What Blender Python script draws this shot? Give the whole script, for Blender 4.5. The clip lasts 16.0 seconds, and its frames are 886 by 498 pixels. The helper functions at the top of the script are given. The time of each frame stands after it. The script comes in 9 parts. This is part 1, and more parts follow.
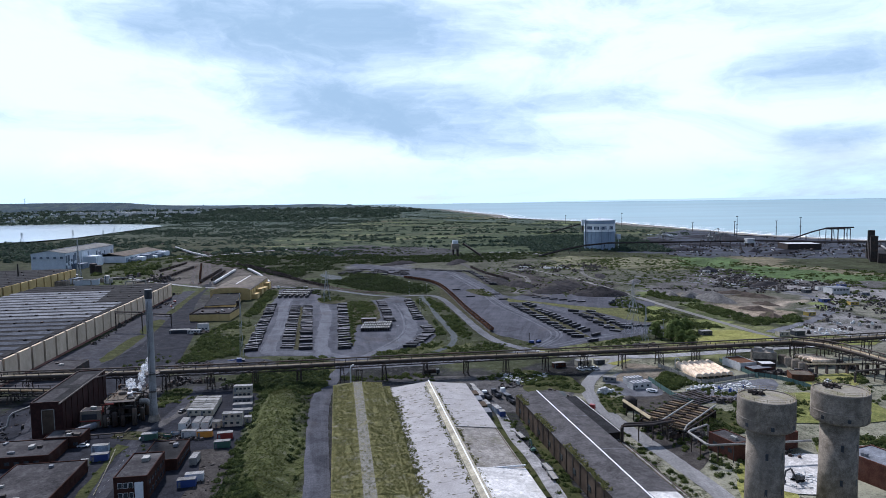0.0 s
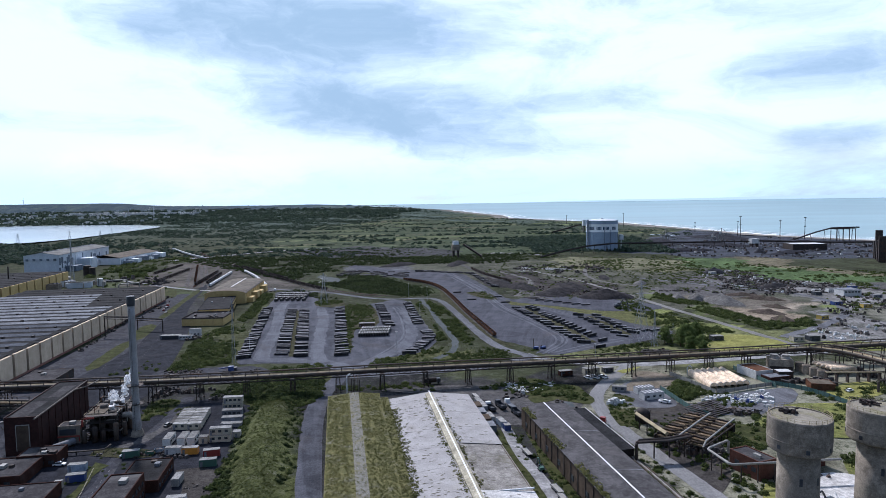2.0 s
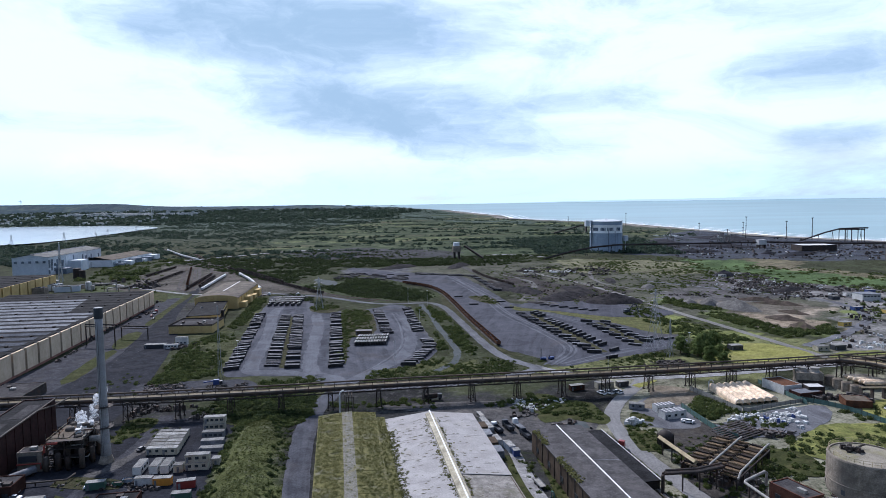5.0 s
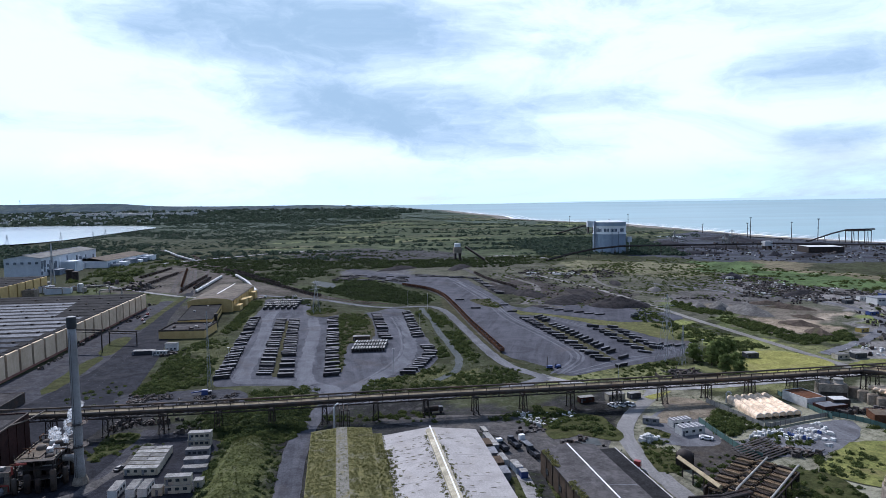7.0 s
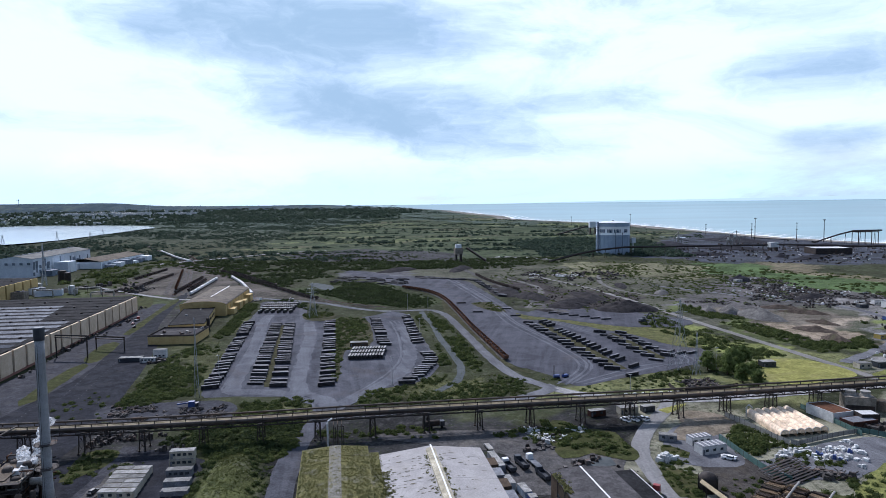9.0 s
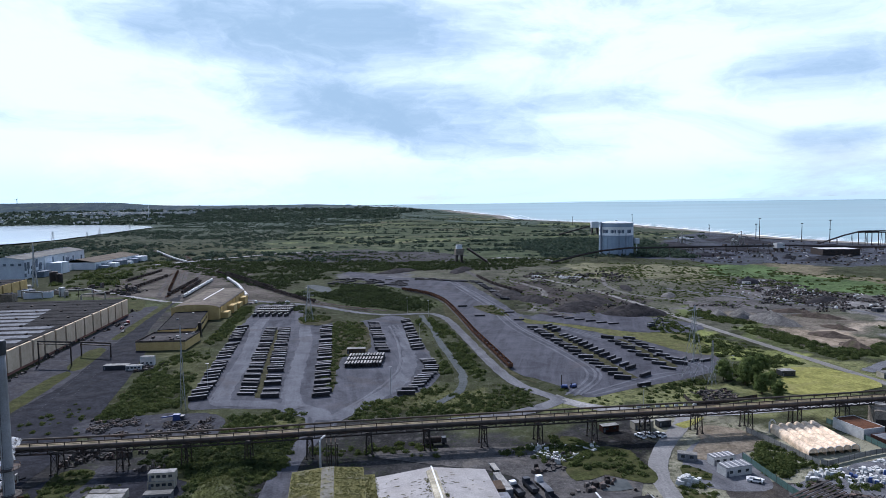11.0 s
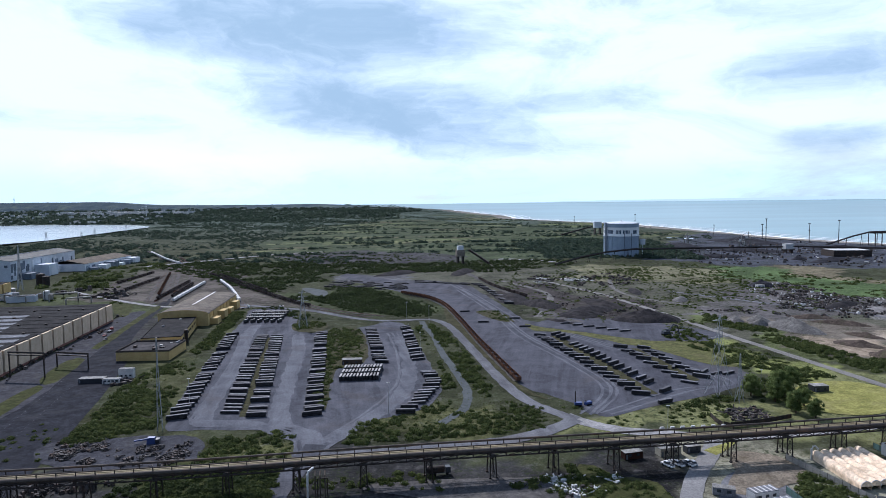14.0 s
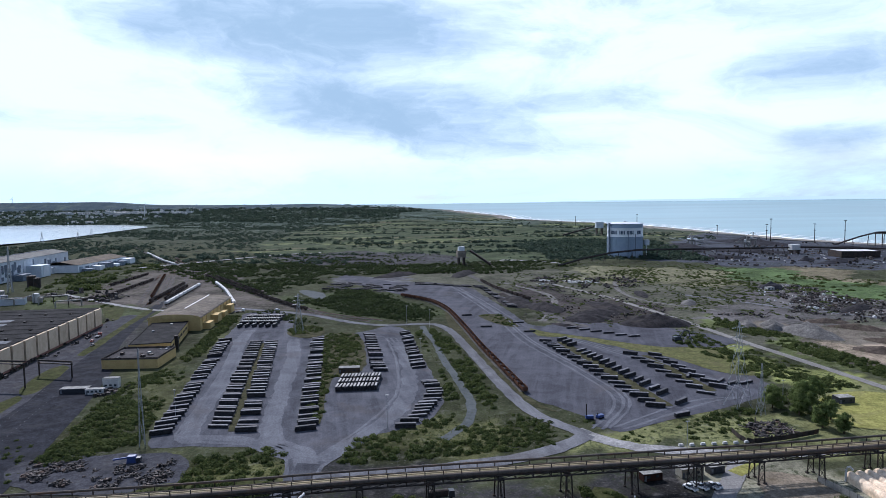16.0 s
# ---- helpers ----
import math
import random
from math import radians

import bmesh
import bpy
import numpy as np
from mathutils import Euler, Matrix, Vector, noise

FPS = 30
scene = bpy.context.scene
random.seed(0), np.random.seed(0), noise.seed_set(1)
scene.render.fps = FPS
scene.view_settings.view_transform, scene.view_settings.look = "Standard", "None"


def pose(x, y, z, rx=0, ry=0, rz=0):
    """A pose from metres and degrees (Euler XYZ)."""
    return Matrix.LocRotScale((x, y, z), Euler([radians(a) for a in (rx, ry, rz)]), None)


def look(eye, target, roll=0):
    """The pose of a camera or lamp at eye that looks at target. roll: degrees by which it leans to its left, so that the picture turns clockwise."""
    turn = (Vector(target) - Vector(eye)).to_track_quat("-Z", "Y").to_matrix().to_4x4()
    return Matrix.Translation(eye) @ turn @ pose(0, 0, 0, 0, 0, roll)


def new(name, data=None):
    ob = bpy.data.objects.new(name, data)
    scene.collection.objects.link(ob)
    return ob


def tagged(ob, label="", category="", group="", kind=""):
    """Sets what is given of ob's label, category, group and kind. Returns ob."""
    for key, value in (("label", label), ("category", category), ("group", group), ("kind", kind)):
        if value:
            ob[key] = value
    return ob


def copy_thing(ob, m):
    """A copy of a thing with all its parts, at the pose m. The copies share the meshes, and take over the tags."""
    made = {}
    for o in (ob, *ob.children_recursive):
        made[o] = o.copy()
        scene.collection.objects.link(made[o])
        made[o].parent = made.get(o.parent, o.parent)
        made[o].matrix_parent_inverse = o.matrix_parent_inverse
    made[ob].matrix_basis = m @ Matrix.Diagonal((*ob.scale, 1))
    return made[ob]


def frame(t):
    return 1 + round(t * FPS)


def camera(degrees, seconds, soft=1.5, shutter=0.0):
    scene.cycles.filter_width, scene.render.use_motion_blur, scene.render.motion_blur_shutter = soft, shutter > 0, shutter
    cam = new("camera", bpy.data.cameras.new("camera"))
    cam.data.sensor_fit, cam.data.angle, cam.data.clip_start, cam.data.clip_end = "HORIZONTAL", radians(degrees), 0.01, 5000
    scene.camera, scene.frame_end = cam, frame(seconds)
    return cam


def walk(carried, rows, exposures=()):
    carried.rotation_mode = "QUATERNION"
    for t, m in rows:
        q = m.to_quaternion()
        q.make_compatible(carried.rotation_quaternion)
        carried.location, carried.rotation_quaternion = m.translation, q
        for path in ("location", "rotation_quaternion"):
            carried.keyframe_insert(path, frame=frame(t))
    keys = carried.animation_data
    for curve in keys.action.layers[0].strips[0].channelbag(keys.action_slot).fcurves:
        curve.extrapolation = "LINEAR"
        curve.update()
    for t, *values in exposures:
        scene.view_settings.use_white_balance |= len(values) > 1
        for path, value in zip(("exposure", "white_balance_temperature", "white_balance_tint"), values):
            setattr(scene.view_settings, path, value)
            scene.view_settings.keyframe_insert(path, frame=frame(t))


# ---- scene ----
# The camera flies straight ahead at about 9 m/s, 99 m above the ground.
PATH = [
    (0, (1.9, 2.3, 98.4), (1.912, 4.294, 98.246), -0.7),
    (4, (1.25, 36.9, 98.7), (1.262, 38.894, 98.547), -0.85),
    (8, (0.45, 74.1, 99.0), (0.46, 76.094, 98.848), -0.72),
    (12, (-0.85, 112.4, 99.4), (-0.84, 114.394, 99.246), -0.62),
    (16, (-2.8, 150.2, 99.6), (-2.789, 152.194, 99.445), -0.62),
]
cam = camera(69.7, 16.0, soft=0.7)
walk(cam, [(t, look(eye, target, roll)) for t, eye, target, roll in PATH], [(0, 0.0, 5650, 17), (16, 0.0, 5650, 17)])


# ---- sky and sun ----
SUN_AZ, SUN_EL = radians(-25), radians(44)       # ahead, towards the land side
sun_way = Vector((math.sin(SUN_AZ) * math.cos(SUN_EL), math.cos(SUN_AZ) * math.cos(SUN_EL), math.sin(SUN_EL)))
sun = new("sun", bpy.data.lights.new("sun", "SUN"))
sun.data.energy, sun.data.angle, sun.data.color = 5.0, radians(3), (1.0, 0.94, 0.85)
sun.matrix_world = look((0, 0, 500), Vector((0, 0, 500)) - sun_way)


class Nodes:
    """Short hand for node trees."""

    def __init__(self, tree):
        self.t = tree
        tree.nodes.clear()

    def n(self, kind, ins=None, **props):
        node = self.t.nodes.new(kind)
        for k, v in props.items():
            if k == "blend":
                node.blend_type = v
            elif k == "op":
                node.operation = v
            elif k == "dtype":
                node.data_type = v
            elif k == "clamp":
                node.use_clamp = v
            elif k == "dims":
                node.noise_dimensions = v
            elif k == "sky":
                node.sky_type = v
            elif k == "attr":
                node.attribute_name = v
            elif k == "feature":
                node.feature = v
        for k, v in (ins or {}).items():
            if isinstance(v, bpy.types.NodeSocket):
                self.t.links.new(v, node.inputs[k])
            else:
                node.inputs[k].default_value = v
        return node

    def math(self, op, a, b=0.0, c=None, clamp=False):
        ins = {0: a, 1: b}
        if c is not None:
            ins[2] = c
        return self.n("ShaderNodeMath", ins, op=op, clamp=clamp).outputs[0]

    def mix(self, fac, a, b, blend="MIX"):
        node = self.n("ShaderNodeMix", dtype="RGBA", blend=blend)
        for i, v in ((0, fac), (6, a), (7, b)):
            if isinstance(v, bpy.types.NodeSocket):
                self.t.links.new(v, node.inputs[i])
            elif i:
                node.inputs[i].default_value = (*v, 1)
            else:
                node.inputs[i].default_value = v
        return node.outputs[2]

    def noise(self, vec, scale, detail=4, rough=0.6, dist=0.0):
        return self.n("ShaderNodeTexNoise", {"Vector": vec, "Scale": scale, "Detail": detail, "Roughness": rough, "Distortion": dist}).outputs[0]

    def ramp(self, x, lo, hi):
        node = self.n("ShaderNodeMapRange", {0: x, 1: lo, 2: hi})
        node.interpolation_type = "SMOOTHSTEP"
        return node.outputs[0]


world = bpy.data.worlds.new("sky")
scene.world = world
world.use_nodes = True
w = Nodes(world.node_tree)
way = w.n("ShaderNodeTexCoord").outputs["Generated"]
xyz = w.n("ShaderNodeSeparateXYZ", {0: way})
up = w.math("MAXIMUM", xyz.outputs[2], 0.02)
az = w.math("ARCTAN2", xyz.outputs[0], xyz.outputs[1])
flat = w.n("ShaderNodeCombineXYZ", {0: az, 1: w.math("MULTIPLY", up, 2.2), 2: w.math("MULTIPLY", xyz.outputs[1], 0.15)}).outputs[0]
bend = w.n("ShaderNodeVectorMath", {0: w.n("ShaderNodeTexNoise", {"Vector": flat, "Scale": 5.0, "Detail": 5.0}).outputs[1], 1: (0.5, 0.5, 0.5)}, op="SUBTRACT").outputs[0]
bent = w.n("ShaderNodeVectorMath", {0: bend, 1: (0.3, 0.12, 0.0), 2: way}, op="MULTIPLY_ADD").outputs[0]
bx = w.n("ShaderNodeSeparateXYZ", {0: bent})


def cloud(a, e, wide, tall, lean):
    """A grey cloud bank at azimuth a and height e (degrees), soft at its rim."""
    u = w.math("SUBTRACT", w.math("ARCTAN2", bx.outputs[0], bx.outputs[1]), radians(a))
    v = w.math("SUBTRACT", bx.outputs[2], math.sin(radians(e)))
    v = w.math("ADD", v, w.math("MULTIPLY", u, lean))
    d = w.math("ADD", w.math("POWER", w.math("ABSOLUTE", w.math("DIVIDE", u, radians(wide))), 2.0), w.math("POWER", w.math("ABSOLUTE", w.math("DIVIDE", v, radians(tall))), 2.0))
    return w.math("SUBTRACT", 1.0, d, clamp=True)


banks = [cloud(-12, 14.0, 19, 5.0, 0.05), cloud(-4.5, 8.0, 20, 4.2, 0.14), cloud(31, 9.4, 11, 3.0, 0.02), cloud(-16, 9.6, 14, 2.0, 0.0),
         cloud(33, 4.4, 7, 1.5, 0.0), cloud(-32, 17.0, 10, 2.2, 0.1), cloud(-30, 6.4, 9, 1.2, 0.05), cloud(12, 8.4, 9, 1.8, -0.1), cloud(26, 15.0, 14, 2.6, 0.05)]
weights = [1.0, 0.95, 0.8, 0.55, 0.7, 0.5, 0.45, 0.4, 0.4]
grey = 0.0
for b, k in zip(banks, weights):
    grey = w.math("MAXIMUM", grey, w.math("MULTIPLY", b, k))
puff = w.n("ShaderNodeVectorMath", {0: bent, 1: (1.0, 0.3, 2.6)}, op="MULTIPLY").outputs[0]
streak = w.math("ADD", w.math("MULTIPLY", w.noise(puff, 4.5, 7, 0.62, 0.3), 0.6), w.math("MULTIPLY", w.noise(puff, 15.0, 8, 0.66, 0.4), 0.4))
field = w.math("ADD", w.math("MULTIPLY", grey, 1.25), w.math("MULTIPLY", w.math("SUBTRACT", streak, 0.5), 2.6))
grey = w.ramp(field, 0.0, 1.35)
high = w.n("ShaderNodeVectorMath", {0: way, 1: (1.0, 1.0, 3.0)}, op="MULTIPLY").outputs[0]
thin = w.ramp(w.noise(high, 2.6, 7, 0.62, 0.6), 0.46, 0.66)
sky = w.n("ShaderNodeTexSky", sky="NISHITA")
sky.sun_disc, sky.sun_elevation, sky.sun_rotation, sky.altitude = False, SUN_EL, SUN_AZ, 100
blue = w.mix(1.0, sky.outputs[0], (0.11, 0.11, 0.11), "MULTIPLY")
white = w.mix(w.ramp(up, 0.28, 0.6), (1.0, 1.16, 1.24), (0.29, 0.385, 0.55))
base = w.mix(w.math("MULTIPLY", thin, 0.6), white, blue)
base = w.mix(w.math("MULTIPLY", grey, 0.92), base, (0.38, 0.55, 0.68))
low = w.mix(w.ramp(up, 0.02, 0.07), (0.84, 0.96, 1.02), (1, 1, 1))
base = w.mix(1.0, base, low, "MULTIPLY")
# the cloud cover thickens away from the sun
away = w.ramp(w.n("ShaderNodeVectorMath", {0: way, 1: tuple(sun_way)}, op="DOT_PRODUCT").outputs["Value"], -0.55, 0.55)
base = w.mix(1.0, base, w.mix(away, (0.29, 0.33, 0.38), (1, 1, 1)), "MULTIPLY")
w.n("ShaderNodeOutputWorld", {0: w.n("ShaderNodeBackground", {0: base, 1: 1.0}).outputs[0]})


# ---- materials ----
def surface(name, a, b, rough=0.85, size=1.0, fine=0.15, dirt=None, dirt_amount=0.35, metal=0.0, bump=0.3, tint=0.0, random_tint=0.0, streaks=0.0, island=0.0, spec=None):
    """A surface between the colours a and b, by a coarse and a fine grain (metres), with dirt in patches or running down."""
    m = bpy.data.materials.new(name)
    m.use_nodes = True
    t = Nodes(m.node_tree)
    pos = t.n("ShaderNodeNewGeometry").outputs["Position"]
    big, small = t.noise(pos, 1 / size, 5, 0.6), t.noise(pos, 1 / fine, 3, 0.6)
    f = t.math("ADD", t.math("MULTIPLY", big, 0.5), t.math("MULTIPLY", small, 0.5))
    col = t.mix(t.ramp(f, 0.38, 0.62), a, b)
    if size >= 4 and spec is None:  # large sheets are mottled and speckled at two more scales
        v = t.math("ADD", t.math("MULTIPLY", t.ramp(t.noise(pos, 0.55, 5, 0.75), 0.36, 0.64), 0.42), 0.74)
        v = t.math("MULTIPLY", v, t.math("ADD", t.math("MULTIPLY", t.ramp(t.noise(pos, 0.12, 4, 0.65, 0.5), 0.36, 0.64), 0.3), 0.86))
        col = t.mix(1.0, col, t.n("ShaderNodeCombineXYZ", {0: v, 1: v, 2: v}).outputs[0], "MULTIPLY")
    if dirt:
        at = pos
        if streaks:
            at = t.n("ShaderNodeVectorMath", {0: pos, 1: (1.0, 1.0, streaks)}, op="MULTIPLY").outputs[0]
        d = t.ramp(t.noise(at, 0.45 / size, 6, 0.65, 0.3), 0.5, 0.7)
        col = t.mix(t.math("MULTIPLY", d, dirt_amount), col, dirt)
    if random_tint or island:
        r = t.n("ShaderNodeObjectInfo").outputs["Random"] if random_tint else t.n("ShaderNodeNewGeometry").outputs["Random Per Island"]
        k = random_tint or island
        v = t.math("ADD", t.math("MULTIPLY", r, 2 * k), 1 - k)
        col = t.mix(1.0, col, t.n("ShaderNodeCombineXYZ", {0: v, 1: v, 2: v}).outputs[0], "MULTIPLY")
    ins = {"Base Color": col, "Roughness": t.math("ADD", t.math("MULTIPLY", small, 0.15), rough - 0.07, clamp=True), "Metallic": metal, "Specular IOR Level": (0.18 if rough < 0.78 else 0.04) if spec is None else spec}
    if bump:
        ins["Normal"] = t.n("ShaderNodeBump", {"Height": f, "Strength": bump, "Distance": fine}).outputs[0]
    bsdf = t.n("ShaderNodeBsdfPrincipled", ins)
    t.n("ShaderNodeOutputMaterial", {0: bsdf.outputs[0]})
    return m


def leaves(name, a, b, c):
    m = bpy.data.materials.new(name)
    m.use_nodes = True
    t = Nodes(m.node_tree)
    geo = t.n("ShaderNodeNewGeometry")
    pos = geo.outputs["Position"]
    col = t.mix(t.ramp(t.noise(pos, 0.06, 3), 0.38, 0.62), a, b)
    col = t.mix(t.math("MULTIPLY", geo.outputs["Random Per Island"], 0.6), col, c)
    bsdf = t.n("ShaderNodeBsdfPrincipled", {"Base Color": col, "Roughness": 0.8, "Specular IOR Level": 0.05})
    glow = t.n("ShaderNodeBsdfTranslucent", {0: col})
    t.n("ShaderNodeOutputMaterial", {0: t.n("ShaderNodeMixShader", {0: 0.4, 1: bsdf.outputs[0], 2: glow.outputs[0]}).outputs[0]})
    return m


def water(name, colour, rough, ripple, size):
    m = bpy.data.materials.new(name)
    m.use_nodes = True
    t = Nodes(m.node_tree)
    pos = t.n("ShaderNodeNewGeometry").outputs["Position"]
    wave = t.noise(t.n("ShaderNodeVectorMath", {0: pos, 1: (1.0, 0.35, 1.0)}, op="MULTIPLY").outputs[0], 1 / size, 5, 0.6)
    patch = t.ramp(t.noise(t.n("ShaderNodeVectorMath", {0: pos, 1: (0.15, 1.0, 1.0)}, op="MULTIPLY").outputs[0], 0.004, 4), 0.35, 0.65)
    col = t.mix(patch, colour, tuple(c * 1.25 for c in colour))
    bsdf = t.n("ShaderNodeBsdfPrincipled", {"Base Color": col, "Roughness": rough, "IOR": 1.33,
               "Normal": t.n("ShaderNodeBump", {"Height": wave, "Strength": ripple, "Distance": size * 0.1}).outputs[0]})
    t.n("ShaderNodeOutputMaterial", {0: bsdf.outputs[0]})
    return m


def soil_material():
    m = bpy.data.materials.new("open_ground")
    m.use_nodes = True
    t = Nodes(m.node_tree)
    pos = t.n("ShaderNodeNewGeometry").outputs["Position"]
    soil = t.n("ShaderNodeAttribute", attr="soil").outputs[0]
    big, mid, small = t.noise(pos, 0.022, 6, 0.65, 0.4), t.noise(pos, 0.17, 5, 0.7), t.noise(pos, 1.1, 4, 0.75)
    f = t.math("ADD", t.math("MULTIPLY", big, 0.4), t.math("ADD", t.math("MULTIPLY", mid, 0.3), t.math("MULTIPLY", small, 0.3)))
    v = t.math("ADD", t.math("MULTIPLY", t.ramp(f, 0.38, 0.62), 1.3), 0.35)
    col = t.mix(1.0, soil, t.n("ShaderNodeCombineXYZ", {0: v, 1: v, 2: v}).outputs[0], "MULTIPLY")
    col = t.mix(t.math("MULTIPLY", t.ramp(mid, 0.54, 0.66), 0.35), col, (0.12, 0.112, 0.108))
    col = t.mix(t.math("MULTIPLY", t.ramp(small, 0.56, 0.7), 0.4), col, (0.10, 0.094, 0.05))
    # weeds in clumps of a few metres, gathered into drifts
    drift = t.ramp(t.noise(pos, 0.03, 4, 0.6, 0.6), 0.42, 0.6)
    weed = t.ramp(t.noise(pos, 0.42, 5, 0.7, 0.3), 0.5, 0.58)
    col = t.mix(t.math("MULTIPLY", t.math("MULTIPLY", weed, drift), 0.75), col, (0.028, 0.038, 0.016))
    col = t.mix(t.math("MULTIPLY", t.ramp(t.noise(pos, 0.75, 3, 0.6), 0.64, 0.69), 0.3), col, (0.25, 0.24, 0.225))
    bsdf = t.n("ShaderNodeBsdfPrincipled", {"Base Color": col, "Roughness": 0.95, "Specular IOR Level": 0.03,
               "Normal": t.n("ShaderNodeBump", {"Height": f, "Strength": 0.6, "Distance": 1.0}).outputs[0]})
    t.n("ShaderNodeOutputMaterial", {0: bsdf.outputs[0]})
    return m


def worn_yard(name, a, b, turn):
    """Slag rolled flat by lorries: fine grit, broad stains and pale wheel streaks along the yard."""
    m = bpy.data.materials.new(name)
    m.use_nodes = True
    t = Nodes(m.node_tree)
    pos = t.n("ShaderNodeNewGeometry").outputs["Position"]
    rot = t.n("ShaderNodeVectorRotate", {"Vector": pos, "Angle": radians(turn)}).outputs[0]
    long = t.n("ShaderNodeVectorMath", {0: rot, 1: (0.55, 0.022, 1.0)}, op="MULTIPLY").outputs[0]
    lane = t.n("ShaderNodeVectorMath", {0: rot, 1: (0.085, 0.012, 1.0)}, op="MULTIPLY").outputs[0]
    streak, broad = t.ramp(t.noise(long, 1.0, 4, 0.6, 1.2), 0.36, 0.66), t.ramp(t.noise(lane, 1.0, 3, 0.5, 1.0), 0.38, 0.64)
    stain, grit = t.noise(pos, 0.09, 5, 0.65, 0.4), t.noise(pos, 1.3, 4, 0.7)
    f = t.math("ADD", t.math("MULTIPLY", streak, 0.16), t.math("ADD", t.math("MULTIPLY", broad, 0.38), t.math("MULTIPLY", t.ramp(stain, 0.32, 0.68), 0.46)))
    col = t.mix(f, a, b)
    v = t.math("ADD", t.math("MULTIPLY", t.ramp(grit, 0.34, 0.66), 0.36), 0.82)
    col = t.mix(1.0, col, t.n("ShaderNodeCombineXYZ", {0: v, 1: v, 2: v}).outputs[0], "MULTIPLY")
    col = t.mix(t.math("MULTIPLY", t.ramp(t.noise(pos, 0.03, 4, 0.6, 0.5), 0.56, 0.7), 0.35), col, (0.085, 0.074, 0.07))
    bsdf = t.n("ShaderNodeBsdfPrincipled", {"Base Color": col, "Roughness": 0.93, "Specular IOR Level": 0.04, "Normal": t.n("ShaderNodeBump", {"Height": grit, "Strength": 0.4, "Distance": 0.5}).outputs[0]})
    t.n("ShaderNodeOutputMaterial", {0: bsdf.outputs[0]})
    return m


SOIL = soil_material()
YARD = worn_yard("slag_yard", (0.04, 0.042, 0.051), (0.106, 0.109, 0.126), -11)
YARD_DARK = worn_yard("dark_slag_yard", (0.042, 0.043, 0.052), (0.096, 0.098, 0.114), 12)
TYRED = worn_yard("tyre_worn_slag", (0.074, 0.077, 0.09), (0.145, 0.15, 0.168), -11)
ASPHALT = surface("old_asphalt", (0.013, 0.014, 0.019), (0.03, 0.032, 0.04), 0.92, 7.0, 0.5, (0.04, 0.04, 0.042), 0.5, bump=0.2)
ROAD_PALE = surface("worn_concrete_road", (0.19, 0.186, 0.185), (0.31, 0.303, 0.298), 0.88, 6.0, 0.5, (0.14, 0.13, 0.12), 0.45, bump=0.2)
DIRT = surface("cinder_ground", (0.055, 0.053, 0.053), (0.105, 0.1, 0.097), 0.95, 6.0, 0.6, (0.16, 0.145, 0.12), 0.5, bump=0.6)
HALL_STRIP = surface("oily_asphalt", (0.03, 0.031, 0.038), (0.062, 0.063, 0.072), 0.92, 5.0, 0.5, (0.09, 0.085, 0.08), 0.4, bump=0.2)
ROAD_CONC = worn_yard("worn_grey_concrete", (0.15, 0.147, 0.145), (0.25, 0.246, 0.242), 6)
# Dark and blue because the bank's shade is put into the colour.
ROAD_BANK = worn_yard("shaded_blue_asphalt", (0.03, 0.032, 0.039), (0.105, 0.108, 0.124), -10)
DIRT_DARK = surface("oily_brown_dirt", (0.034, 0.031, 0.029), (0.066, 0.06, 0.055), 0.95, 4.0, 0.5, (0.09, 0.075, 0.055), 0.5, bump=0.5)
SAND = surface("beach_sand", (0.2, 0.185, 0.16), (0.28, 0.26, 0.225), 0.95, 30.0, 3.0, bump=0.2)
FOAM = surface("sea_foam", (0.8, 0.82, 0.83), (0.92, 0.93, 0.93), 0.8, 20.0, 4.0, (0.3, 0.36, 0.4), 0.6, bump=0.2)
ROAD_COAST = worn_yard("dusty_coast_road", (0.13, 0.125, 0.118), (0.235, 0.226, 0.212), -8)
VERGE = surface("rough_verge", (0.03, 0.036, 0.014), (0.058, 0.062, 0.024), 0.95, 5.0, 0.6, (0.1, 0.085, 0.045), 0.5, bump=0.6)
LAWN = surface("mown_grass", (0.17, 0.17, 0.05), (0.26, 0.25, 0.08), 0.95, 7.0, 0.7, (0.2, 0.18, 0.09), 0.5, bump=0.5)
# Brighter copy of the verge: sunlight is put into the grass colour.
MEADOW = surface("sunny_rough_meadow", (0.095, 0.108, 0.034), (0.185, 0.188, 0.062), 0.95, 5.0, 0.6, (0.16, 0.13, 0.07), 0.5, bump=0.6)
DUST = surface("white_lime_dust", (0.4, 0.385, 0.36), (0.56, 0.54, 0.51), 0.95, 5.0, 0.5, (0.2, 0.19, 0.17), 0.5, bump=0.2)
OLIVE_GRASS = surface("olive_verge", (0.062, 0.068, 0.028), (0.125, 0.125, 0.05), 0.95, 5.0, 0.6, (0.15, 0.125, 0.075), 0.5, bump=0.6)
ROUGH_GRASS = surface("rough_grass", (0.034, 0.035, 0.019), (0.062, 0.059, 0.032), 0.95, 5.0, 0.6, (0.095, 0.083, 0.05), 0.5, bump=0.8)
SEA = water("sea_water", (0.17, 0.27, 0.285), 0.32, 0.4, 12.0)
LAKE = water("lake_water", (0.16, 0.2, 0.24), 0.12, 0.08, 5.0)
POND = surface("murky_water", (0.06, 0.068, 0.07), (0.09, 0.1, 0.102), 0.85, 12.0, 2.0, bump=0.05, spec=0.04)
ROAD_MID = worn_yard("dusty_grey_road", (0.075, 0.076, 0.084), (0.17, 0.172, 0.184), -9)
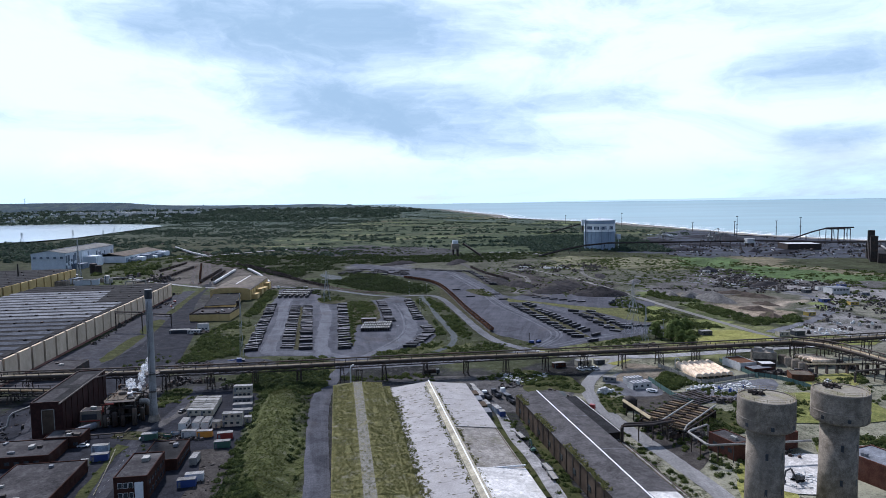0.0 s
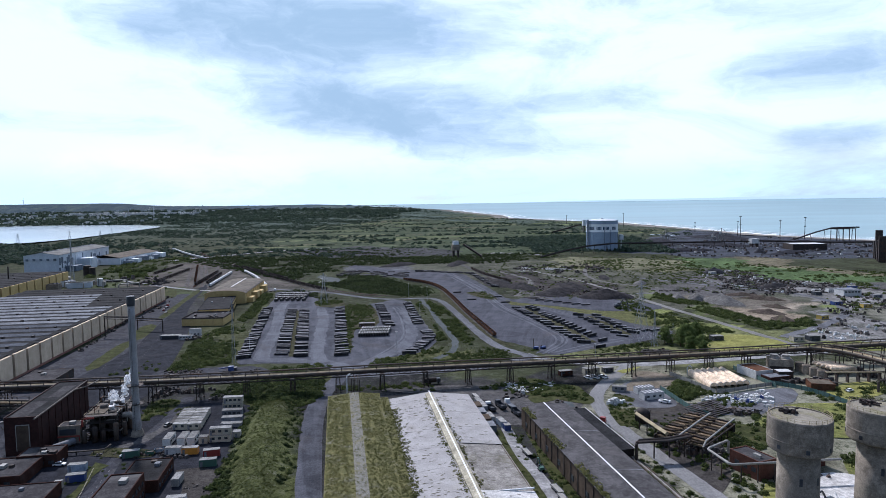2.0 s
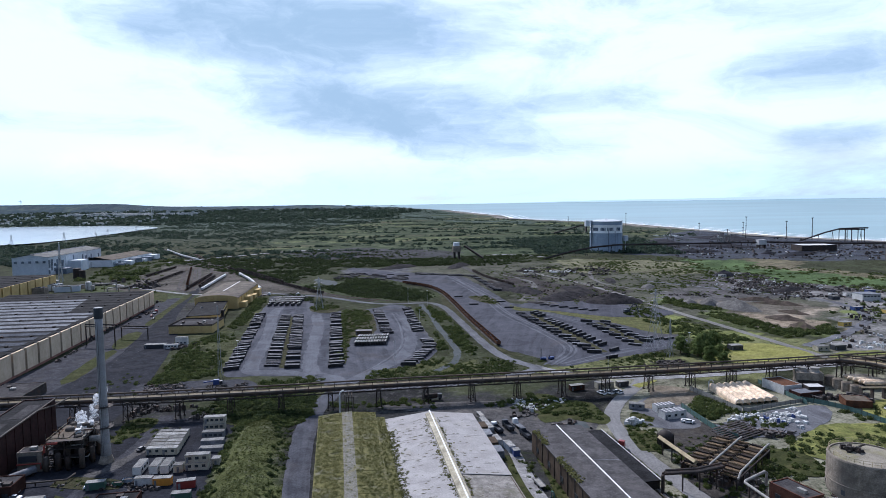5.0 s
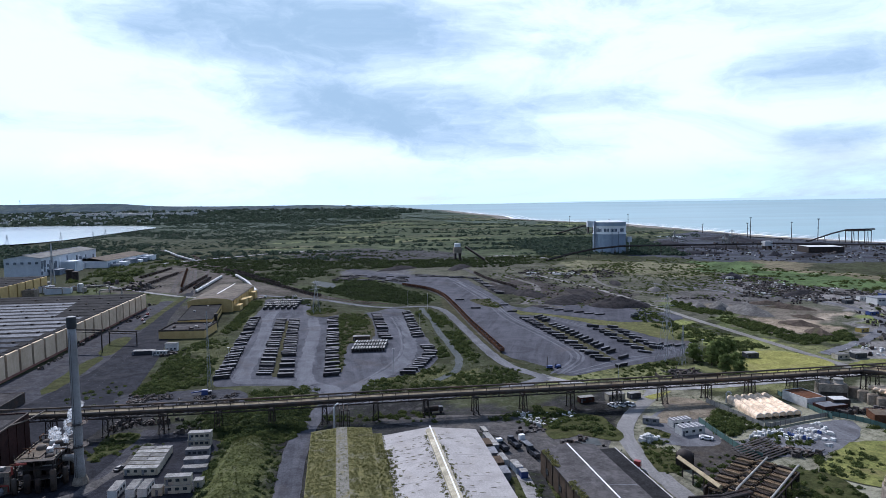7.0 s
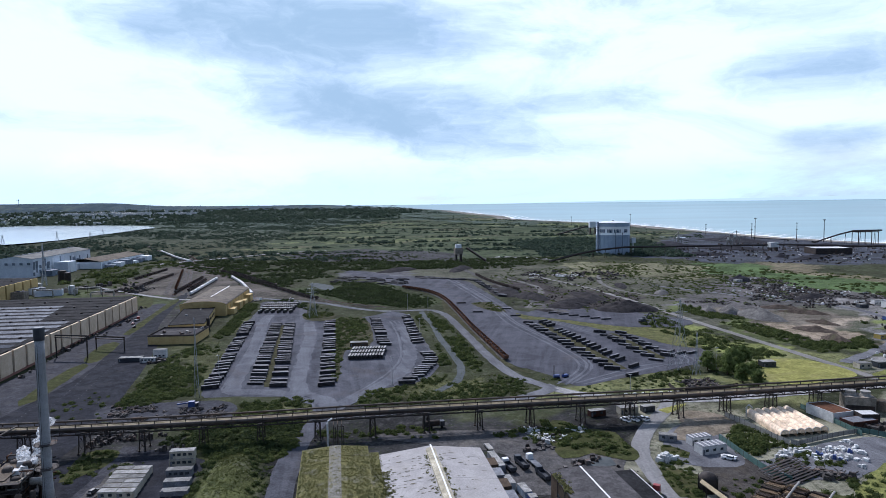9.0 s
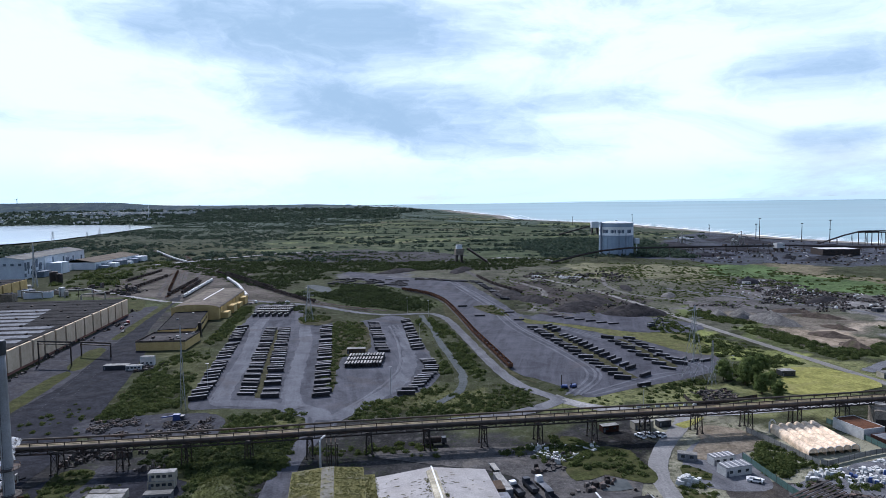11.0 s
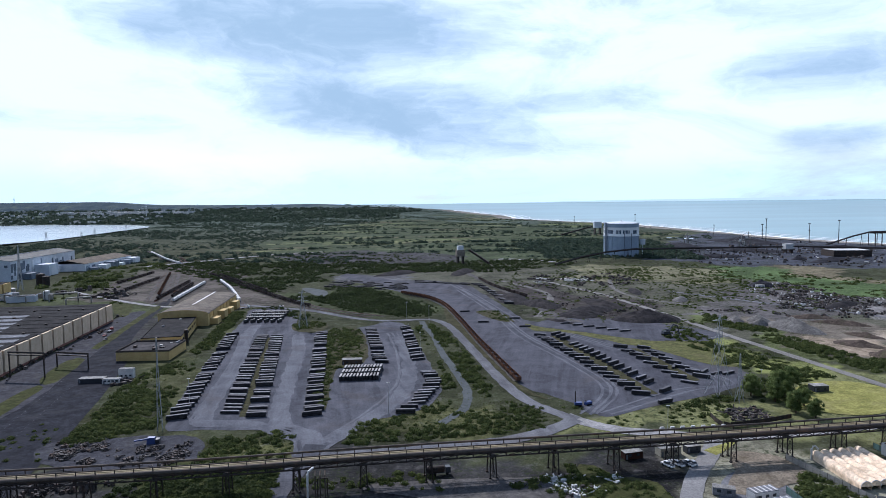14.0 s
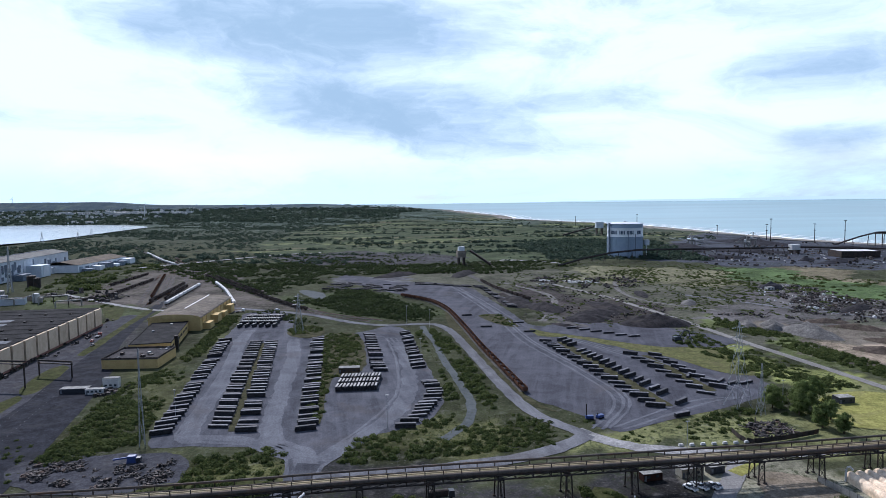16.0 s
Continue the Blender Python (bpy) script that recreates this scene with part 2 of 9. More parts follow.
STACK_GREY = surface("grey_stack_paint", (0.24, 0.24, 0.24), (0.33, 0.33, 0.33), 0.7, 3.0, 0.3, (0.13, 0.12, 0.11), 0.5, streaks=0.1)
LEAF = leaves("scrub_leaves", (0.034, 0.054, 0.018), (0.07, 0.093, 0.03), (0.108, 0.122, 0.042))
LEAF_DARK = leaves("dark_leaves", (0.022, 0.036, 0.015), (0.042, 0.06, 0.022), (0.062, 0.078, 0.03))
# Bluer than the near leaves: distance haze is put into the colour.
LEAF_HAZED = leaves("hazed_far_leaves", (0.03, 0.05, 0.038), (0.054, 0.077, 0.054), (0.072, 0.096, 0.064))
GRASS_TUFT = leaves("grass_tufts", (0.042, 0.058, 0.017), (0.072, 0.086, 0.026), (0.1, 0.1, 0.04))
MOSS = leaves("roof_moss", (0.125, 0.128, 0.05), (0.205, 0.19, 0.078), (0.1, 0.112, 0.044))
STEEL_DARK = surface("black_rusty_steel", (0.028, 0.025, 0.024), (0.06, 0.05, 0.045), 0.75, 2.0, 0.2, (0.12, 0.06, 0.035), 0.4, metal=0.2)
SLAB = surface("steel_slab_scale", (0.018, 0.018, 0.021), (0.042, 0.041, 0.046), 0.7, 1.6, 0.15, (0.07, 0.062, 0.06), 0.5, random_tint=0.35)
# Top slabs only: light from above is put into these two paler colours.
SLAB_PALE = surface("pale_lit_slab_top", (0.19, 0.186, 0.182), (0.31, 0.3, 0.292), 0.7, 1.6, 0.15, (0.16, 0.14, 0.125), 0.5, metal=0.1, random_tint=0.35)
SLAB_TOP_LIT = surface("lit_slab_top", (0.085, 0.085, 0.095), (0.17, 0.168, 0.18), 0.75, 1.6, 0.2, (0.06, 0.055, 0.055), 0.5, metal=0.1, random_tint=0.5)
SPACER = surface("tarred_timber", (0.02, 0.02, 0.02), (0.035, 0.03, 0.03), 0.9, 1.0, 0.1)
RUST = surface("rust", (0.075, 0.036, 0.022), (0.13, 0.065, 0.04), 0.9, 1.5, 0.2, (0.06, 0.04, 0.035), 0.6, random_tint=0.2)
PIPE_DARK = surface("sooty_pipe", (0.06, 0.05, 0.043), (0.105, 0.087, 0.072), 0.7, 3.0, 0.3, (0.15, 0.085, 0.05), 0.45)
PIPE_RUSTY = surface("rusty_lagging", (0.15, 0.105, 0.065), (0.25, 0.185, 0.12), 0.8, 3.0, 0.3, (0.1, 0.06, 0.04), 0.5)
PIPE_PALE = surface("straw_lagging", (0.25, 0.205, 0.12), (0.39, 0.325, 0.2), 0.7, 3.0, 0.3, (0.13, 0.09, 0.06), 0.5)
PIPE_GREY = surface("grey_pipe_paint", (0.22, 0.21, 0.19), (0.32, 0.31, 0.285), 0.6, 3.0, 0.3, (0.14, 0.1, 0.08), 0.45)
RED_STEEL = surface("red_oxide_steel", (0.26, 0.05, 0.04), (0.34, 0.08, 0.06), 0.7, 2.0, 0.2, (0.1, 0.04, 0.03), 0.5)
CONCRETE = surface("weathered_concrete", (0.18, 0.153, 0.122), (0.29, 0.252, 0.206), 0.9, 4.0, 0.3, (0.12, 0.108, 0.096), 0.6, streaks=0.15, bump=0.3)
CONCRETE_TOP = surface("lichen_concrete", (0.19, 0.17, 0.135), (0.3, 0.272, 0.22), 0.95, 3.0, 0.3, (0.17, 0.16, 0.06), 0.6)
BEIGE = surface("beige_wall_panel", (0.5, 0.39, 0.275), (0.63, 0.51, 0.375), 0.85, 5.0, 0.4, (0.3, 0.22, 0.15), 0.45, streaks=0.2, random_tint=0.10, spec=0.1)
ROOF_GREY = surface("grey_roof_sheet", (0.12, 0.126, 0.142), (0.2, 0.21, 0.23), 0.7, 8.0, 0.6, (0.13, 0.13, 0.13), 0.6)
ROOF_BLACK = surface("black_roof_felt", (0.012, 0.012, 0.013), (0.028, 0.028, 0.03), 0.85, 6.0, 0.5, (0.05, 0.048, 0.048), 0.5)
ROOF_SHED = surface("pale_asbestos_sheet", (0.275, 0.262, 0.252), (0.37, 0.355, 0.343), 0.85, 6.0, 0.5, (0.31, 0.285, 0.25), 0.5, spec=0.06)
ROOF_WHITE = surface("white_new_sheet", (0.5, 0.48, 0.45), (0.62, 0.6, 0.57), 0.75, 6.0, 0.5, (0.42, 0.4, 0.36), 0.5)
ROOF_MOSSY = surface("mossy_roof_sheet", (0.085, 0.084, 0.036), (0.165, 0.152, 0.064), 0.95, 3.0, 0.4, (0.2, 0.19, 0.17), 0.55, bump=0.8)
LICHEN = surface("grey_lichen", (0.1, 0.09, 0.068), (0.17, 0.152, 0.12), 0.95, 2.0, 0.3, (0.15, 0.14, 0.08), 0.5)
ROOF_BROWN = surface("brown_grey_roof_felt", (0.036, 0.034, 0.036), (0.068, 0.064, 0.065), 0.9, 8.0, 0.5, (0.2, 0.19, 0.18), 0.35)
ROOF_FELT = surface("grey_mineral_felt", (0.058, 0.055, 0.056), (0.1, 0.095, 0.096), 0.9, 8.0, 0.5, (0.12, 0.11, 0.105), 0.35)
RIDGE = surface("cream_ridge_sheet", (0.33, 0.3, 0.22), (0.43, 0.39, 0.3), 0.8, 4.0, 0.4, (0.34, 0.3, 0.2), 0.45)
YELLOW = surface("yellow_cladding", (0.43, 0.305, 0.12), (0.55, 0.41, 0.185), 0.75, 6.0, 0.5, (0.36, 0.26, 0.13), 0.5, streaks=0.2, spec=0.1)
ROOF_TAN = surface("tan_roof_sheet", (0.085, 0.07, 0.055), (0.14, 0.118, 0.092), 0.8, 9.0, 0.6, (0.17, 0.13, 0.09), 0.5)
WHITE = surface("white_cladding", (0.58, 0.61, 0.64), (0.7, 0.72, 0.74), 0.6, 8.0, 0.6, (0.42, 0.45, 0.48), 0.4, random_tint=0.04, spec=0.18)
BLUE_GREY = surface("grey_blue_cladding", (0.24, 0.29, 0.35), (0.34, 0.4, 0.46), 0.6, 8.0, 0.6, random_tint=0.15)
CABIN = surface("cream_cabin_paint", (0.33, 0.3, 0.235), (0.46, 0.425, 0.34), 0.7, 2.0, 0.2, (0.24, 0.19, 0.13), 0.5, random_tint=0.15)
CABIN_WHITE = surface("white_cabin_paint", (0.42, 0.42, 0.41), (0.6, 0.595, 0.58), 0.6, 2.0, 0.2, (0.4, 0.38, 0.34), 0.4, random_tint=0.08)
BRICK = surface("dark_red_brick", (0.032, 0.016, 0.013), (0.062, 0.03, 0.023), 0.9, 3.0, 0.25, (0.07, 0.05, 0.045), 0.5, random_tint=0.1)
BROWN_SHEET = surface("oxide_brown_cladding", (0.026, 0.011, 0.01), (0.045, 0.018, 0.016), 0.75, 4.0, 0.35, (0.06, 0.035, 0.03), 0.5, streaks=0.2)
BROWN_WALL = surface("rusted_wall_sheet", (0.06, 0.046, 0.035), (0.11, 0.082, 0.06), 0.85, 3.0, 0.3, (0.07, 0.05, 0.04), 0.5, streaks=0.2, random_tint=0.12)
GLASS = surface("dusty_glass", (0.03, 0.035, 0.04), (0.06, 0.065, 0.07), 0.2, 2.0, 0.5, bump=0.0)
GAS_BLUE = surface("pale_blue_steel", (0.26, 0.325, 0.41), (0.34, 0.41, 0.49), 0.6, 14.0, 1.0, (0.19, 0.24, 0.3), 0.5, streaks=0.15, random_tint=0.06, spec=0.18)
GAS_WHITE = surface("white_band_paint", (0.8, 0.82, 0.83), (0.88, 0.89, 0.9), 0.6, 10.0, 1.0, spec=0.18)
INK = surface("dark_sign_paint", (0.06, 0.09, 0.14), (0.08, 0.11, 0.16), 0.6)
COAL = surface("coal_heap", (0.018, 0.018, 0.022), (0.04, 0.04, 0.046), 0.85, 9.0, 0.9, bump=0.7)
SLAG = surface("black_slag_heap", (0.018, 0.017, 0.019), (0.042, 0.039, 0.04), 0.9, 6.0, 0.7, (0.065, 0.058, 0.05), 0.4, bump=0.8)
GRAVEL = surface("grey_gravel_heap", (0.1, 0.096, 0.092), (0.17, 0.162, 0.152), 0.95, 4.0, 0.6, (0.07, 0.068, 0.064), 0.5, bump=0.8)
EARTH = surface("tan_earth", (0.13, 0.11, 0.083), (0.21, 0.178, 0.138), 0.95, 7.0, 0.8, (0.1, 0.085, 0.05), 0.5, bump=0.6)
TUBE = surface("beige_tube_sheet", (0.68, 0.52, 0.36), (0.8, 0.64, 0.47), 0.75, 4.0, 0.3, (0.5, 0.42, 0.32), 0.3)
PLASTIC_WHITE = surface("white_bags", (0.42, 0.42, 0.41), (0.62, 0.62, 0.6), 0.7, 1.0, 0.2, (0.35, 0.33, 0.3), 0.4, island=0.25)
SCRAP = surface("mixed_scrap", (0.035, 0.032, 0.03), (0.12, 0.11, 0.105), 0.8, 2.0, 0.2, (0.2, 0.11, 0.07), 0.4, island=0.6, metal=0.2)
TRUNK = surface("tree_bark", (0.06, 0.045, 0.03), (0.1, 0.08, 0.055), 0.95, 1.0, 0.1, bump=0.8)
TYRE = surface("black_rubber", (0.015, 0.015, 0.015), (0.025, 0.025, 0.025), 0.9, 0.5, 0.05)
GALV = surface("galvanised_steel", (0.33, 0.34, 0.35), (0.45, 0.46, 0.47), 0.5, 1.0, 0.1, metal=0.5)
FENCE = surface("green_grey_fence", (0.06, 0.115, 0.105), (0.1, 0.165, 0.15), 0.7, 2.0, 0.2)


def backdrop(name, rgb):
    """Land so far off that only the bright air before it is seen, painted as a glow."""
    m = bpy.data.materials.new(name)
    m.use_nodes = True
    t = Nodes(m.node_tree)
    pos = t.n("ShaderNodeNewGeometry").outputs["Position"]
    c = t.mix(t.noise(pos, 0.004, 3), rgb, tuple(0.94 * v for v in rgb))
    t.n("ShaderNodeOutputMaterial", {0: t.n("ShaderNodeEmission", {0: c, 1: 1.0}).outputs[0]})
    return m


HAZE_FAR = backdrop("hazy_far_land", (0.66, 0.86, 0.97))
# The blue-grey of distance haze is painted into the wooded hills.
HILL_FAR = surface("hazed_wooded_hill", (0.035, 0.058, 0.075), (0.07, 0.095, 0.105), 1.0, 60.0, 9.0, (0.14, 0.17, 0.12), 0.5, bump=0.3)


def paint(name, rgb, rough=0.4):
    return surface(name, tuple(c * 0.9 for c in rgb), rgb, rough, 1.0, 0.1, tuple(c * 0.5 for c in rgb), 0.25, bump=0.05, spec=0.5)


P_RED, P_BLUE, P_YELLOW, P_ORANGE = paint("red_paint", (0.26, 0.035, 0.03)), paint("blue_paint", (0.03, 0.06, 0.2)), paint("yellow_paint", (0.42, 0.3, 0.07)), paint("orange_paint", (0.62, 0.26, 0.04))
P_WHITE, P_DARK, P_GREEN, P_SILVER = paint("white_paint", (0.75, 0.75, 0.75)), paint("dark_paint", (0.03, 0.035, 0.045)), paint("green_paint", (0.05, 0.12, 0.09)), paint("silver_paint", (0.4, 0.42, 0.44))


# ---- building blocks ----
class Mesh:
    """Collects boxes, rods, prisms and sheets into one mesh."""

    def __init__(self):
        self.v, self.f = [], []

    def add(self, verts, faces):
        n = len(self.v)
        self.v += [tuple(p) for p in verts]
        self.f += [tuple(n + i for i in face) for face in faces]
        return self

    def box(self, x, y, z, sx, sy, sz, rz=0.0, top=1.0):
        """A box centred on x, y with its foot at z; top narrows its upper face."""
        c, s = math.cos(radians(rz)), math.sin(radians(rz))
        vs = []
        for h, k in ((0, 1.0), (sz, top)):
            for a, b in ((-1, -1), (1, -1), (1, 1), (-1, 1)):
                p, q = a * sx / 2 * k, b * sy / 2 * k
                vs.append((x + p * c - q * s, y + p * s + q * c, z + h))
        return self.add(vs, [(3, 2, 1, 0), (4, 5, 6, 7), (0, 1, 5, 4), (1, 2, 6, 5), (2, 3, 7, 6), (3, 0, 4, 7)])

    def rod(self, p, q, r, n=8, r2=None):
        """A round bar from p to q."""
        p, q = Vector(p), Vector(q)
        d = (q - p).normalized()
        a = d.orthogonal().normalized()
        b = d.cross(a)
        r2 = r if r2 is None else r2
        vs = [p + (a * math.cos(6.28319 * i / n) + b * math.sin(6.28319 * i / n)) * r for i in range(n)]
        vs += [q + (a * math.cos(6.28319 * i / n) + b * math.sin(6.28319 * i / n)) * r2 for i in range(n)]
        return self.add(vs, [(i, (i + 1) % n, n + (i + 1) % n, n + i) for i in range(n)] + [tuple(reversed(range(n))), tuple(range(n, 2 * n))])

    def bar(self, p, q, w_, h):
        """A square bar from p to q."""
        return self.rod(p, q, max(w_, h) * 0.7, 4)

    def tube(self, pts, r, n=8):
        """A pipe along a line of points."""
        pts = [Vector(p) for p in pts]
        vs = []
        for i, p in enumerate(pts):
            d = (pts[min(i + 1, len(pts) - 1)] - pts[max(i - 1, 0)]).normalized()
            a = d.cross(Vector((0, 0, 1)) if abs(d.z) < 0.9 else Vector((1, 0, 0))).normalized()
            b_ = a.cross(d)
            vs += [p + (a * math.cos(6.28319 * k / n) + b_ * math.sin(6.28319 * k / n)) * r for k in range(n)]
        fs = [(i * n + k, i * n + (k + 1) % n, (i + 1) * n + (k + 1) % n, (i + 1) * n + k) for i in range(len(pts) - 1) for k in range(n)]
        return self.add(vs, fs + [tuple(range(n)), tuple(range(len(vs) - 1, len(vs) - n - 1, -1))])

    def prism(self, pts, z0, z1):
        n = len(pts)
        vs = [(x, y, z0) for x, y in pts] + [(x, y, z1) for x, y in pts]
        return self.add(vs, [tuple(reversed(range(n))), tuple(range(n, 2 * n))] + [(i, (i + 1) % n, n + (i + 1) % n, n + i) for i in range(n)])

    def lathe(self, profile, n=32, x=0.0, y=0.0):
        """Turns (radius, height) pairs round the upright through x, y."""
        vs = [(x + r * math.cos(6.28319 * i / n), y + r * math.sin(6.28319 * i / n), z) for r, z in profile for i in range(n)]
        fs = [(k * n + i, k * n + (i + 1) % n, (k + 1) * n + (i + 1) % n, (k + 1) * n + i) for k in range(len(profile) - 1) for i in range(n)]
        fs += [tuple(reversed(range(n))), tuple(range(len(vs) - n, len(vs)))]
        return self.add(vs, fs)

    def data(self, name):
        me = bpy.data.meshes.new(name)
        me.from_pydata(self.v, [], self.f)
        me.validate()
        return me


def thing(name, x, y, z=0.0, rz=0.0, label="", category="", group=""):
    ob = new(name)
    ob.matrix_basis = pose(x, y, z, 0, 0, rz)
    ob.empty_display_size = 0.5
    return tagged(ob, label, category, group)


def part(name, mesh, material, parent, label="", smooth=False, m=None):
    """One mesh object under a thing or a part; mesh is a Mesh or mesh data to share."""
    me = mesh.data(name) if isinstance(mesh, Mesh) else mesh
    if not me.materials:
        me.materials.append(material)
        if smooth:
            me.shade_smooth()
    ob = new(name, me)
    if parent:
        ob.parent = parent
    if m is not None:
        ob.matrix_basis = m
    return tagged(ob, label)


def setting(name, mesh, material, label, category, smooth=False):
    return tagged(part(name, mesh, material, None, "", smooth), label, category, kind="structure")


def far_rise(y):
    """The far ground climbs gently so that the land beyond the last sheet keeps its height in the view."""
    if y < 2500:
        return 0.0
    return max(0.0, 98.4 - y * (0.03936 - 0.03376 * (y - 2500) / 2300))


def curve_points(pts, step, closed=False):
    """A smooth line through the points."""
    n = len(pts)
    out = []
    for i in range(n if closed else n - 1):
        if closed:
            p = [pts[(i + k) % n] for k in (-1, 0, 1, 2)]
        else:
            p = [pts[max(0, min(n - 1, i + k))] for k in (-1, 0, 1, 2)]
        a, b, c, d = [np.array(q, float) for q in p]
        m = max(1, int(np.linalg.norm(c - b) / step))
        for k in range(m):
            s = k / m
            out.append(0.5 * (2 * b + (c - a) * s + (2 * a - 5 * b + 4 * c - d) * s * s + (3 * b - a - 3 * c + d) * s ** 3))
    if not closed:
        out.append(np.array(pts[-1], float))
    return out


def sheet(name, pts, z, material, label, category, ragged=0.8, step=4.0):
    """A sheet of ground cover with a ragged outline."""
    line = curve_points(pts, step, True)
    vs = []
    for x, y in line:
        j = noise.noise_vector((x * 0.11, y * 0.11, 3.0)) * ragged * 1.6 + noise.noise_vector((x * 0.4, y * 0.4, 7.0)) * ragged * 0.6
        vs.append((x + j.x, y + j.y, z + far_rise(y)))
    return setting(name, Mesh().add(vs, [tuple(range(len(vs)))]), material, label, category)


def strip(name, pts, width, z, material, label, category, ragged=0.15, step=4.0, mesh=None):
    """A road or track along a line."""
    line = curve_points(pts, step)
    mesh = mesh or Mesh()
    vs = []
    for i, p in enumerate(line):
        d = line[min(i + 1, len(line) - 1)] - line[max(i - 1, 0)]
        d = np.array((-d[1], d[0])) / (np.linalg.norm(d) + 1e-9)
        wd = width[0] + (width[1] - width[0]) * i / (len(line) - 1) if isinstance(width, tuple) else width
        k = ragged * wd
        for s in (1, -1):
            e = p + d * s * (wd / 2 + noise.noise((p[0] * 0.2, p[1] * 0.2, s * 5.0)) * k)
            vs.append((e[0], e[1], z + far_rise(e[1])))
    mesh.add(vs, [(2 * i, 2 * i + 1, 2 * i + 3, 2 * i + 2) for i in range(len(line) - 1)])
    return setting(name, mesh, material, label, category) if name else mesh


def inside(poly, x, y):
    x, y = np.asarray(x, float), np.asarray(y, float)
    hit = np.zeros(x.shape, bool)
    for (x1, y1), (x2, y2) in zip(poly, poly[1:] + poly[:1]):
        if y1 != y2:
            hit ^= ((y1 > y) != (y2 > y)) & (x < (x2 - x1) * (y - y1) / (y2 - y1) + x1)
    return hit


COAST = [(1700, 700), (1300, 1050), (930, 1380), (830, 1580), (795, 1800), (765, 2100), (710, 2550), (560, 2850), (360, 3200), (340, 3500), (60, 4150), (-300, 4520), (-900, 4760)]


def coast_x(y):
    ys = [c[1] for c in COAST]
    return np.interp(y, ys, [c[0] for c in COAST])


YARD_WEST = [(-124, 406), (-135, 454), (-147, 523), (-161, 609), (-168, 669), (-176, 715), (-140, 712), (-122, 662), (-116, 628), (-99, 606), (-89, 618), (-63, 627), (-43, 648), (-27, 626), (-15, 551), (-5, 488), (-2, 459), (-7, 434), (-20, 420), (-35, 413), (-41, 407), (-47, 394), (-48, 371), (-60, 371), (-62, 389), (-67, 397), (-73, 402), (-107, 404)]
YARD_EAST = [(-25, 784), (3, 705), (23, 565), (40, 469), (53, 448), (64, 432), (74, 414), (98, 427), (134, 445), (168, 470), (170, 509), (162, 528), (155, 566), (137, 593), (109, 610), (89, 636), (69, 648), (58, 713), (40, 817), (30, 861), (-15, 914), (-57, 918), (-105, 979), (-140, 990), (-100, 900)]
ISLAND = [(-89, 604), (-84, 622), (-66, 620), (-64, 570), (-64, 510), (-62, 470), (-57, 430), (-61, 425), (-68, 450), (-74, 500), (-80, 560)]
HUT_ISLAND = [(-80, 618), (-64, 618), (-52, 560), (-49, 517), (-62, 505), (-66, 540)]
BANK = [(-93, 341), (-70, 340), (-63, 302), (-52, 247), (-45, 205), (-40, 150), (-78, 150), (-74, 205), (-80, 254), (-88, 318)]


def hill(x, y):
    """The height of the open ground: level, with the grassy bank beside the works road."""
    ridge = np.interp(y, [150, 208, 261, 317], [-57, -60, -69, -78])
    d = np.abs(x - ridge) / np.where(x > ridge, 13.0, 12.0)
    along = np.clip((y - 130) / 40, 0, 1) * np.clip((342 - y) / 35, 0, 1)
    return np.where(d < 1, 5.0 * (0.5 + 0.5 * np.cos(np.pi * np.clip(d, 0, 1))), 0.0) * along


# ---- ground, sea, lake ----
def axis(lo, fine_lo, fine_hi, hi, step, grow):
    mid = list(np.arange(fine_lo, fine_hi + 0.1, step))
    s, a = step, fine_hi
    while a < hi:
        s *= grow
        a += s
        mid.append(min(a, hi))
    s, a = step, fine_lo
    low = []
    while a > lo:
        s *= grow
        a -= s
        low.append(max(a, lo))
    return np.array(low[::-1] + mid)


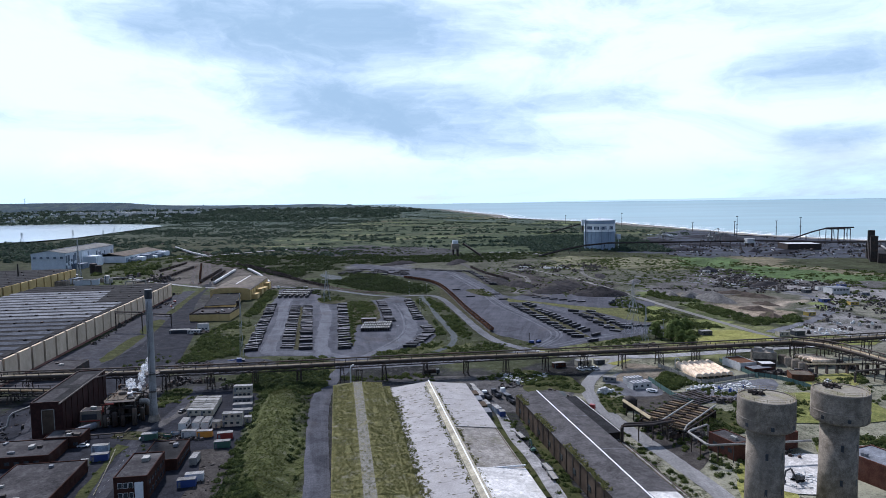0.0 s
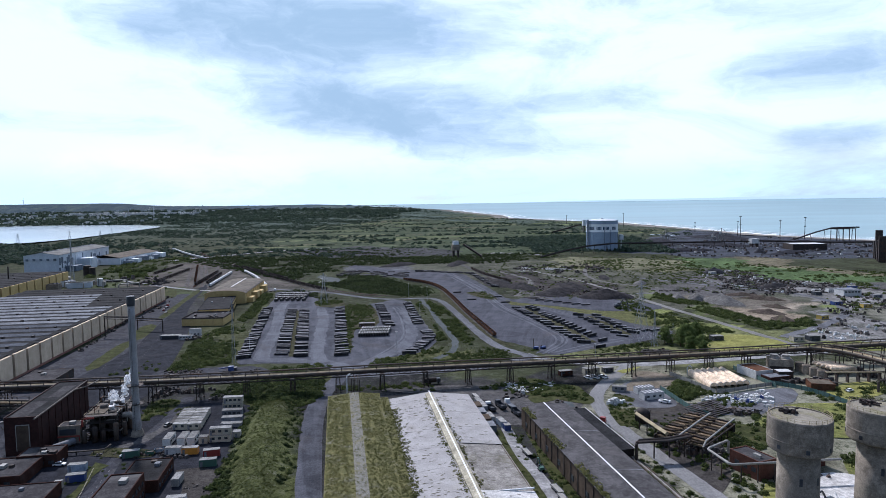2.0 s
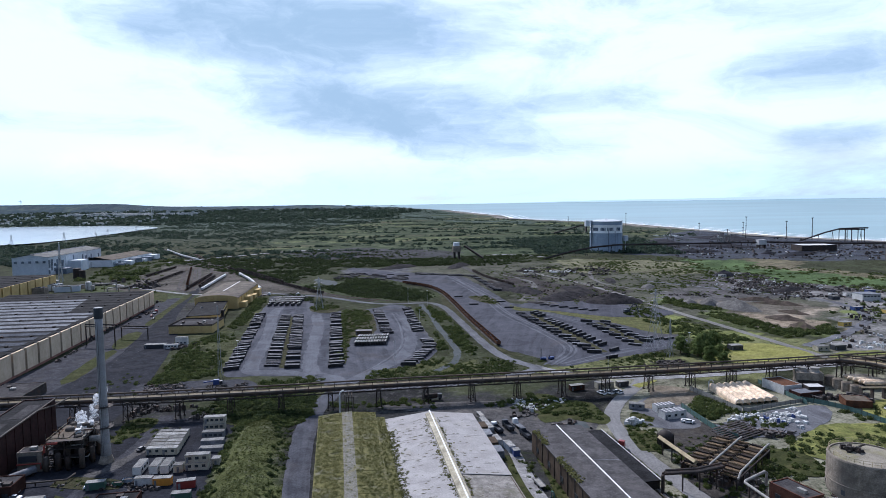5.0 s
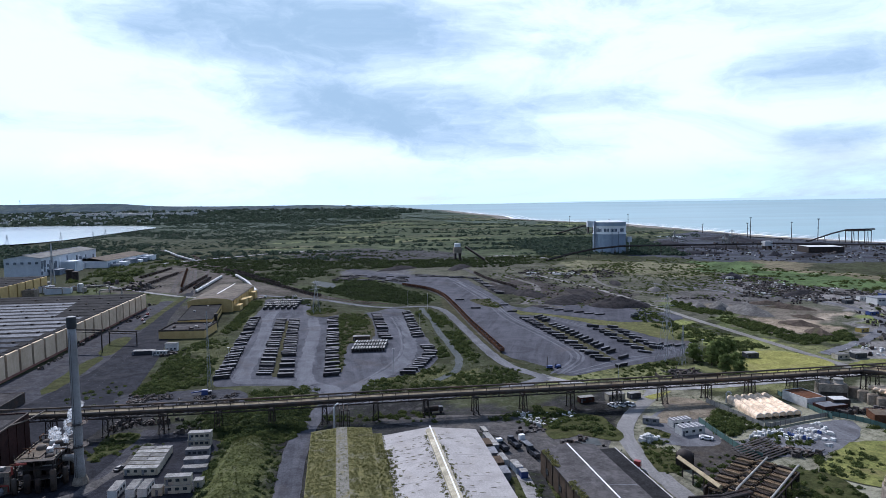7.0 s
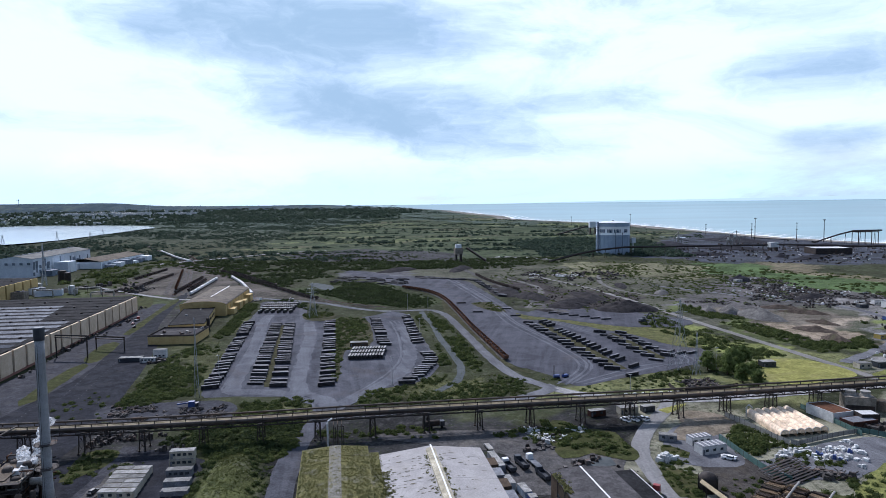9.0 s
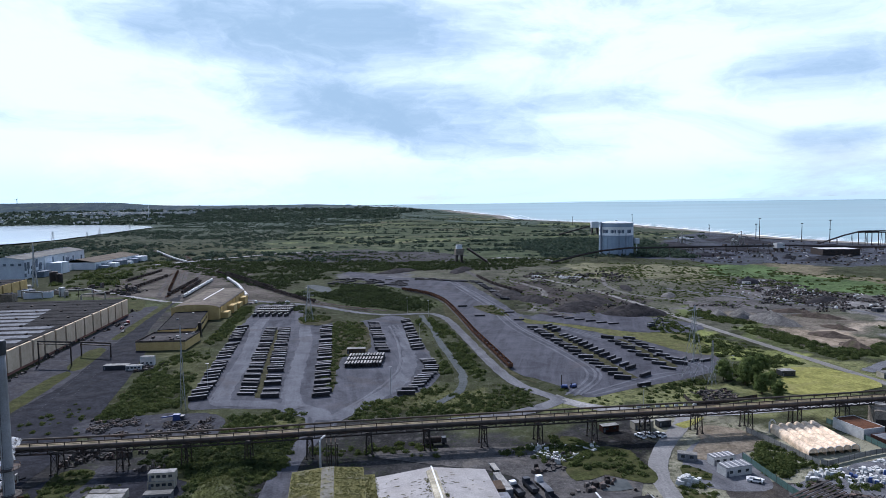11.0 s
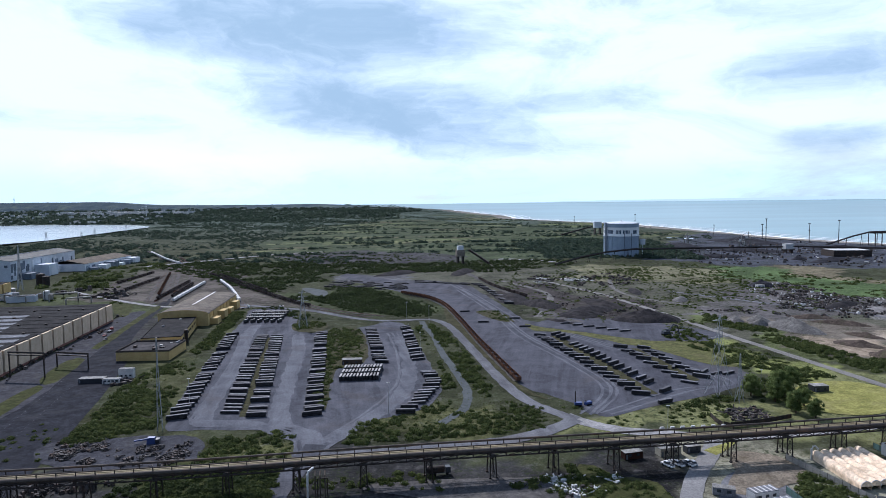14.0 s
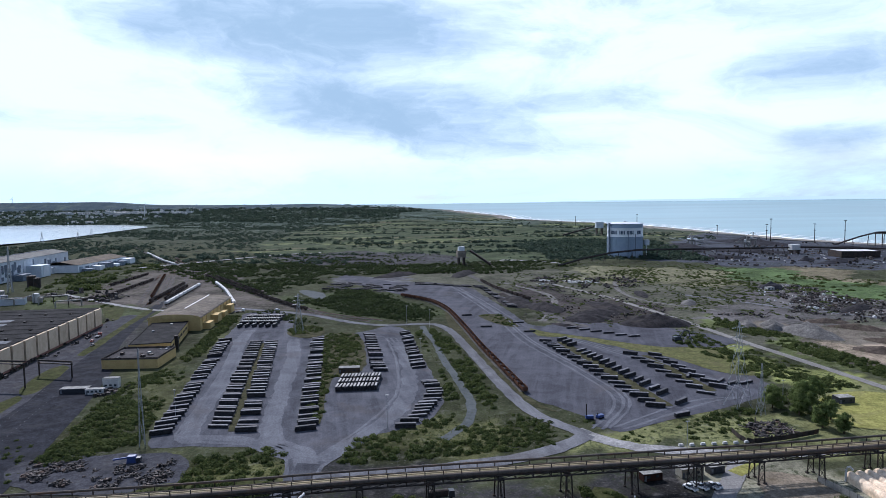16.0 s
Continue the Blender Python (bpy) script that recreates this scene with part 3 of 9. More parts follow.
ZONES = [  # colour of the open ground, and the stretch of the plan it covers
    ((0.05, 0.064, 0.034), [(-260, 1150), (-40, 1120), (330, 1250), (420, 1700), (300, 2600), (-200, 3300), (-500, 2500), (-420, 1600)]),
    ((0.042, 0.05, 0.024), [(-165, 785), (-120, 890), (-60, 840), (-30, 785), (6, 690), (-10, 660), (-50, 668), (-112, 716)]),
    ((0.05, 0.049, 0.053), [(-300, 1330), (-195, 1368), (-85, 1340), (20, 1290), (45, 1150), (-50, 1120), (-200, 1140), (-280, 1220)]),
    ((0.1, 0.1, 0.108), [(-140, 990), (-85, 990), (-20, 930), (-30, 900), (-100, 915), (-150, 940)]),
    ((0.076, 0.076, 0.056), [(-60, 960), (60, 760), (90, 640), (180, 560), (380, 560), (420, 860), (240, 1010), (40, 1110)]),
    ((0.05, 0.043, 0.042), [(60, 800), (96, 655), (160, 640), (196, 690), (180, 770), (130, 800), (90, 900)]),
    # Coal flats: the blue cast of haze is put into this grey.
    ((0.052, 0.056, 0.072), [(328, 1130), (430, 1040), (560, 1000), (707, 970), (1000, 740), (1500, 640), (1200, 1080), (930, 1370), (790, 1700), (720, 1900), (560, 1650), (470, 1400)]),
    ((0.135, 0.13, 0.08), [(150, 915), (205, 1060), (332, 1060), (384, 950), (335, 858), (217, 868)]),
    ((0.07, 0.105, 0.042), [(350, 930), (397, 1030), (474, 1032), (447, 956), (476, 825), (620, 690), (512, 690), (415, 743), (385, 849)]),
    ((0.14, 0.122, 0.08), [(474, 1040), (530, 1010), (500, 860), (640, 720), (620, 690), (476, 825), (447, 956)]),
    # Dark waste ground, its colour lifted a little for the haze over it.
    ((0.092, 0.086, 0.085), [(230, 700), (293, 780), (347, 857), (390, 849), (415, 743), (512, 690), (440, 640), (363, 665), (290, 634), (215, 620)]),
    ((0.15, 0.165, 0.056), [(146, 540), (160, 585), (196, 575), (214, 513), (226, 470), (183, 465), (172, 490), (176, 508)]),
    ((0.085, 0.1, 0.04), [(206, 640), (226, 668), (250, 596), (252, 530), (290, 500), (262, 484), (240, 478), (226, 520), (212, 600)]),
    ((0.115, 0.1, 0.082), [(232, 612), (240, 640), (320, 640), (330, 590), (300, 556), (282, 503), (262, 500), (240, 530)]),
    ((0.24, 0.195, 0.145), [(252, 530), (250, 560), (268, 575), (300, 572), (312, 552), (300, 520), (276, 510), (258, 512)]),
    ((0.26, 0.22, 0.17), [(286, 590), (300, 596), (330, 592), (330, 583), (300, 580)]),
    ((0.18, 0.172, 0.166), [(244, 462), (262, 484), (290, 496), (318, 540), (346, 599), (377, 674), (454, 700), (470, 640), (380, 570), (358, 520), (319, 440), (256, 436)]),
    ((0.12, 0.14, 0.05), [(338, 578), (366, 580), (352, 542), (336, 552)]),
    ((0.15, 0.145, 0.115), [(236, 440), (250, 400), (330, 380), (600, 420), (620, 640), (480, 640), (380, 560), (330, 440)]),
    ((0.135, 0.14, 0.062), [(60, 405), (100, 424), (150, 440), (170, 470), (236, 470), (240, 420), (180, 398), (120, 388), (84, 392)]),
    ((0.028, 0.028, 0.029), [(-420, 0), (420, 0), (420, 300), (330, 378), (100, 378), (-60, 372), (-210, 345), (-420, 330)]),
    ((0.07, 0.078, 0.03), BANK),
    ((0.078, 0.08, 0.033), [(-112, 399), (-73, 406), (-63, 394), (-60, 371), (-95, 368)]),
    ((0.075, 0.078, 0.034), [(-42, 384), (-40, 408), (-10, 424), (30, 442), (46, 426), (38, 402), (10, 390)]),
    ((0.06, 0.064, 0.03), [(-166, 384), (-128, 408), (-140, 454), (-166, 609), (-180, 700), (-192, 690), (-166, 530), (-178, 490)]),
    ((0.19, 0.184, 0.135), [(60, 150), (420, 150), (420, 300), (330, 378), (100, 378), (70, 350), (66, 300)]),
    ((0.085, 0.075, 0.066), [(-330, 690), (-230, 720), (-120, 715), (-200, 830), (-330, 1100), (-430, 1100), (-400, 860)]),
    ((0.05, 0.06, 0.028), [(-330, 700), (-275, 690), (-250, 735), (-300, 752), (-370, 800), (-420, 830), (-440, 780)]),
    ((0.04, 0.039, 0.04), [(-270, 690), (-190, 690), (-210, 600), (-240, 480), (-252, 560)]),
]
field_rng = random.Random(31)
for k in range(150):  # the pastures of the flats, paler and darker strips between the hedges
    y0 = 1390 + 2200 * field_rng.random() ** 1.5
    x0, long, deep = field_rng.uniform(-520, 560), field_rng.uniform(60, 260), field_rng.uniform(14, 46) * (1 + (y0 - 1400) / 900)
    rgb = field_rng.choice(((0.1, 0.118, 0.052), (0.125, 0.135, 0.066), (0.085, 0.083, 0.05), (0.038, 0.052, 0.028), (0.036, 0.05, 0.03), (0.07, 0.084, 0.046)))
    ZONES.insert(1, (rgb, [(x0, y0), (x0 + long, y0 + 20), (x0 + long + 10, y0 + deep), (x0 - 10, y0 + deep * 0.8)]))
gx, gy = axis(-4200, -430, 520, 4200, 5.0, 1.06), axis(-900, 150, 1120, 4790, 5.0, 1.02)
X, Y = np.meshgrid(gx, gy)
Z = hill(X, Y) + np.array([far_rise(y) for y in gy])[:, None]
Z += np.clip((Y - 900) / 500, 0, 1) * 1.5 * (np.sin(X * 0.021 + 1.3) * np.sin(Y * 0.017) + np.sin(X * 0.007 + Y * 0.011))
off = X - coast_x(Y)
Z = np.where(off > -60, Z * np.clip(-off / 60, 0, 1) + (Z * 0 + np.array([far_rise(y) for y in gy])[:, None]) * (1 - np.clip(-off / 60, 0, 1)), Z)
Z = np.where(off > 10, Z - np.clip((off - 10) / 60, 0, 1) * 8 - 0.5, Z)
col = np.empty((*X.shape, 3))
col[:] = (0.04, 0.044, 0.024)
# Distance haze is blended into the soil colour: paler and bluer far off.
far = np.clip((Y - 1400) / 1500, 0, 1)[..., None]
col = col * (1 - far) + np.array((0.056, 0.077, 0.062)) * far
for rgb, poly in ZONES:
    w = 0.12 if poly is BANK else 1.0  # the bank keeps a firm edge
    hit = inside(poly, X + w * 14 * np.sin(Y * 0.05) + w * 6 * np.sin(Y * 0.21), Y + w * 14 * np.sin(X * 0.047) + w * 6 * np.sin(X * 0.19))
    col[hit] = rgb
col[off > np.where(Y < 2000, -25, -70)] = (0.2, 0.185, 0.16)
n_x, n_y = len(gx), len(gy)
idx = np.arange(n_x * n_y).reshape(n_y, n_x)
faces = np.stack([idx[:-1, :-1], idx[:-1, 1:], idx[1:, 1:], idx[1:, :-1]], -1).reshape(-1, 4)
me = bpy.data.meshes.new("ground")
me.from_pydata(np.stack([X, Y, Z], -1).reshape(-1, 3).tolist(), [], faces.tolist())
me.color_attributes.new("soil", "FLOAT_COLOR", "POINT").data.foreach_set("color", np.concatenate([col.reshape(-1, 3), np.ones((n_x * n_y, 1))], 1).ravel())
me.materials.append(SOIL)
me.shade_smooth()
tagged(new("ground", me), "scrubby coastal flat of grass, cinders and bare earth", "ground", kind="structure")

ys = [700 + 40 * i for i in range(103)] + [4790]
sea = Mesh()
vs = []
for y in ys:
    for x in (coast_x(y) - 5, coast_x(y) + 500, 6000):
        vs.append((x, y, far_rise(y) - 0.6))
sea.add(vs, [(3 * i + k, 3 * i + k + 1, 3 * i + k + 4, 3 * i + k + 3) for i in range(len(ys) - 1) for k in (0, 1)])
setting("sea", sea, SEA, "grey-blue sea reaching to the horizon", "sea")
for k, (shift, wid) in enumerate(((12, 22), (52, 9), (90, 7))):
    strip("surf", [(coast_x(y) + shift, y) for y in range(1000, 4200, 100)], wid, 0.3 + 0.05 * k, FOAM, "line of white breakers along the beach", "surf", 0.9, 25)
strip("beach", [(coast_x(y) - 22 - (y > 2000) * 20, y) for y in range(1000, 4200, 100)], 40, 0.35, SAND, "pale sand beach along the sea", "beach", 0.3, 30)
sheet("lake", [(-1130, 1600), (-1040, 1780), (-1065, 2050), (-1120, 2450), (-1170, 2700), (-1400, 2900), (-1850, 2960), (-2300, 2700), (-2700, 2000), (-2300, 1500), (-1600, 1450)], 3.4, LAKE, "bright reservoir behind the works", "lake", 4.0, 20)
sheet("pond", [(-160, 852), (-152, 858), (-129, 832), (-120, 791), (-127, 791), (-146, 822)], 0.12, POND, "small still pond among the scrub", "pond", 1.0)
strip("stream", [(-17, 648), (-14, 625), (-7, 591), (-1, 540), (5, 505), (9, 478), (12, 454), (10, 432), (5, 420), (-2, 408)], 4.6, 0.12, POND, "narrow stream between overgrown banks", "stream", 0.25)


def ridge_line(name, pts, y, material, label, base=-20):
    """A far line of hills: height over the plain along x."""
    line = curve_points(pts, 40)
    mesh = Mesh()
    vs = []
    for x, h in line:
        h += 3.0 * noise.noise((x * 0.004, y * 0.01, 0.0)) + 1.2 * noise.noise((x * 0.02, y * 0.01, 4.0))
        vs += [(x, y - 250, far_rise(y) + base), (x, y - 90, far_rise(y) + h * 0.65 - 4), (x, y, far_rise(y) + h)]
    mesh.add(vs, [(3 * i + k, 3 * i + 3 + k, 3 * i + 4 + k, 3 * i + 1 + k) for i in range(len(line) - 1) for k in (0, 1)])
    return setting(name, mesh, material, label, "hills", True)


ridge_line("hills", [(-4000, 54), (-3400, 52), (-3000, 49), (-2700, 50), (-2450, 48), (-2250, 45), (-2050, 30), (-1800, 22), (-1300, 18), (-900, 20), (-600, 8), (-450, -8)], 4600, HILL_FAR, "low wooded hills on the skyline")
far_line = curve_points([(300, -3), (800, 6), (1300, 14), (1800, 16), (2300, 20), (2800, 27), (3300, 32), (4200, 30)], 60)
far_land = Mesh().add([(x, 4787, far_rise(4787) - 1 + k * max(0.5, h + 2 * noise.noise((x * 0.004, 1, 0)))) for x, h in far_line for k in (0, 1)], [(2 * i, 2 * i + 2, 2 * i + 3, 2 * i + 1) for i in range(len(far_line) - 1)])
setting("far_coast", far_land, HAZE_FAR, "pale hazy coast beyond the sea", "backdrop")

# ---- yards and roads ----
sheet("yard_west", YARD_WEST, 0.10, YARD, "grey slag storage yard with wheel tracks", "yard")
sheet("yard_east", YARD_EAST, 0.10, YARD_DARK, "dark slag storage yard with wheel tracks", "yard")
sheet("yard_island", ISLAND, 0.22, ROUGH_GRASS, "strip of rough grass in the yard", "grass")
sheet("hut_island", HUT_ISLAND, 0.27, ROUGH_GRASS, "patch of rough grass round a hut", "grass")
sheet("pylon_island", [(-121, 636), (-112, 656), (-94, 644), (-93, 612), (-110, 611)], 0.22, ROUGH_GRASS, "overgrown island under a pylon", "grass")
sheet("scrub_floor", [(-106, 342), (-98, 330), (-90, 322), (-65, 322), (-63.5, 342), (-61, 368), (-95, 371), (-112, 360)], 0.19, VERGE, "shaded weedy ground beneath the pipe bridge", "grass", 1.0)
sheet("scrap_ground", [(-166, 384), (-160, 394), (-142, 396), (-106, 395), (-97, 372), (-108, 362), (-136, 362), (-156, 370)], 0.18, HALL_STRIP, "dark oily ground under the scrap heaps", "yard", 1.5)
sheet("upper_yard", [(73, 625), (97, 653), (155, 640), (200, 594), (186, 566), (150, 568), (129, 579), (100, 603)], 0.235, YARD_DARK, "dark flat yard beside the slag banks", "yard", 2.0)
sheet("row_grass", [(-95.5, 420), (-92.5, 420), (-126, 592), (-128.5, 592)], 0.22, ROUGH_GRASS, "brown grass strip between the slab rows", "grass", 0.5)
sheet("row_grass", [(78, 586), (102, 447), (108, 447), (84, 586)], 0.22, ROUGH_GRASS, "brown grass strip between the slab rows", "grass", 0.5)
sheet("row_grass", [(124, 545), (134, 468), (139, 470), (128, 545)], 0.22, ROUGH_GRASS, "brown grass strip between the slab rows", "grass", 0.5)
sheet("wagon_verge", [(2, 714), (13, 642), (22, 573), (29, 528), (38, 474), (46, 450), (52, 440), (44, 447), (37, 466), (30.5, 500), (21.5, 553), (11.5, 612), (4, 645)], 0.2, ROUGH_GRASS, "dry grass verge beside the parked wagons", "grass", 0.3)
sheet("yard_verge", [(66, 632), (69, 606), (93, 596), (121, 560), (139, 541), (149, 518), (160, 500), (174, 500), (178, 545), (166, 563), (146, 566), (129, 577), (100, 601), (74, 620)], 0.24, OLIVE_GRASS, "olive grass verge round the dark yard", "grass", 0.9)
sheet("grass_island", [(30, 690), (50, 690), (58, 640), (44, 650)], 0.22, ROUGH_GRASS, "grass island in the dark yard", "grass")
for k, a in enumerate(([(-110, 412), (-118, 450), (-128, 520), (-146, 600), (-150, 640)], [(-52, 372), (-58, 395), (-75, 412), (-84, 460), (-95, 540), (-108, 600)], [(-60, 392), (-85, 409), (-112, 412)], [(-50, 388), (-30, 425), (-20, 470), (-24, 540), (-34, 590)])):
    strip("wheel_track", a, 9, 0.13 + 0.012 * k, TYRED, "pale strip worn by lorries", "track", 0.25)
for k, a in enumerate(([(66, 420), (84, 455), (80, 500), (60, 580), (48, 680)], [(76, 418), (125, 455), (128, 500), (105, 560), (88, 600)], [(60, 640), (30, 800), (10, 880)])):
    strip("wheel_track", a, 7, 0.13 + 0.012 * k, YARD, "pale strip worn by lorries", "track", 0.3)
strip("road_stream", [(-215, 752), (-180, 735), (-122, 706), (-77, 667), (-48, 652), (-12, 655), (1, 638), (8, 612), (18, 553), (27, 500), (33, 466), (40, 440), (49, 424), (59, 411)], 6.6, 0.216, ROAD_MID, "worn pale works road", "road")
# Sunlight put into the colour: paler concrete than the road it carries on.
strip("road_tanks", [(55, 417), (59, 411), (72, 399), (90, 393), (112, 389), (150, 392), (230, 409), (330, 432)], 8, 0.168, ROAD_PALE, "pale sunlit road behind the pipe bridge", "road")
strip("road_bridge", [(59, 411), (46, 399), (27, 388), (-2, 380), (-25, 376), (-50, 372)], 8, 0.20, ROAD_MID, "pale road beside the pipe bridge", "road")
strip("road_west", [(-53, 385), (-56, 362), (-59, 340), (-56.5, 302), (-47.5, 247), (-40, 207), (-34, 160), (-30, 60)], (9.5, 9), 0.23, ROAD_BANK, "worn asphalt road between bank and shed", "road", 0.06)
strip("road_east", [(112, 389), (103, 372), (91, 354), (79, 330), (76, 305), (80, 273), (89, 231), (94, 203), (98, 150), (100, 60)], 7, 0.21, ROAD_CONC, "pale concrete road bending past the sheds", "road", 0.08)
strip("road_coast", [(120, 905), (160, 800), (174, 747), (192, 660), (205, 580), (213, 540), (221, 500), (229, 460), (237, 418)], 6.0, 0.2, ROAD_COAST, "straight pale road across the waste ground", "road", 0.12)
strip("road_north", [(-420, 850), (-355, 797), (-300, 756), (-258, 734), (-200, 741)], 6, 0.185, ROAD_PALE, "pale road past the sidings", "road", 0.1)
sheet("road_hall", [(-206, 340), (-208, 440), (-222, 506), (-242, 595), (-272, 720), (-283, 790), (-274, 790), (-259, 706), (-228, 594), (-206, 545), (-183, 475), (-168, 420), (-158, 380), (-150, 330), (-160, 270), (-200, 270)], 0.14, ASPHALT, "wide dark asphalt apron beside the hall", "road", 0.3)
sheet("yard_trucks", [(24, 325), (-30, 345), (20, 352), (70, 345), (62, 300), (34, 290), (20, 300)], 0.12, DIRT, "grey worn lorry yard behind the sheds", "yard")
sheet("yard_tanks", [(-140, 330), (-95, 330), (-84, 290), (-82, 240), (-90, 200), (-180, 200), (-200, 260), (-150, 300)], 0.12, ASPHALT, "cracked asphalt yard between works buildings", "yard")
sheet("lawn", [(165, 428), (190, 460), (221, 462), (232, 432), (215, 420), (185, 412)], 0.25, LAWN, "mown grass beyond the pipe bridge", "grass")
sheet("lawn_corner", [(101, 374), (118, 383), (104, 369)], 0.22, LAWN, "small triangle of mown grass", "grass", 0.2)
sheet("hall_apron", [(-238, 345), (-204, 345), (-206, 440), (-220, 506), (-240, 595), (-264, 700), (-284, 700), (-268, 600), (-262, 560), (-247, 463)], 0.125, HALL_STRIP, "grey service strip along the hall", "road", 0.2)
for k, pts in enumerate(([(-229, 486), (-217, 480), (-229, 533), (-239, 530)], [(-214, 400), (-206, 400), (-218, 472), (-225, 464)], [(-324, 754), (-302, 747), (-279, 692), (-286, 687)], [(-267, 730), (-254, 654), (-241, 593), (-236, 560), (-242, 563), (-257, 640), (-275, 737)])):
    sheet("lawn_verge", pts, 0.2 + 0.008 * k, VERGE, "mown verge between hall and apron", "grass", 0.4)
sheet("dry_grass", [(95, 338), (101, 335.5), (113, 341.5), (124, 347), (126, 362), (118, 365), (105, 356)], 0.245, EARTH, "brown dry grass beside the bending road", "grass", 0.8)
sheet("weed_patch", [(87.4, 330.3), (89.9, 332.5), (96.7, 323.6), (93.9, 318.5), (85.6, 323.9)], 0.252, VERGE, "weeds round the low grey cabin", "grass", 0.5)
sheet("weed_patch", [(79.5, 309), (84, 309.5), (92.5, 303), (92, 293), (85, 286), (78.5, 287)], 0.256, VERGE, "weeds before the row of sacks", "grass", 0.5)
sheet("weed_patch", [(50, 362), (59, 355), (58, 336), (76, 331), (73, 317), (65, 320), (58, 324), (47, 320), (44, 340)], 0.248, VERGE, "weedy ground beside the lorry yard", "grass", 0.8)
sheet("sump", [(54, 318.6), (64.5, 320.2), (65, 313), (54.3, 311.6)], 0.262, POND, "black water standing in a sump", "pond", 0.1)


# ---- works buildings ----
def window_panes(parent, rows, cols, x0, z0, dx, dz, wx, wz, y=-0.03):
    """A grid of windows on the wall that faces -y of its thing."""
    frame_mesh, pane_mesh = Mesh().box(0, 0, 0, wx + 0.2, 0.08, wz + 0.2), Mesh().box(0, -0.05, 0.1, wx, 0.06, wz)
    fd, pd = frame_mesh.data("window"), pane_mesh.data("pane")
    for r in range(rows):
        for c in range(cols):
            f = part("window", fd, P_WHITE, parent, m=pose(x0 + c * dx, y, z0 + r * dz))
            part("pane", pd, GLASS, f)


def flat_block(name, x, y, rz, sx, sy, h, wall, roof, label, category="building", parapet=0.5, roof_bits=0, seed=1, group="", rim_material=None):
    """A flat-roofed block; its front left corner stands at x, y."""
    t = thing(name, x, y, 0, rz, label, category, group)
    part("wall", Mesh().box(sx / 2, sy / 2, 0, sx, sy, h), wall, t)
    part("roof", Mesh().box(sx / 2, sy / 2, h + 0.004, sx - 0.7, sy - 0.7, 0.12), roof, t)
    rim = Mesh()
    for a, b, c, d in ((sx / 2, 0.15, sx + 0.1, 0.35), (sx / 2, sy - 0.15, sx + 0.1, 0.35), (0.15, sy / 2, 0.35, sy - 0.5), (sx - 0.15, sy / 2, 0.35, sy - 0.5)):
        rim.box(a, b, h + 0.003, c, d, parapet)
    part("parapet", rim, rim_material or wall, t)
    rnd = random.Random(seed)
    for _ in range(roof_bits):
        part("roof_unit", Mesh().box(rnd.uniform(2, sx - 2), rnd.uniform(2, sy - 2), h + 0.12, rnd.uniform(1, 2.6), rnd.uniform(1, 3), rnd.uniform(0.5, 1.4)), rnd.choice((ROOF_GREY, STEEL_DARK, PIPE_GREY)), t)
    return t


def gable_roof(sx, sy, h0, h1, lip=0.4, ox=0.0, oy=0.0, thick=0.25):
    m = Mesh()
    x0, x1, xm, y0, y1 = ox - lip, ox + sx + lip, ox + sx / 2, oy - lip, oy + sy + lip
    vs = []
    for dz in (0, thick):
        for y in (y0, y1):
            vs += [(x0, y, h0 + dz), (xm, y, h1 + dz), (x1, y, h0 + dz)]
    return m.add(vs, [(0, 3, 4, 1), (1, 4, 5, 2), (6, 7, 10, 9), (7, 8, 11, 10), (0, 6, 9, 3), (2, 5, 11, 8), (0, 1, 7, 6), (1, 2, 8, 7), (3, 9, 10, 4), (4, 10, 11, 5)])


HALL_PALE = surface("pale_hall_sheet", (0.135, 0.14, 0.153), (0.205, 0.213, 0.228), 0.8, 8.0, 0.6, (0.08, 0.085, 0.092), 0.5)
HALL_SHEET = surface("blue_grey_hall_sheet", (0.045, 0.05, 0.062), (0.08, 0.088, 0.105), 0.8, 8.0, 0.6, (0.03, 0.033, 0.04), 0.5, streaks=0.2)


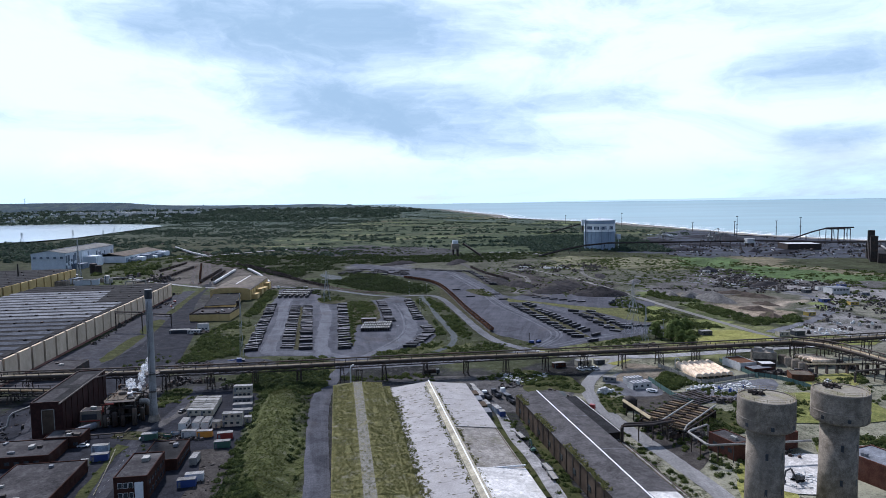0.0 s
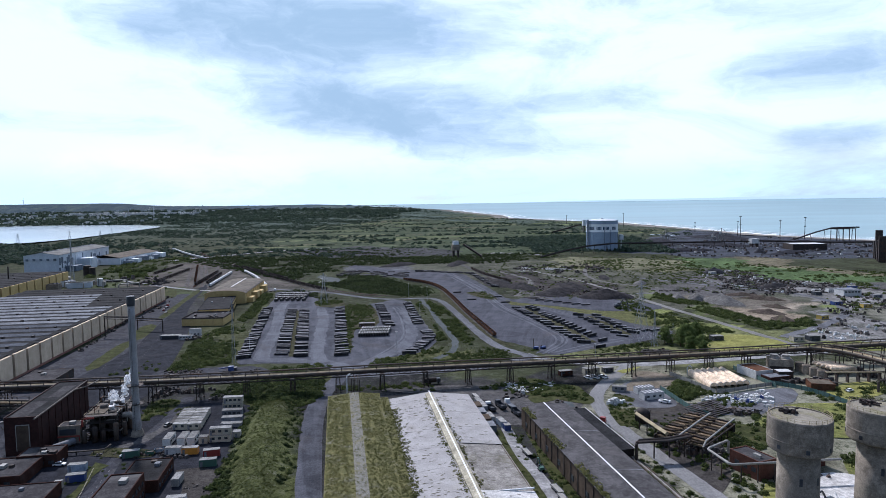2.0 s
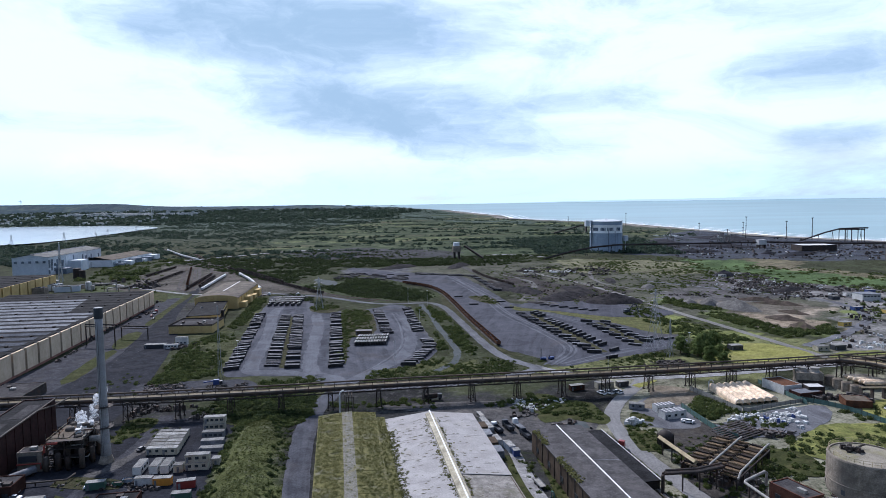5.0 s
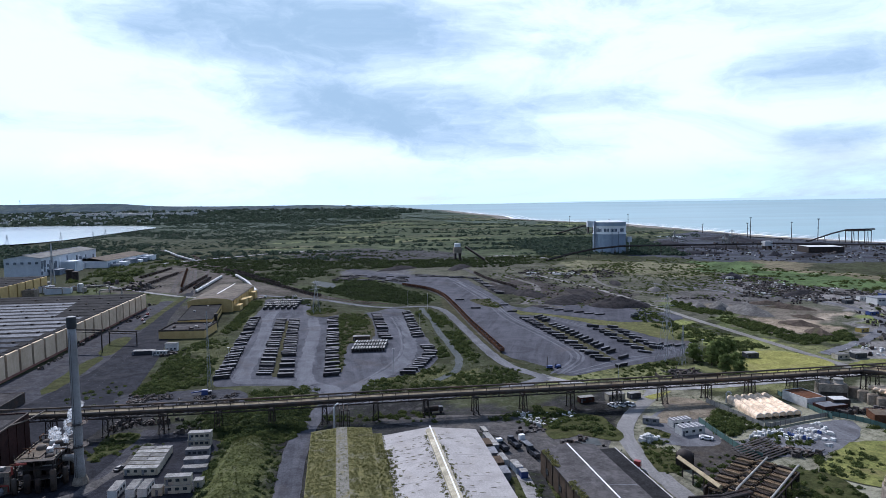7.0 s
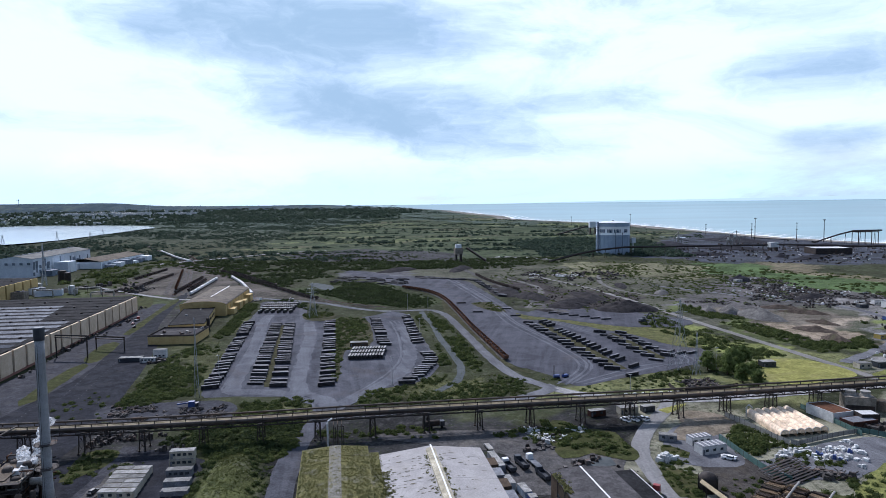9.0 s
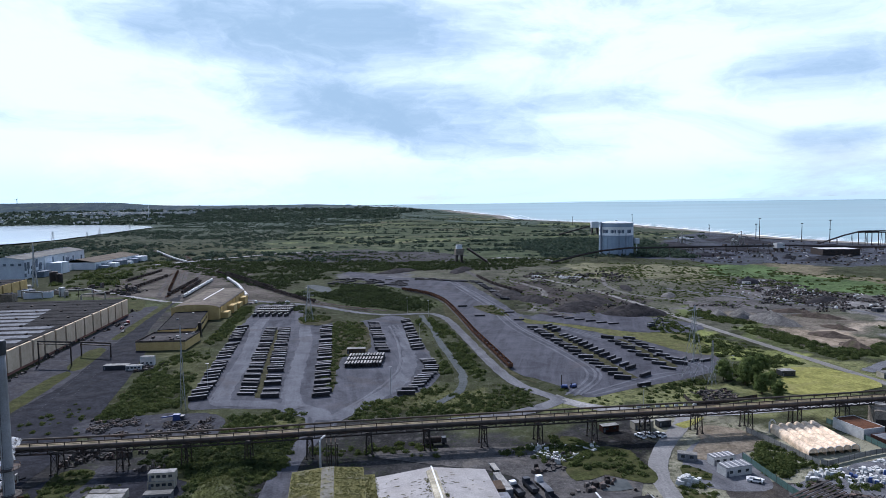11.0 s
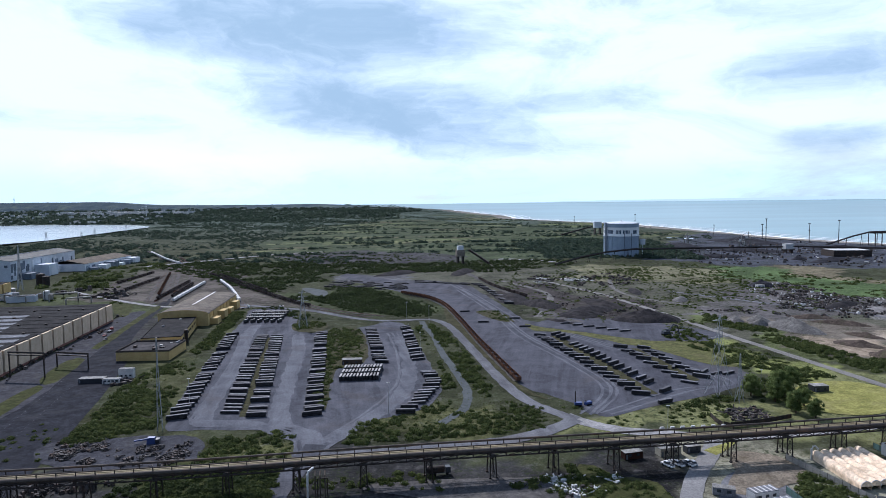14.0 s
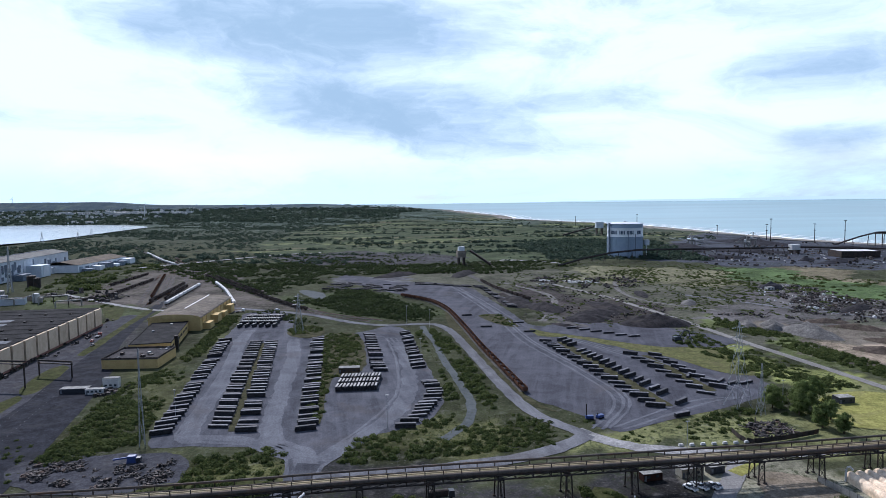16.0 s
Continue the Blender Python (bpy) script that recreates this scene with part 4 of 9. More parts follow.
def sawtooth_hall(name, x, y, rz, length, depth, h, bays, panel, wall, label, pale=True):
    """A long hall; its near right corner stands at x, y and its panelled wall runs ahead along +y."""
    t = thing(name, x, y, 0, rz, label, "hall")
    part("wall", Mesh().box(-depth / 2 - 0.4, length / 2, 0, depth, length, h - 0.2), wall, t)
    b = length / bays
    pd = Mesh().box(0.2, b * 0.45, 1.6, 1.5, b * 0.84, h - 1.1).data("wall_panel")
    for i in range(bays):
        part("wall_panel", pd, panel, t, m=pose(0.1, i * b, 0.03 * (i % 3)))
        for k in (0.945,):
            part("downpipe", Mesh().rod((0.15, i * b + b * k, 0), (0.15, i * b + b * k, h), 0.2, 6), STEEL_DARK, t)
    skirt = Mesh().box(0.25, length / 2, 0, 1.0, length, 1.6)
    part("plinth", skirt, surface_plinth, t)
    vd = Mesh().box(0, 0, 0, 1.6, 1.6, 1.2).data("roof_vent")
    for i in range(bays):
        y0, y1, ym = i * b, (i + 1) * b, i * b + b * 0.5
        vs = [(-depth, y0, h), (0.3, y0, h), (0.3, ym, h + 0.45), (-depth, ym, h + 0.45), (-depth, y0, h - 0.3), (0.3, y0, h - 0.3), (0.3, ym, h + 0.15), (-depth, ym, h + 0.15)]
        part("roof_bay", Mesh().add(vs, [(0, 1, 2, 3), (4, 7, 6, 5), (0, 4, 5, 1), (1, 5, 6, 2), (2, 6, 7, 3), (3, 7, 4, 0)]), ROOF_BLACK, t)
        # pale sheets on the inner stretch of a bay, black felt on the rest
        dark = depth if not pale or i > bays - 4 else 30 + 3 * (i - 16) if i > 15 else 5 + (i % 2)
        for x0, x1, mt in ((-depth, -dark, HALL_SHEET if i < 11 else HALL_PALE), (-dark, -1.5, ROOF_BLACK)):
            if x1 - x0 > 1:
                vs = [(x0, y0 + b * 0.5, h + 0.62), (x1, y0 + b * 0.5, h + 0.62), (x1, y1 - 0.6, h + 0.95), (x0, y1 - 0.6, h + 0.95), (x0, y0 + b * 0.5, h + 0.2), (x1, y0 + b * 0.5, h + 0.2), (x1, y1 - 0.6, h + 0.4), (x0, y1 - 0.6, h + 0.4)]
                part("roof_light", Mesh().add(vs, [(0, 1, 2, 3), (4, 7, 6, 5), (0, 4, 5, 1), (1, 5, 6, 2), (2, 6, 7, 3), (3, 7, 4, 0)]), mt, t)
        part("gutter", Mesh().box(-depth / 2, y1 - 0.3, h - 0.2, depth, 0.5, 0.55), STEEL_DARK, t)
        if i % 2 == 0:
            for k in range(5):
                part("roof_vent", vd, STEEL_DARK, t, m=pose(-12 - k * 18, y0 + b * 0.25, h + 0.3))
    return t


surface_plinth = surface("red_brown_plinth", (0.2, 0.1, 0.08), (0.28, 0.15, 0.12), 0.9, 3.0, 0.3, (0.1, 0.07, 0.06), 0.5)
sawtooth_hall("rolling_mill_hall", -231.5, 300, 7.43, 368, 130, 14, 24, BEIGE, BROWN_WALL, "long hall with beige panels and sawtooth roof beside the apron")
sawtooth_hall("yellow_mill_hall", -424, 565, 8.4, 246, 90, 16, 14, YELLOW, BROWN_WALL, "long yellow-clad hall with a black roof", False)

# the white mill on the far side
MILL_PALE = surface("chalky_blue_cladding", (0.5, 0.54, 0.59), (0.64, 0.68, 0.72), 0.7, 8.0, 0.6, (0.38, 0.42, 0.47), 0.45, streaks=0.2, random_tint=0.08, spec=0.15)
MILL_GREY = surface("faded_slate_cladding", (0.1, 0.125, 0.16), (0.17, 0.2, 0.24), 0.7, 6.0, 0.6, random_tint=0.3)
MILL_ROOF = surface("weathered_mill_roof", (0.13, 0.13, 0.122), (0.21, 0.205, 0.19), 0.85, 12.0, 0.8, (0.1, 0.095, 0.085), 0.5)
t = thing("white_mill", -555, 950, 0, 6.8, "tall white-clad mill with slate-blue patches", "mill")
L = 185
part("wall", Mesh().box(-24, L / 2, 0, 48, L, 26), MILL_PALE, t)
part("roof", gable_roof(48, L, 26, 30, 0.6, -48), MILL_ROOF, t)
part("gable", Mesh().add([(-48, -0.1, 26), (0, -0.1, 26), (-24, -0.1, 29.8)], [(0, 1, 2)]), MILL_PALE, t)
rnd = random.Random(4)
for i in range(46):
    y_ = 3 + (i % 23) * 7.8 + rnd.uniform(-1.5, 1.5)
    part("wall_patch", Mesh().box(0.1 + 0.004 * i, y_, rnd.uniform(1, 14), 0.4, rnd.uniform(3, 7), rnd.uniform(4, 11)), MILL_GREY if rnd.random() < 0.7 else WHITE, t)
for i in range(5):
    part("eave_hood", Mesh().box(-5 - i * 9.5, -0.8, 18, 3.2, 1.6, 3), MILL_GREY, t)
part("annex", Mesh().box(10, 72, 0, 19, 26, 16), MILL_PALE, t, "slate-blue lean-to block")
part("annex", Mesh().box(19.7, 72, 0.5, 0.4, 15, 14), WHITE, t)
part("annex", Mesh().box(7, 118, 0, 13, 30, 9), WHITE, t)
part("annex", Mesh().box(8, 30, 0, 15, 22, 8), MILL_GREY, t)
part("eave_gutter", Mesh().box(0.6, L / 2, 25.6, 0.8, L, 0.5), MILL_GREY, t)
part("roof_walk", Mesh().box(-24, L / 2, 30.2, 2.2, L - 6, 0.5), MILL_GREY, t)
t = thing("white_shed", -522, 1062, 0, 0.5, "low white sheds with a brown roof behind the sidings", "shed")
part("wall", Mesh().box(-27, 72, 0, 54, 144, 11), WHITE, t)
part("roof", gable_roof(54, 144, 11, 16, 0.6, -54), ROOF_TAN, t)
for i in range(9):
    part("wall_patch", Mesh().box(0.15, 8 + i * 16, 0, 0.5, 9, 8), MILL_GREY if i % 3 else BLUE_GREY, t)
for i in range(6):
    part("lean_to", Mesh().box(8, 14 + i * 24, 0, 14, 11 + (i % 3) * 4, 5 + (i % 3) * 2), WHITE if i % 2 else MILL_GREY, t)

# pipework and tanks between the halls and the mill
for x, y, r_, h_, mt, lb in ((-411, 790, 3.2, 9, CABIN_WHITE, "slim cream tank beside the works road"), (-402, 782, 2.2, 6, PIPE_GREY, "small grey tank beside the works road"), (-495, 915, 5, 13, STEEL_DARK, "sooty round vessel before the mill"), (-484, 908, 4, 11, STEEL_DARK, "sooty round vessel before the mill"), (-470, 820, 6, 8, PIPE_GREY, "wide grey tank behind the yellow hall"), (-452, 800, 5, 6, ROOF_GREY, "low grey tank behind the yellow hall")):
    t = thing("process_tank", x, y, 0, 0, lb, "tank", "tanks by the mill")
    part("shell", Mesh().lathe([(r_, 0), (r_, h_), (r_ * 0.9, h_ + 0.3)], 20), mt, t)
    part("lid", Mesh().lathe([(r_ * 0.95, h_ + 0.3), (r_ * 0.4, h_ + 0.9), (0.2, h_ + 1.0)], 20), mt, t)
    part("ladder", Mesh().box(0, -r_ - 0.2, 0, 0.5, 0.15, h_ + 1), STEEL_DARK, t)
for x, y, a, w_, h_ in ((-400, 776, 20, 26, 8), (-372, 757, 30, 22, 6), (-420, 770, 160, 30, 7)):
    t = thing("pipe_hoop", x, y, 0, a, "pale lagged pipe hoop by the works road", "pipe", "pipe hoops by the mill")
    part("pipe", Mesh().tube([(0, 0, 0), (0, 0, h_ - 1), (0.5, 0, h_), (w_ - 0.5, 0, h_), (w_, 0, h_ - 1), (w_, 0, 0)], 0.7, 8), PIPE_GREY, t)
    part("post", Mesh().box(w_ / 2, 0, 0, 0.5, 0.5, h_ - 0.5), STEEL_DARK, t)
for x, y, a, sx, sy, h_ in ((-440, 770, 20, 26, 10, 6), (-455, 745, 12, 18, 12, 8), (-478, 780, 10, 30, 12, 7), (-430, 800, 15, 16, 8, 4)):
    flat_block("plant_block", x, y, a, sx, sy, h_, MILL_PALE if sx > 20 else CONCRETE, ROOF_FELT, "low pale service block behind the yellow hall", "building", 0.3, 3, int(-x), "service blocks")

# yellow buildings by the west yard
YELLOW_DARK = surface("brown_fascia", (0.06, 0.05, 0.045), (0.1, 0.085, 0.075), 0.85, 5.0, 0.5, (0.13, 0.11, 0.09), 0.4)
flat_block("yellow_workshop", -206.5, 527, 2.5, 33, 30, 5.6, YELLOW, ROOF_BROWN, "yellow-clad workshop with a brown fascia and grey roof", "workshop", 1.2, 9, 2, "", YELLOW_DARK)
t = flat_block("yellow_store", -205.5, 558.5, 13.5, 26, 76, 7.4, YELLOW, ROOF_BLACK, "yellow-clad store with a black flat roof", "store", 0.5, 2, 3, "", ROOF_BLACK)
for i in range(6):
    part("window", Mesh().box(26.05, 6 + i * 11.5, 3.6, 0.25, 8, 1.8), GLASS, t)
part("stair_tower", Mesh().box(27, 14, 0, 2.4, 3, 9.4), STEEL_DARK, t)
ROOF_CLAY = surface("brown_curved_roof", (0.105, 0.09, 0.075), (0.165, 0.145, 0.12), 0.85, 9.0, 0.6, (0.22, 0.18, 0.13), 0.45)
t = thing("yellow_hall", -228, 636, 0, 5.5, "yellow hall with a curved brown roof", "hall")
part("wall", Mesh().box(19.5, 52, 0, 39, 104, 10), YELLOW, t)
arch = Mesh()
n = 14
vs = []
for y in (-0.5, 104.5):
    for k in range(n + 1):
        a = math.pi * k / n
        vs.append((19.5 - 20 * math.cos(a), y, 9.9 + 3.4 * math.sin(a)))
arch.add(vs, [(k, k + 1, n + 2 + k, n + 1 + k) for k in range(n)] + [tuple(range(n + 1)), tuple(range(2 * n + 1, n, -1))])
part("roof", arch, ROOF_CLAY, t, smooth=False)
part("gable", Mesh().add([(v[0], -0.56, v[2]) for v in vs[:n + 1]] + [(v[0], -0.7, v[2]) for v in vs[:n + 1]], [tuple(range(n + 1)), tuple(range(2 * n + 1, n, -1))]), YELLOW, t)
part("ridge_line", Mesh().box(19.5, 66, 13.2, 0.9, 76, 0.12), P_WHITE, t)
for i in range(9):
    part("wall_rib", Mesh().box(39.15, 6 + i * 11.5, 0.2, 0.3, 0.7, 9.6), YELLOW, t)
for i in range(4):
    part("side_annex", Mesh().box(42, 12 + i * 24, 0, 6, 12, 5 + i % 2 * 2), YELLOW, t)

# the dark red plant house and its neighbours
t = thing("plant_house", -170.3, 264.2, 0, 9.5, "tall oxide-brown clad plant house with a grey roof", "plant house")
part("wall", Mesh().box(6.2, 26, 0, 12.4, 52, 15), BROWN_SHEET, t)
part("roof", Mesh().box(6.2, 26, 15.004, 11.8, 51.4, 0.15), ROOF_BLACK, t)
part("roof_patch", Mesh().box(4.2, 12, 15.16, 6.5, 20, 0.06), ROOF_BROWN, t, "pale patched roof felt")
part("roof_patch", Mesh().box(7.5, 36, 15.16, 5, 18, 0.06), ROOF_BROWN, t)
rim = Mesh()
for a, b_, c, d in ((6.2, 0.1, 12.6, 0.4), (6.2, 51.9, 12.6, 0.4), (0.1, 26, 0.4, 52), (12.3, 26, 0.4, 52)):
    rim.box(a, b_, 15.16, c, d, 0.5)
part("parapet", rim, BROWN_SHEET, t)
part("roof_pipe", Mesh().rod((12.6, 1, 15.6), (12.6, 51, 15.6), 0.2), PIPE_DARK, t)
part("louvre_panel", Mesh().box(6.6, -0.06, 2.2, 4.6, 0.16, 10), BROWN_WALL, t)
fr = Mesh().box(4.2, -0.12, 2, 0.25, 0.25, 10.4).box(9.0, -0.12, 2, 0.25, 0.25, 10.4).box(6.6, -0.12, 12.2, 5.05, 0.25, 0.25)
part("louvre_frame", fr, PIPE_GREY, t)
for i in range(8):
    part("cladding_rib", Mesh().box(12.5, 3 + i * 6.4, 0.2, 0.2, 0.5, 14.6), BROWN_SHEET, t)

t = flat_block("brick_office", -106.4, 206, 8.5, 10.6, 21, 8, BRICK, ROOF_BROWN, "two-storey dark brick office with white windows", "office", 0.5, 1, 5)
window_panes(t, 2, 3, 2.0, 1.2, 1.7, 3.4, 1.2, 1.7)
part("porch", Mesh().box(8.0, -0.3, 0.0, 2.6, 0.6, 6.5), P_WHITE, t)
for i in range(6):
    for k in range(2):
        part("window", Mesh().box(10.64, 2.5 + i * 3.2, 1.2 + 3.4 * k, 0.12, 1.7, 1.5), GLASS, t)
t = flat_block("brick_annex", -109, 229, 8.5, 13.4, 20, 4, BRICK, ROOF_BLACK, "single-storey dark brick annex", "annex", 0.4, 3, 6)
for i in range(6):
    part("window", Mesh().box(13.44, 2 + i * 3, 1.2, 0.12, 1.8, 1.3), GLASS, t)
for x, y, sx, sy, h, s in ((-147.5, 194, 24, 34, 4.2, 7), (-176, 232, 30, 18, 4.0, 8), (-158, 252, 14, 10, 4.5, 10)):
    t = flat_block("low_block", x, y, 8.5, sx, sy, h, BRICK, ROOF_BROWN, "low dark brick block with a patched flat roof", "building", 0.4, 4, s)
    for i in range(int(sx // 3.4)):
        part("window", Mesh().box(1.8 + i * 3.4, -0.03, 1.2, 1.9, 0.1, 1.3), GLASS, t)
flat_block("dark_shelter", -226, 352, 7.5, 20, 26, 5, STEEL_DARK, ROOF_BROWN, "low dark building beside the hall", "building", 0.3, 2, 11)

# ---- the three long sheds ----
RZ = 9.06
ROOF_WALK = surface("bare_roof_walk", (0.12, 0.115, 0.092), (0.215, 0.206, 0.18), 0.95, 1.5, 0.3, (0.17, 0.15, 0.065), 0.75)
t = thing("mossy_shed", -30, 177, 0, RZ, "long shed whose sheet roof is grown over with moss", "shed")
t.matrix_basis = pose(-52 + 140 * math.sin(radians(RZ)), 315.3 - 140 * math.cos(radians(RZ)), 0, 0, 0, RZ)
part("wall", Mesh().box(12, 70, 0, 23.4, 139.6, 6.2), BROWN_WALL, t)
mossy_roof = part("roof", gable_roof(24, 140, 6.2, 7.3, 0.2), ROOF_MOSSY, t)
part("ridge_walk", Mesh().box(12, 70, 7.5, 4.2, 140, 0.1), ROOF_WALK, t, "bare grey ridge walkway")
rib = Mesh()
for i in range(24):
    for s in (-1, 1):
        rib.rod((12 + s * 1.8, 3 + i * 5.8, 7.42), (12 + s * 12, 3 + i * 5.8, 6.42), 0.08, 5)
part("roof_ribs", rib, ROOF_MOSSY, t)
part("valley_roof", Mesh().box(26, 68, 5.5, 3.6, 134, 0.3), ROOF_MOSSY, t, "mossy valley gutter between the sheds")
part("gable_wall", Mesh().add([(0, 139.9, 6), (24, 139.9, 6), (12, 139.9, 7.2), (0, 139.7, 6), (24, 139.7, 6), (12, 139.7, 7.2)], [(0, 2, 1), (3, 4, 5)]), BROWN_WALL, t)

t = thing("pale_shed", 0, 0, 0, RZ, "long shed with a pale, stained sheet roof and cream ridge vent", "shed")
t.matrix_basis = pose(-24 + 140 * math.sin(radians(RZ)), 312.5 - 140 * math.cos(radians(RZ)), 0, 0, 0, RZ)
part("wall", Mesh().box(19.4, 70, 0, 38.4, 139.6, 5.2), BROWN_WALL, t)
rnd = random.Random(8)


def roof_sheets(side, y0, y1, material, lift):
    """Rows of roof sheets on one slope, every sheet a piece."""
    rows_, cols_ = 5, max(2, int((y1 - y0) / 9))
    ln, wd = (y1 - y0) / cols_, 19.6 / rows_
    pitch = math.degrees(math.atan2(2.3, 19.6))
    sd = Mesh().box(0, 0, 0, wd + 0.06, ln - 0.05, 0.09).data("roof_sheet")
    for c in range(cols_):
        for r in range(rows_):
            u = (r + 0.5) * wd
            x = 19.4 + side * (19.6 - u)
            part("roof_sheet", sd, material, t, m=pose(x, y0 + (c + 0.5) * ln, 5.25 + 2.3 * u / 19.6 + lift + rnd.uniform(0, 0.04), 0, side * pitch, 0))


roof_sheets(-1, 0, 140, ROOF_SHED, 0.05)
roof_sheets(1, 76, 140, ROOF_SHED, 0.05)
ROOF_DULL = surface("tan_lichen_sheet", (0.19, 0.175, 0.155), (0.3, 0.28, 0.255), 0.9, 4.0, 0.5, (0.13, 0.12, 0.08), 0.55)
roof_sheets(1, 36, 76, ROOF_DULL, -0.25)
roof_sheets(1, 0, 36, ROOF_WHITE, 0.0)
part("roof_deck", gable_roof(38.8, 140, 4.7, 7.0, 0.1), ROOF_SHED, t)
cap = Mesh().add([(17.7, 0, 7.5), (21.1, 0, 7.5), (21.1, 0, 8.2), (19.4, 0, 8.8), (17.7, 0, 8.2), (17.7, 136, 7.5), (21.1, 136, 7.5), (21.1, 136, 8.2), (19.4, 136, 8.8), (17.7, 136, 8.2)],
                 [(0, 1, 2, 3, 4), (9, 8, 7, 6, 5), (1, 6, 7, 2), (2, 7, 8, 3), (3, 8, 9, 4), (4, 9, 5, 0)])
part("ridge_vent", cap, RIDGE, t, "cream ridge vent")
part("ridge_strip", Mesh().box(19.7, 70, 8.68, 0.55, 137, 0.14), P_WHITE, t)
part("step_edge", Mesh().box(29.5, 36, 6.25, 19, 0.3, 0.5), P_WHITE, t)
for i in range(4):
    part("lean_to", Mesh().box(41.5, 132 - i * 9, 0, 3.6, 6.5, 3.2), ROOF_GREY if i % 2 else BROWN_WALL, t)

RB = 9.5
t = thing("brown_shed", 0, 0, 0, RB, "long rusty-walled shed with a dark flat-pitched roof", "shed")
t.matrix_basis = pose(36 + 130 * math.sin(radians(RB)), 288 - 130 * math.cos(radians(RB)), 0, 0, 0, RB)
part("wall", Mesh().box(10.2, 65, 0, 19.6, 129.6, 8.8), BROWN_WALL, t)
pd = Mesh().box(0, 0, 0, 0.25, 5.9, 8.4).data("wall_sheet")
for i in range(20):
    part("wall_sheet", pd, BROWN_WALL, t, m=pose(0.3, 4.6 + i * 6.45, 0.2))
    part("wall_post", Mesh().box(0.15, 1.3 + i * 6.45, 0, 0.35, 0.35, 9.0), STEEL_DARK, t)
for i in range(10):
    part("wall_opening", Mesh().box(0.12, 6 + i * 13, 2.5, 0.2, 2.6, 2.0), GLASS, t)
part("roof", gable_roof(20.4, 130, 8.9, 9.9, 0.25), ROOF_FELT, t)
part("ridge_strip", Mesh().box(10.2, 65, 10.1, 0.5, 130, 0.16), P_WHITE, t)
part("roof_patch", Mesh().add([(10.8, 26, 10.13), (20.2, 26, 9.23), (20.2, 2, 9.23), (10.8, 2, 10.13)], [(3, 2, 1, 0)]), ROOF_WHITE, t, "new pale roof sheeting")
for i in (60, 96):
    part("roof_joint", Mesh().add([(10.5, i, 10.16), (20.4, i, 9.21), (20.4, i - 0.3, 9.21), (10.5, i - 0.3, 10.16)], [(3, 2, 1, 0)]), ROOF_GREY, t)
t = thing("lean_to_range", 0, 0, 0, RB, "low dark lean-to range along the brown shed", "shed")
t.matrix_basis = pose(57.5 + 110 * math.sin(radians(RB)), 300 - 110 * math.cos(radians(RB)), 0, 0, 0, RB)
part("wall", Mesh().box(4.5, 85, 0, 8.5, 48, 3.6), STEEL_DARK, t)
part("roof", Mesh().box(4.5, 85, 3.604, 9, 48.5, 0.2), ROOF_BLACK, t)
part("edge", Mesh().box(9.1, 85, 3.5, 0.2, 48.5, 0.5), P_WHITE, t)

# ---- chimney and water towers ----
t = thing("chimney", -128.4, 285.2, 0, 0, "tall grey steel chimney with a black top", "chimney")
part("shaft", Mesh().lathe([(2.1, 0), (1.55, 9), (1.4, 50), (1.38, 56)], 20), STACK_GREY, t, smooth=True)
part("crown", Mesh().lathe([(1.5, 56), (1.62, 57), (1.62, 60), (1.4, 60.2)], 20), P_DARK, t, "soot-black crown")
for z in (14, 22):
    part("platform", Mesh().lathe([(1.8, z), (3.4, z), (3.4, z + 0.15), (1.8, z + 0.15)], 16), STEEL_DARK, t)
    rail = Mesh()
    for i in range(12):
        a = i * math.pi / 6
        rail.rod((3.3 * math.cos(a), 3.3 * math.sin(a), z), (3.3 * math.cos(a), 3.3 * math.sin(a), z + 1.1), 0.05, 4)
        rail.rod((3.3 * math.cos(a), 3.3 * math.sin(a), z + 1.1), (3.3 * math.cos(a + 0.5236), 3.3 * math.sin(a + 0.5236), z + 1.1), 0.05, 4)
    part("railing", rail, STEEL_DARK, t)
part("base", Mesh().lathe([(2.9, 0), (2.7, 1.0), (2.0, 3)], 8), CONCRETE, t)
part("ladder", Mesh().rod((0.3, -2.3, 3), (0.3, -1.8, 55), 0.06, 4).rod((-0.3, -2.3, 3), (-0.3, -1.8, 55), 0.06, 4), STEEL_DARK, t)


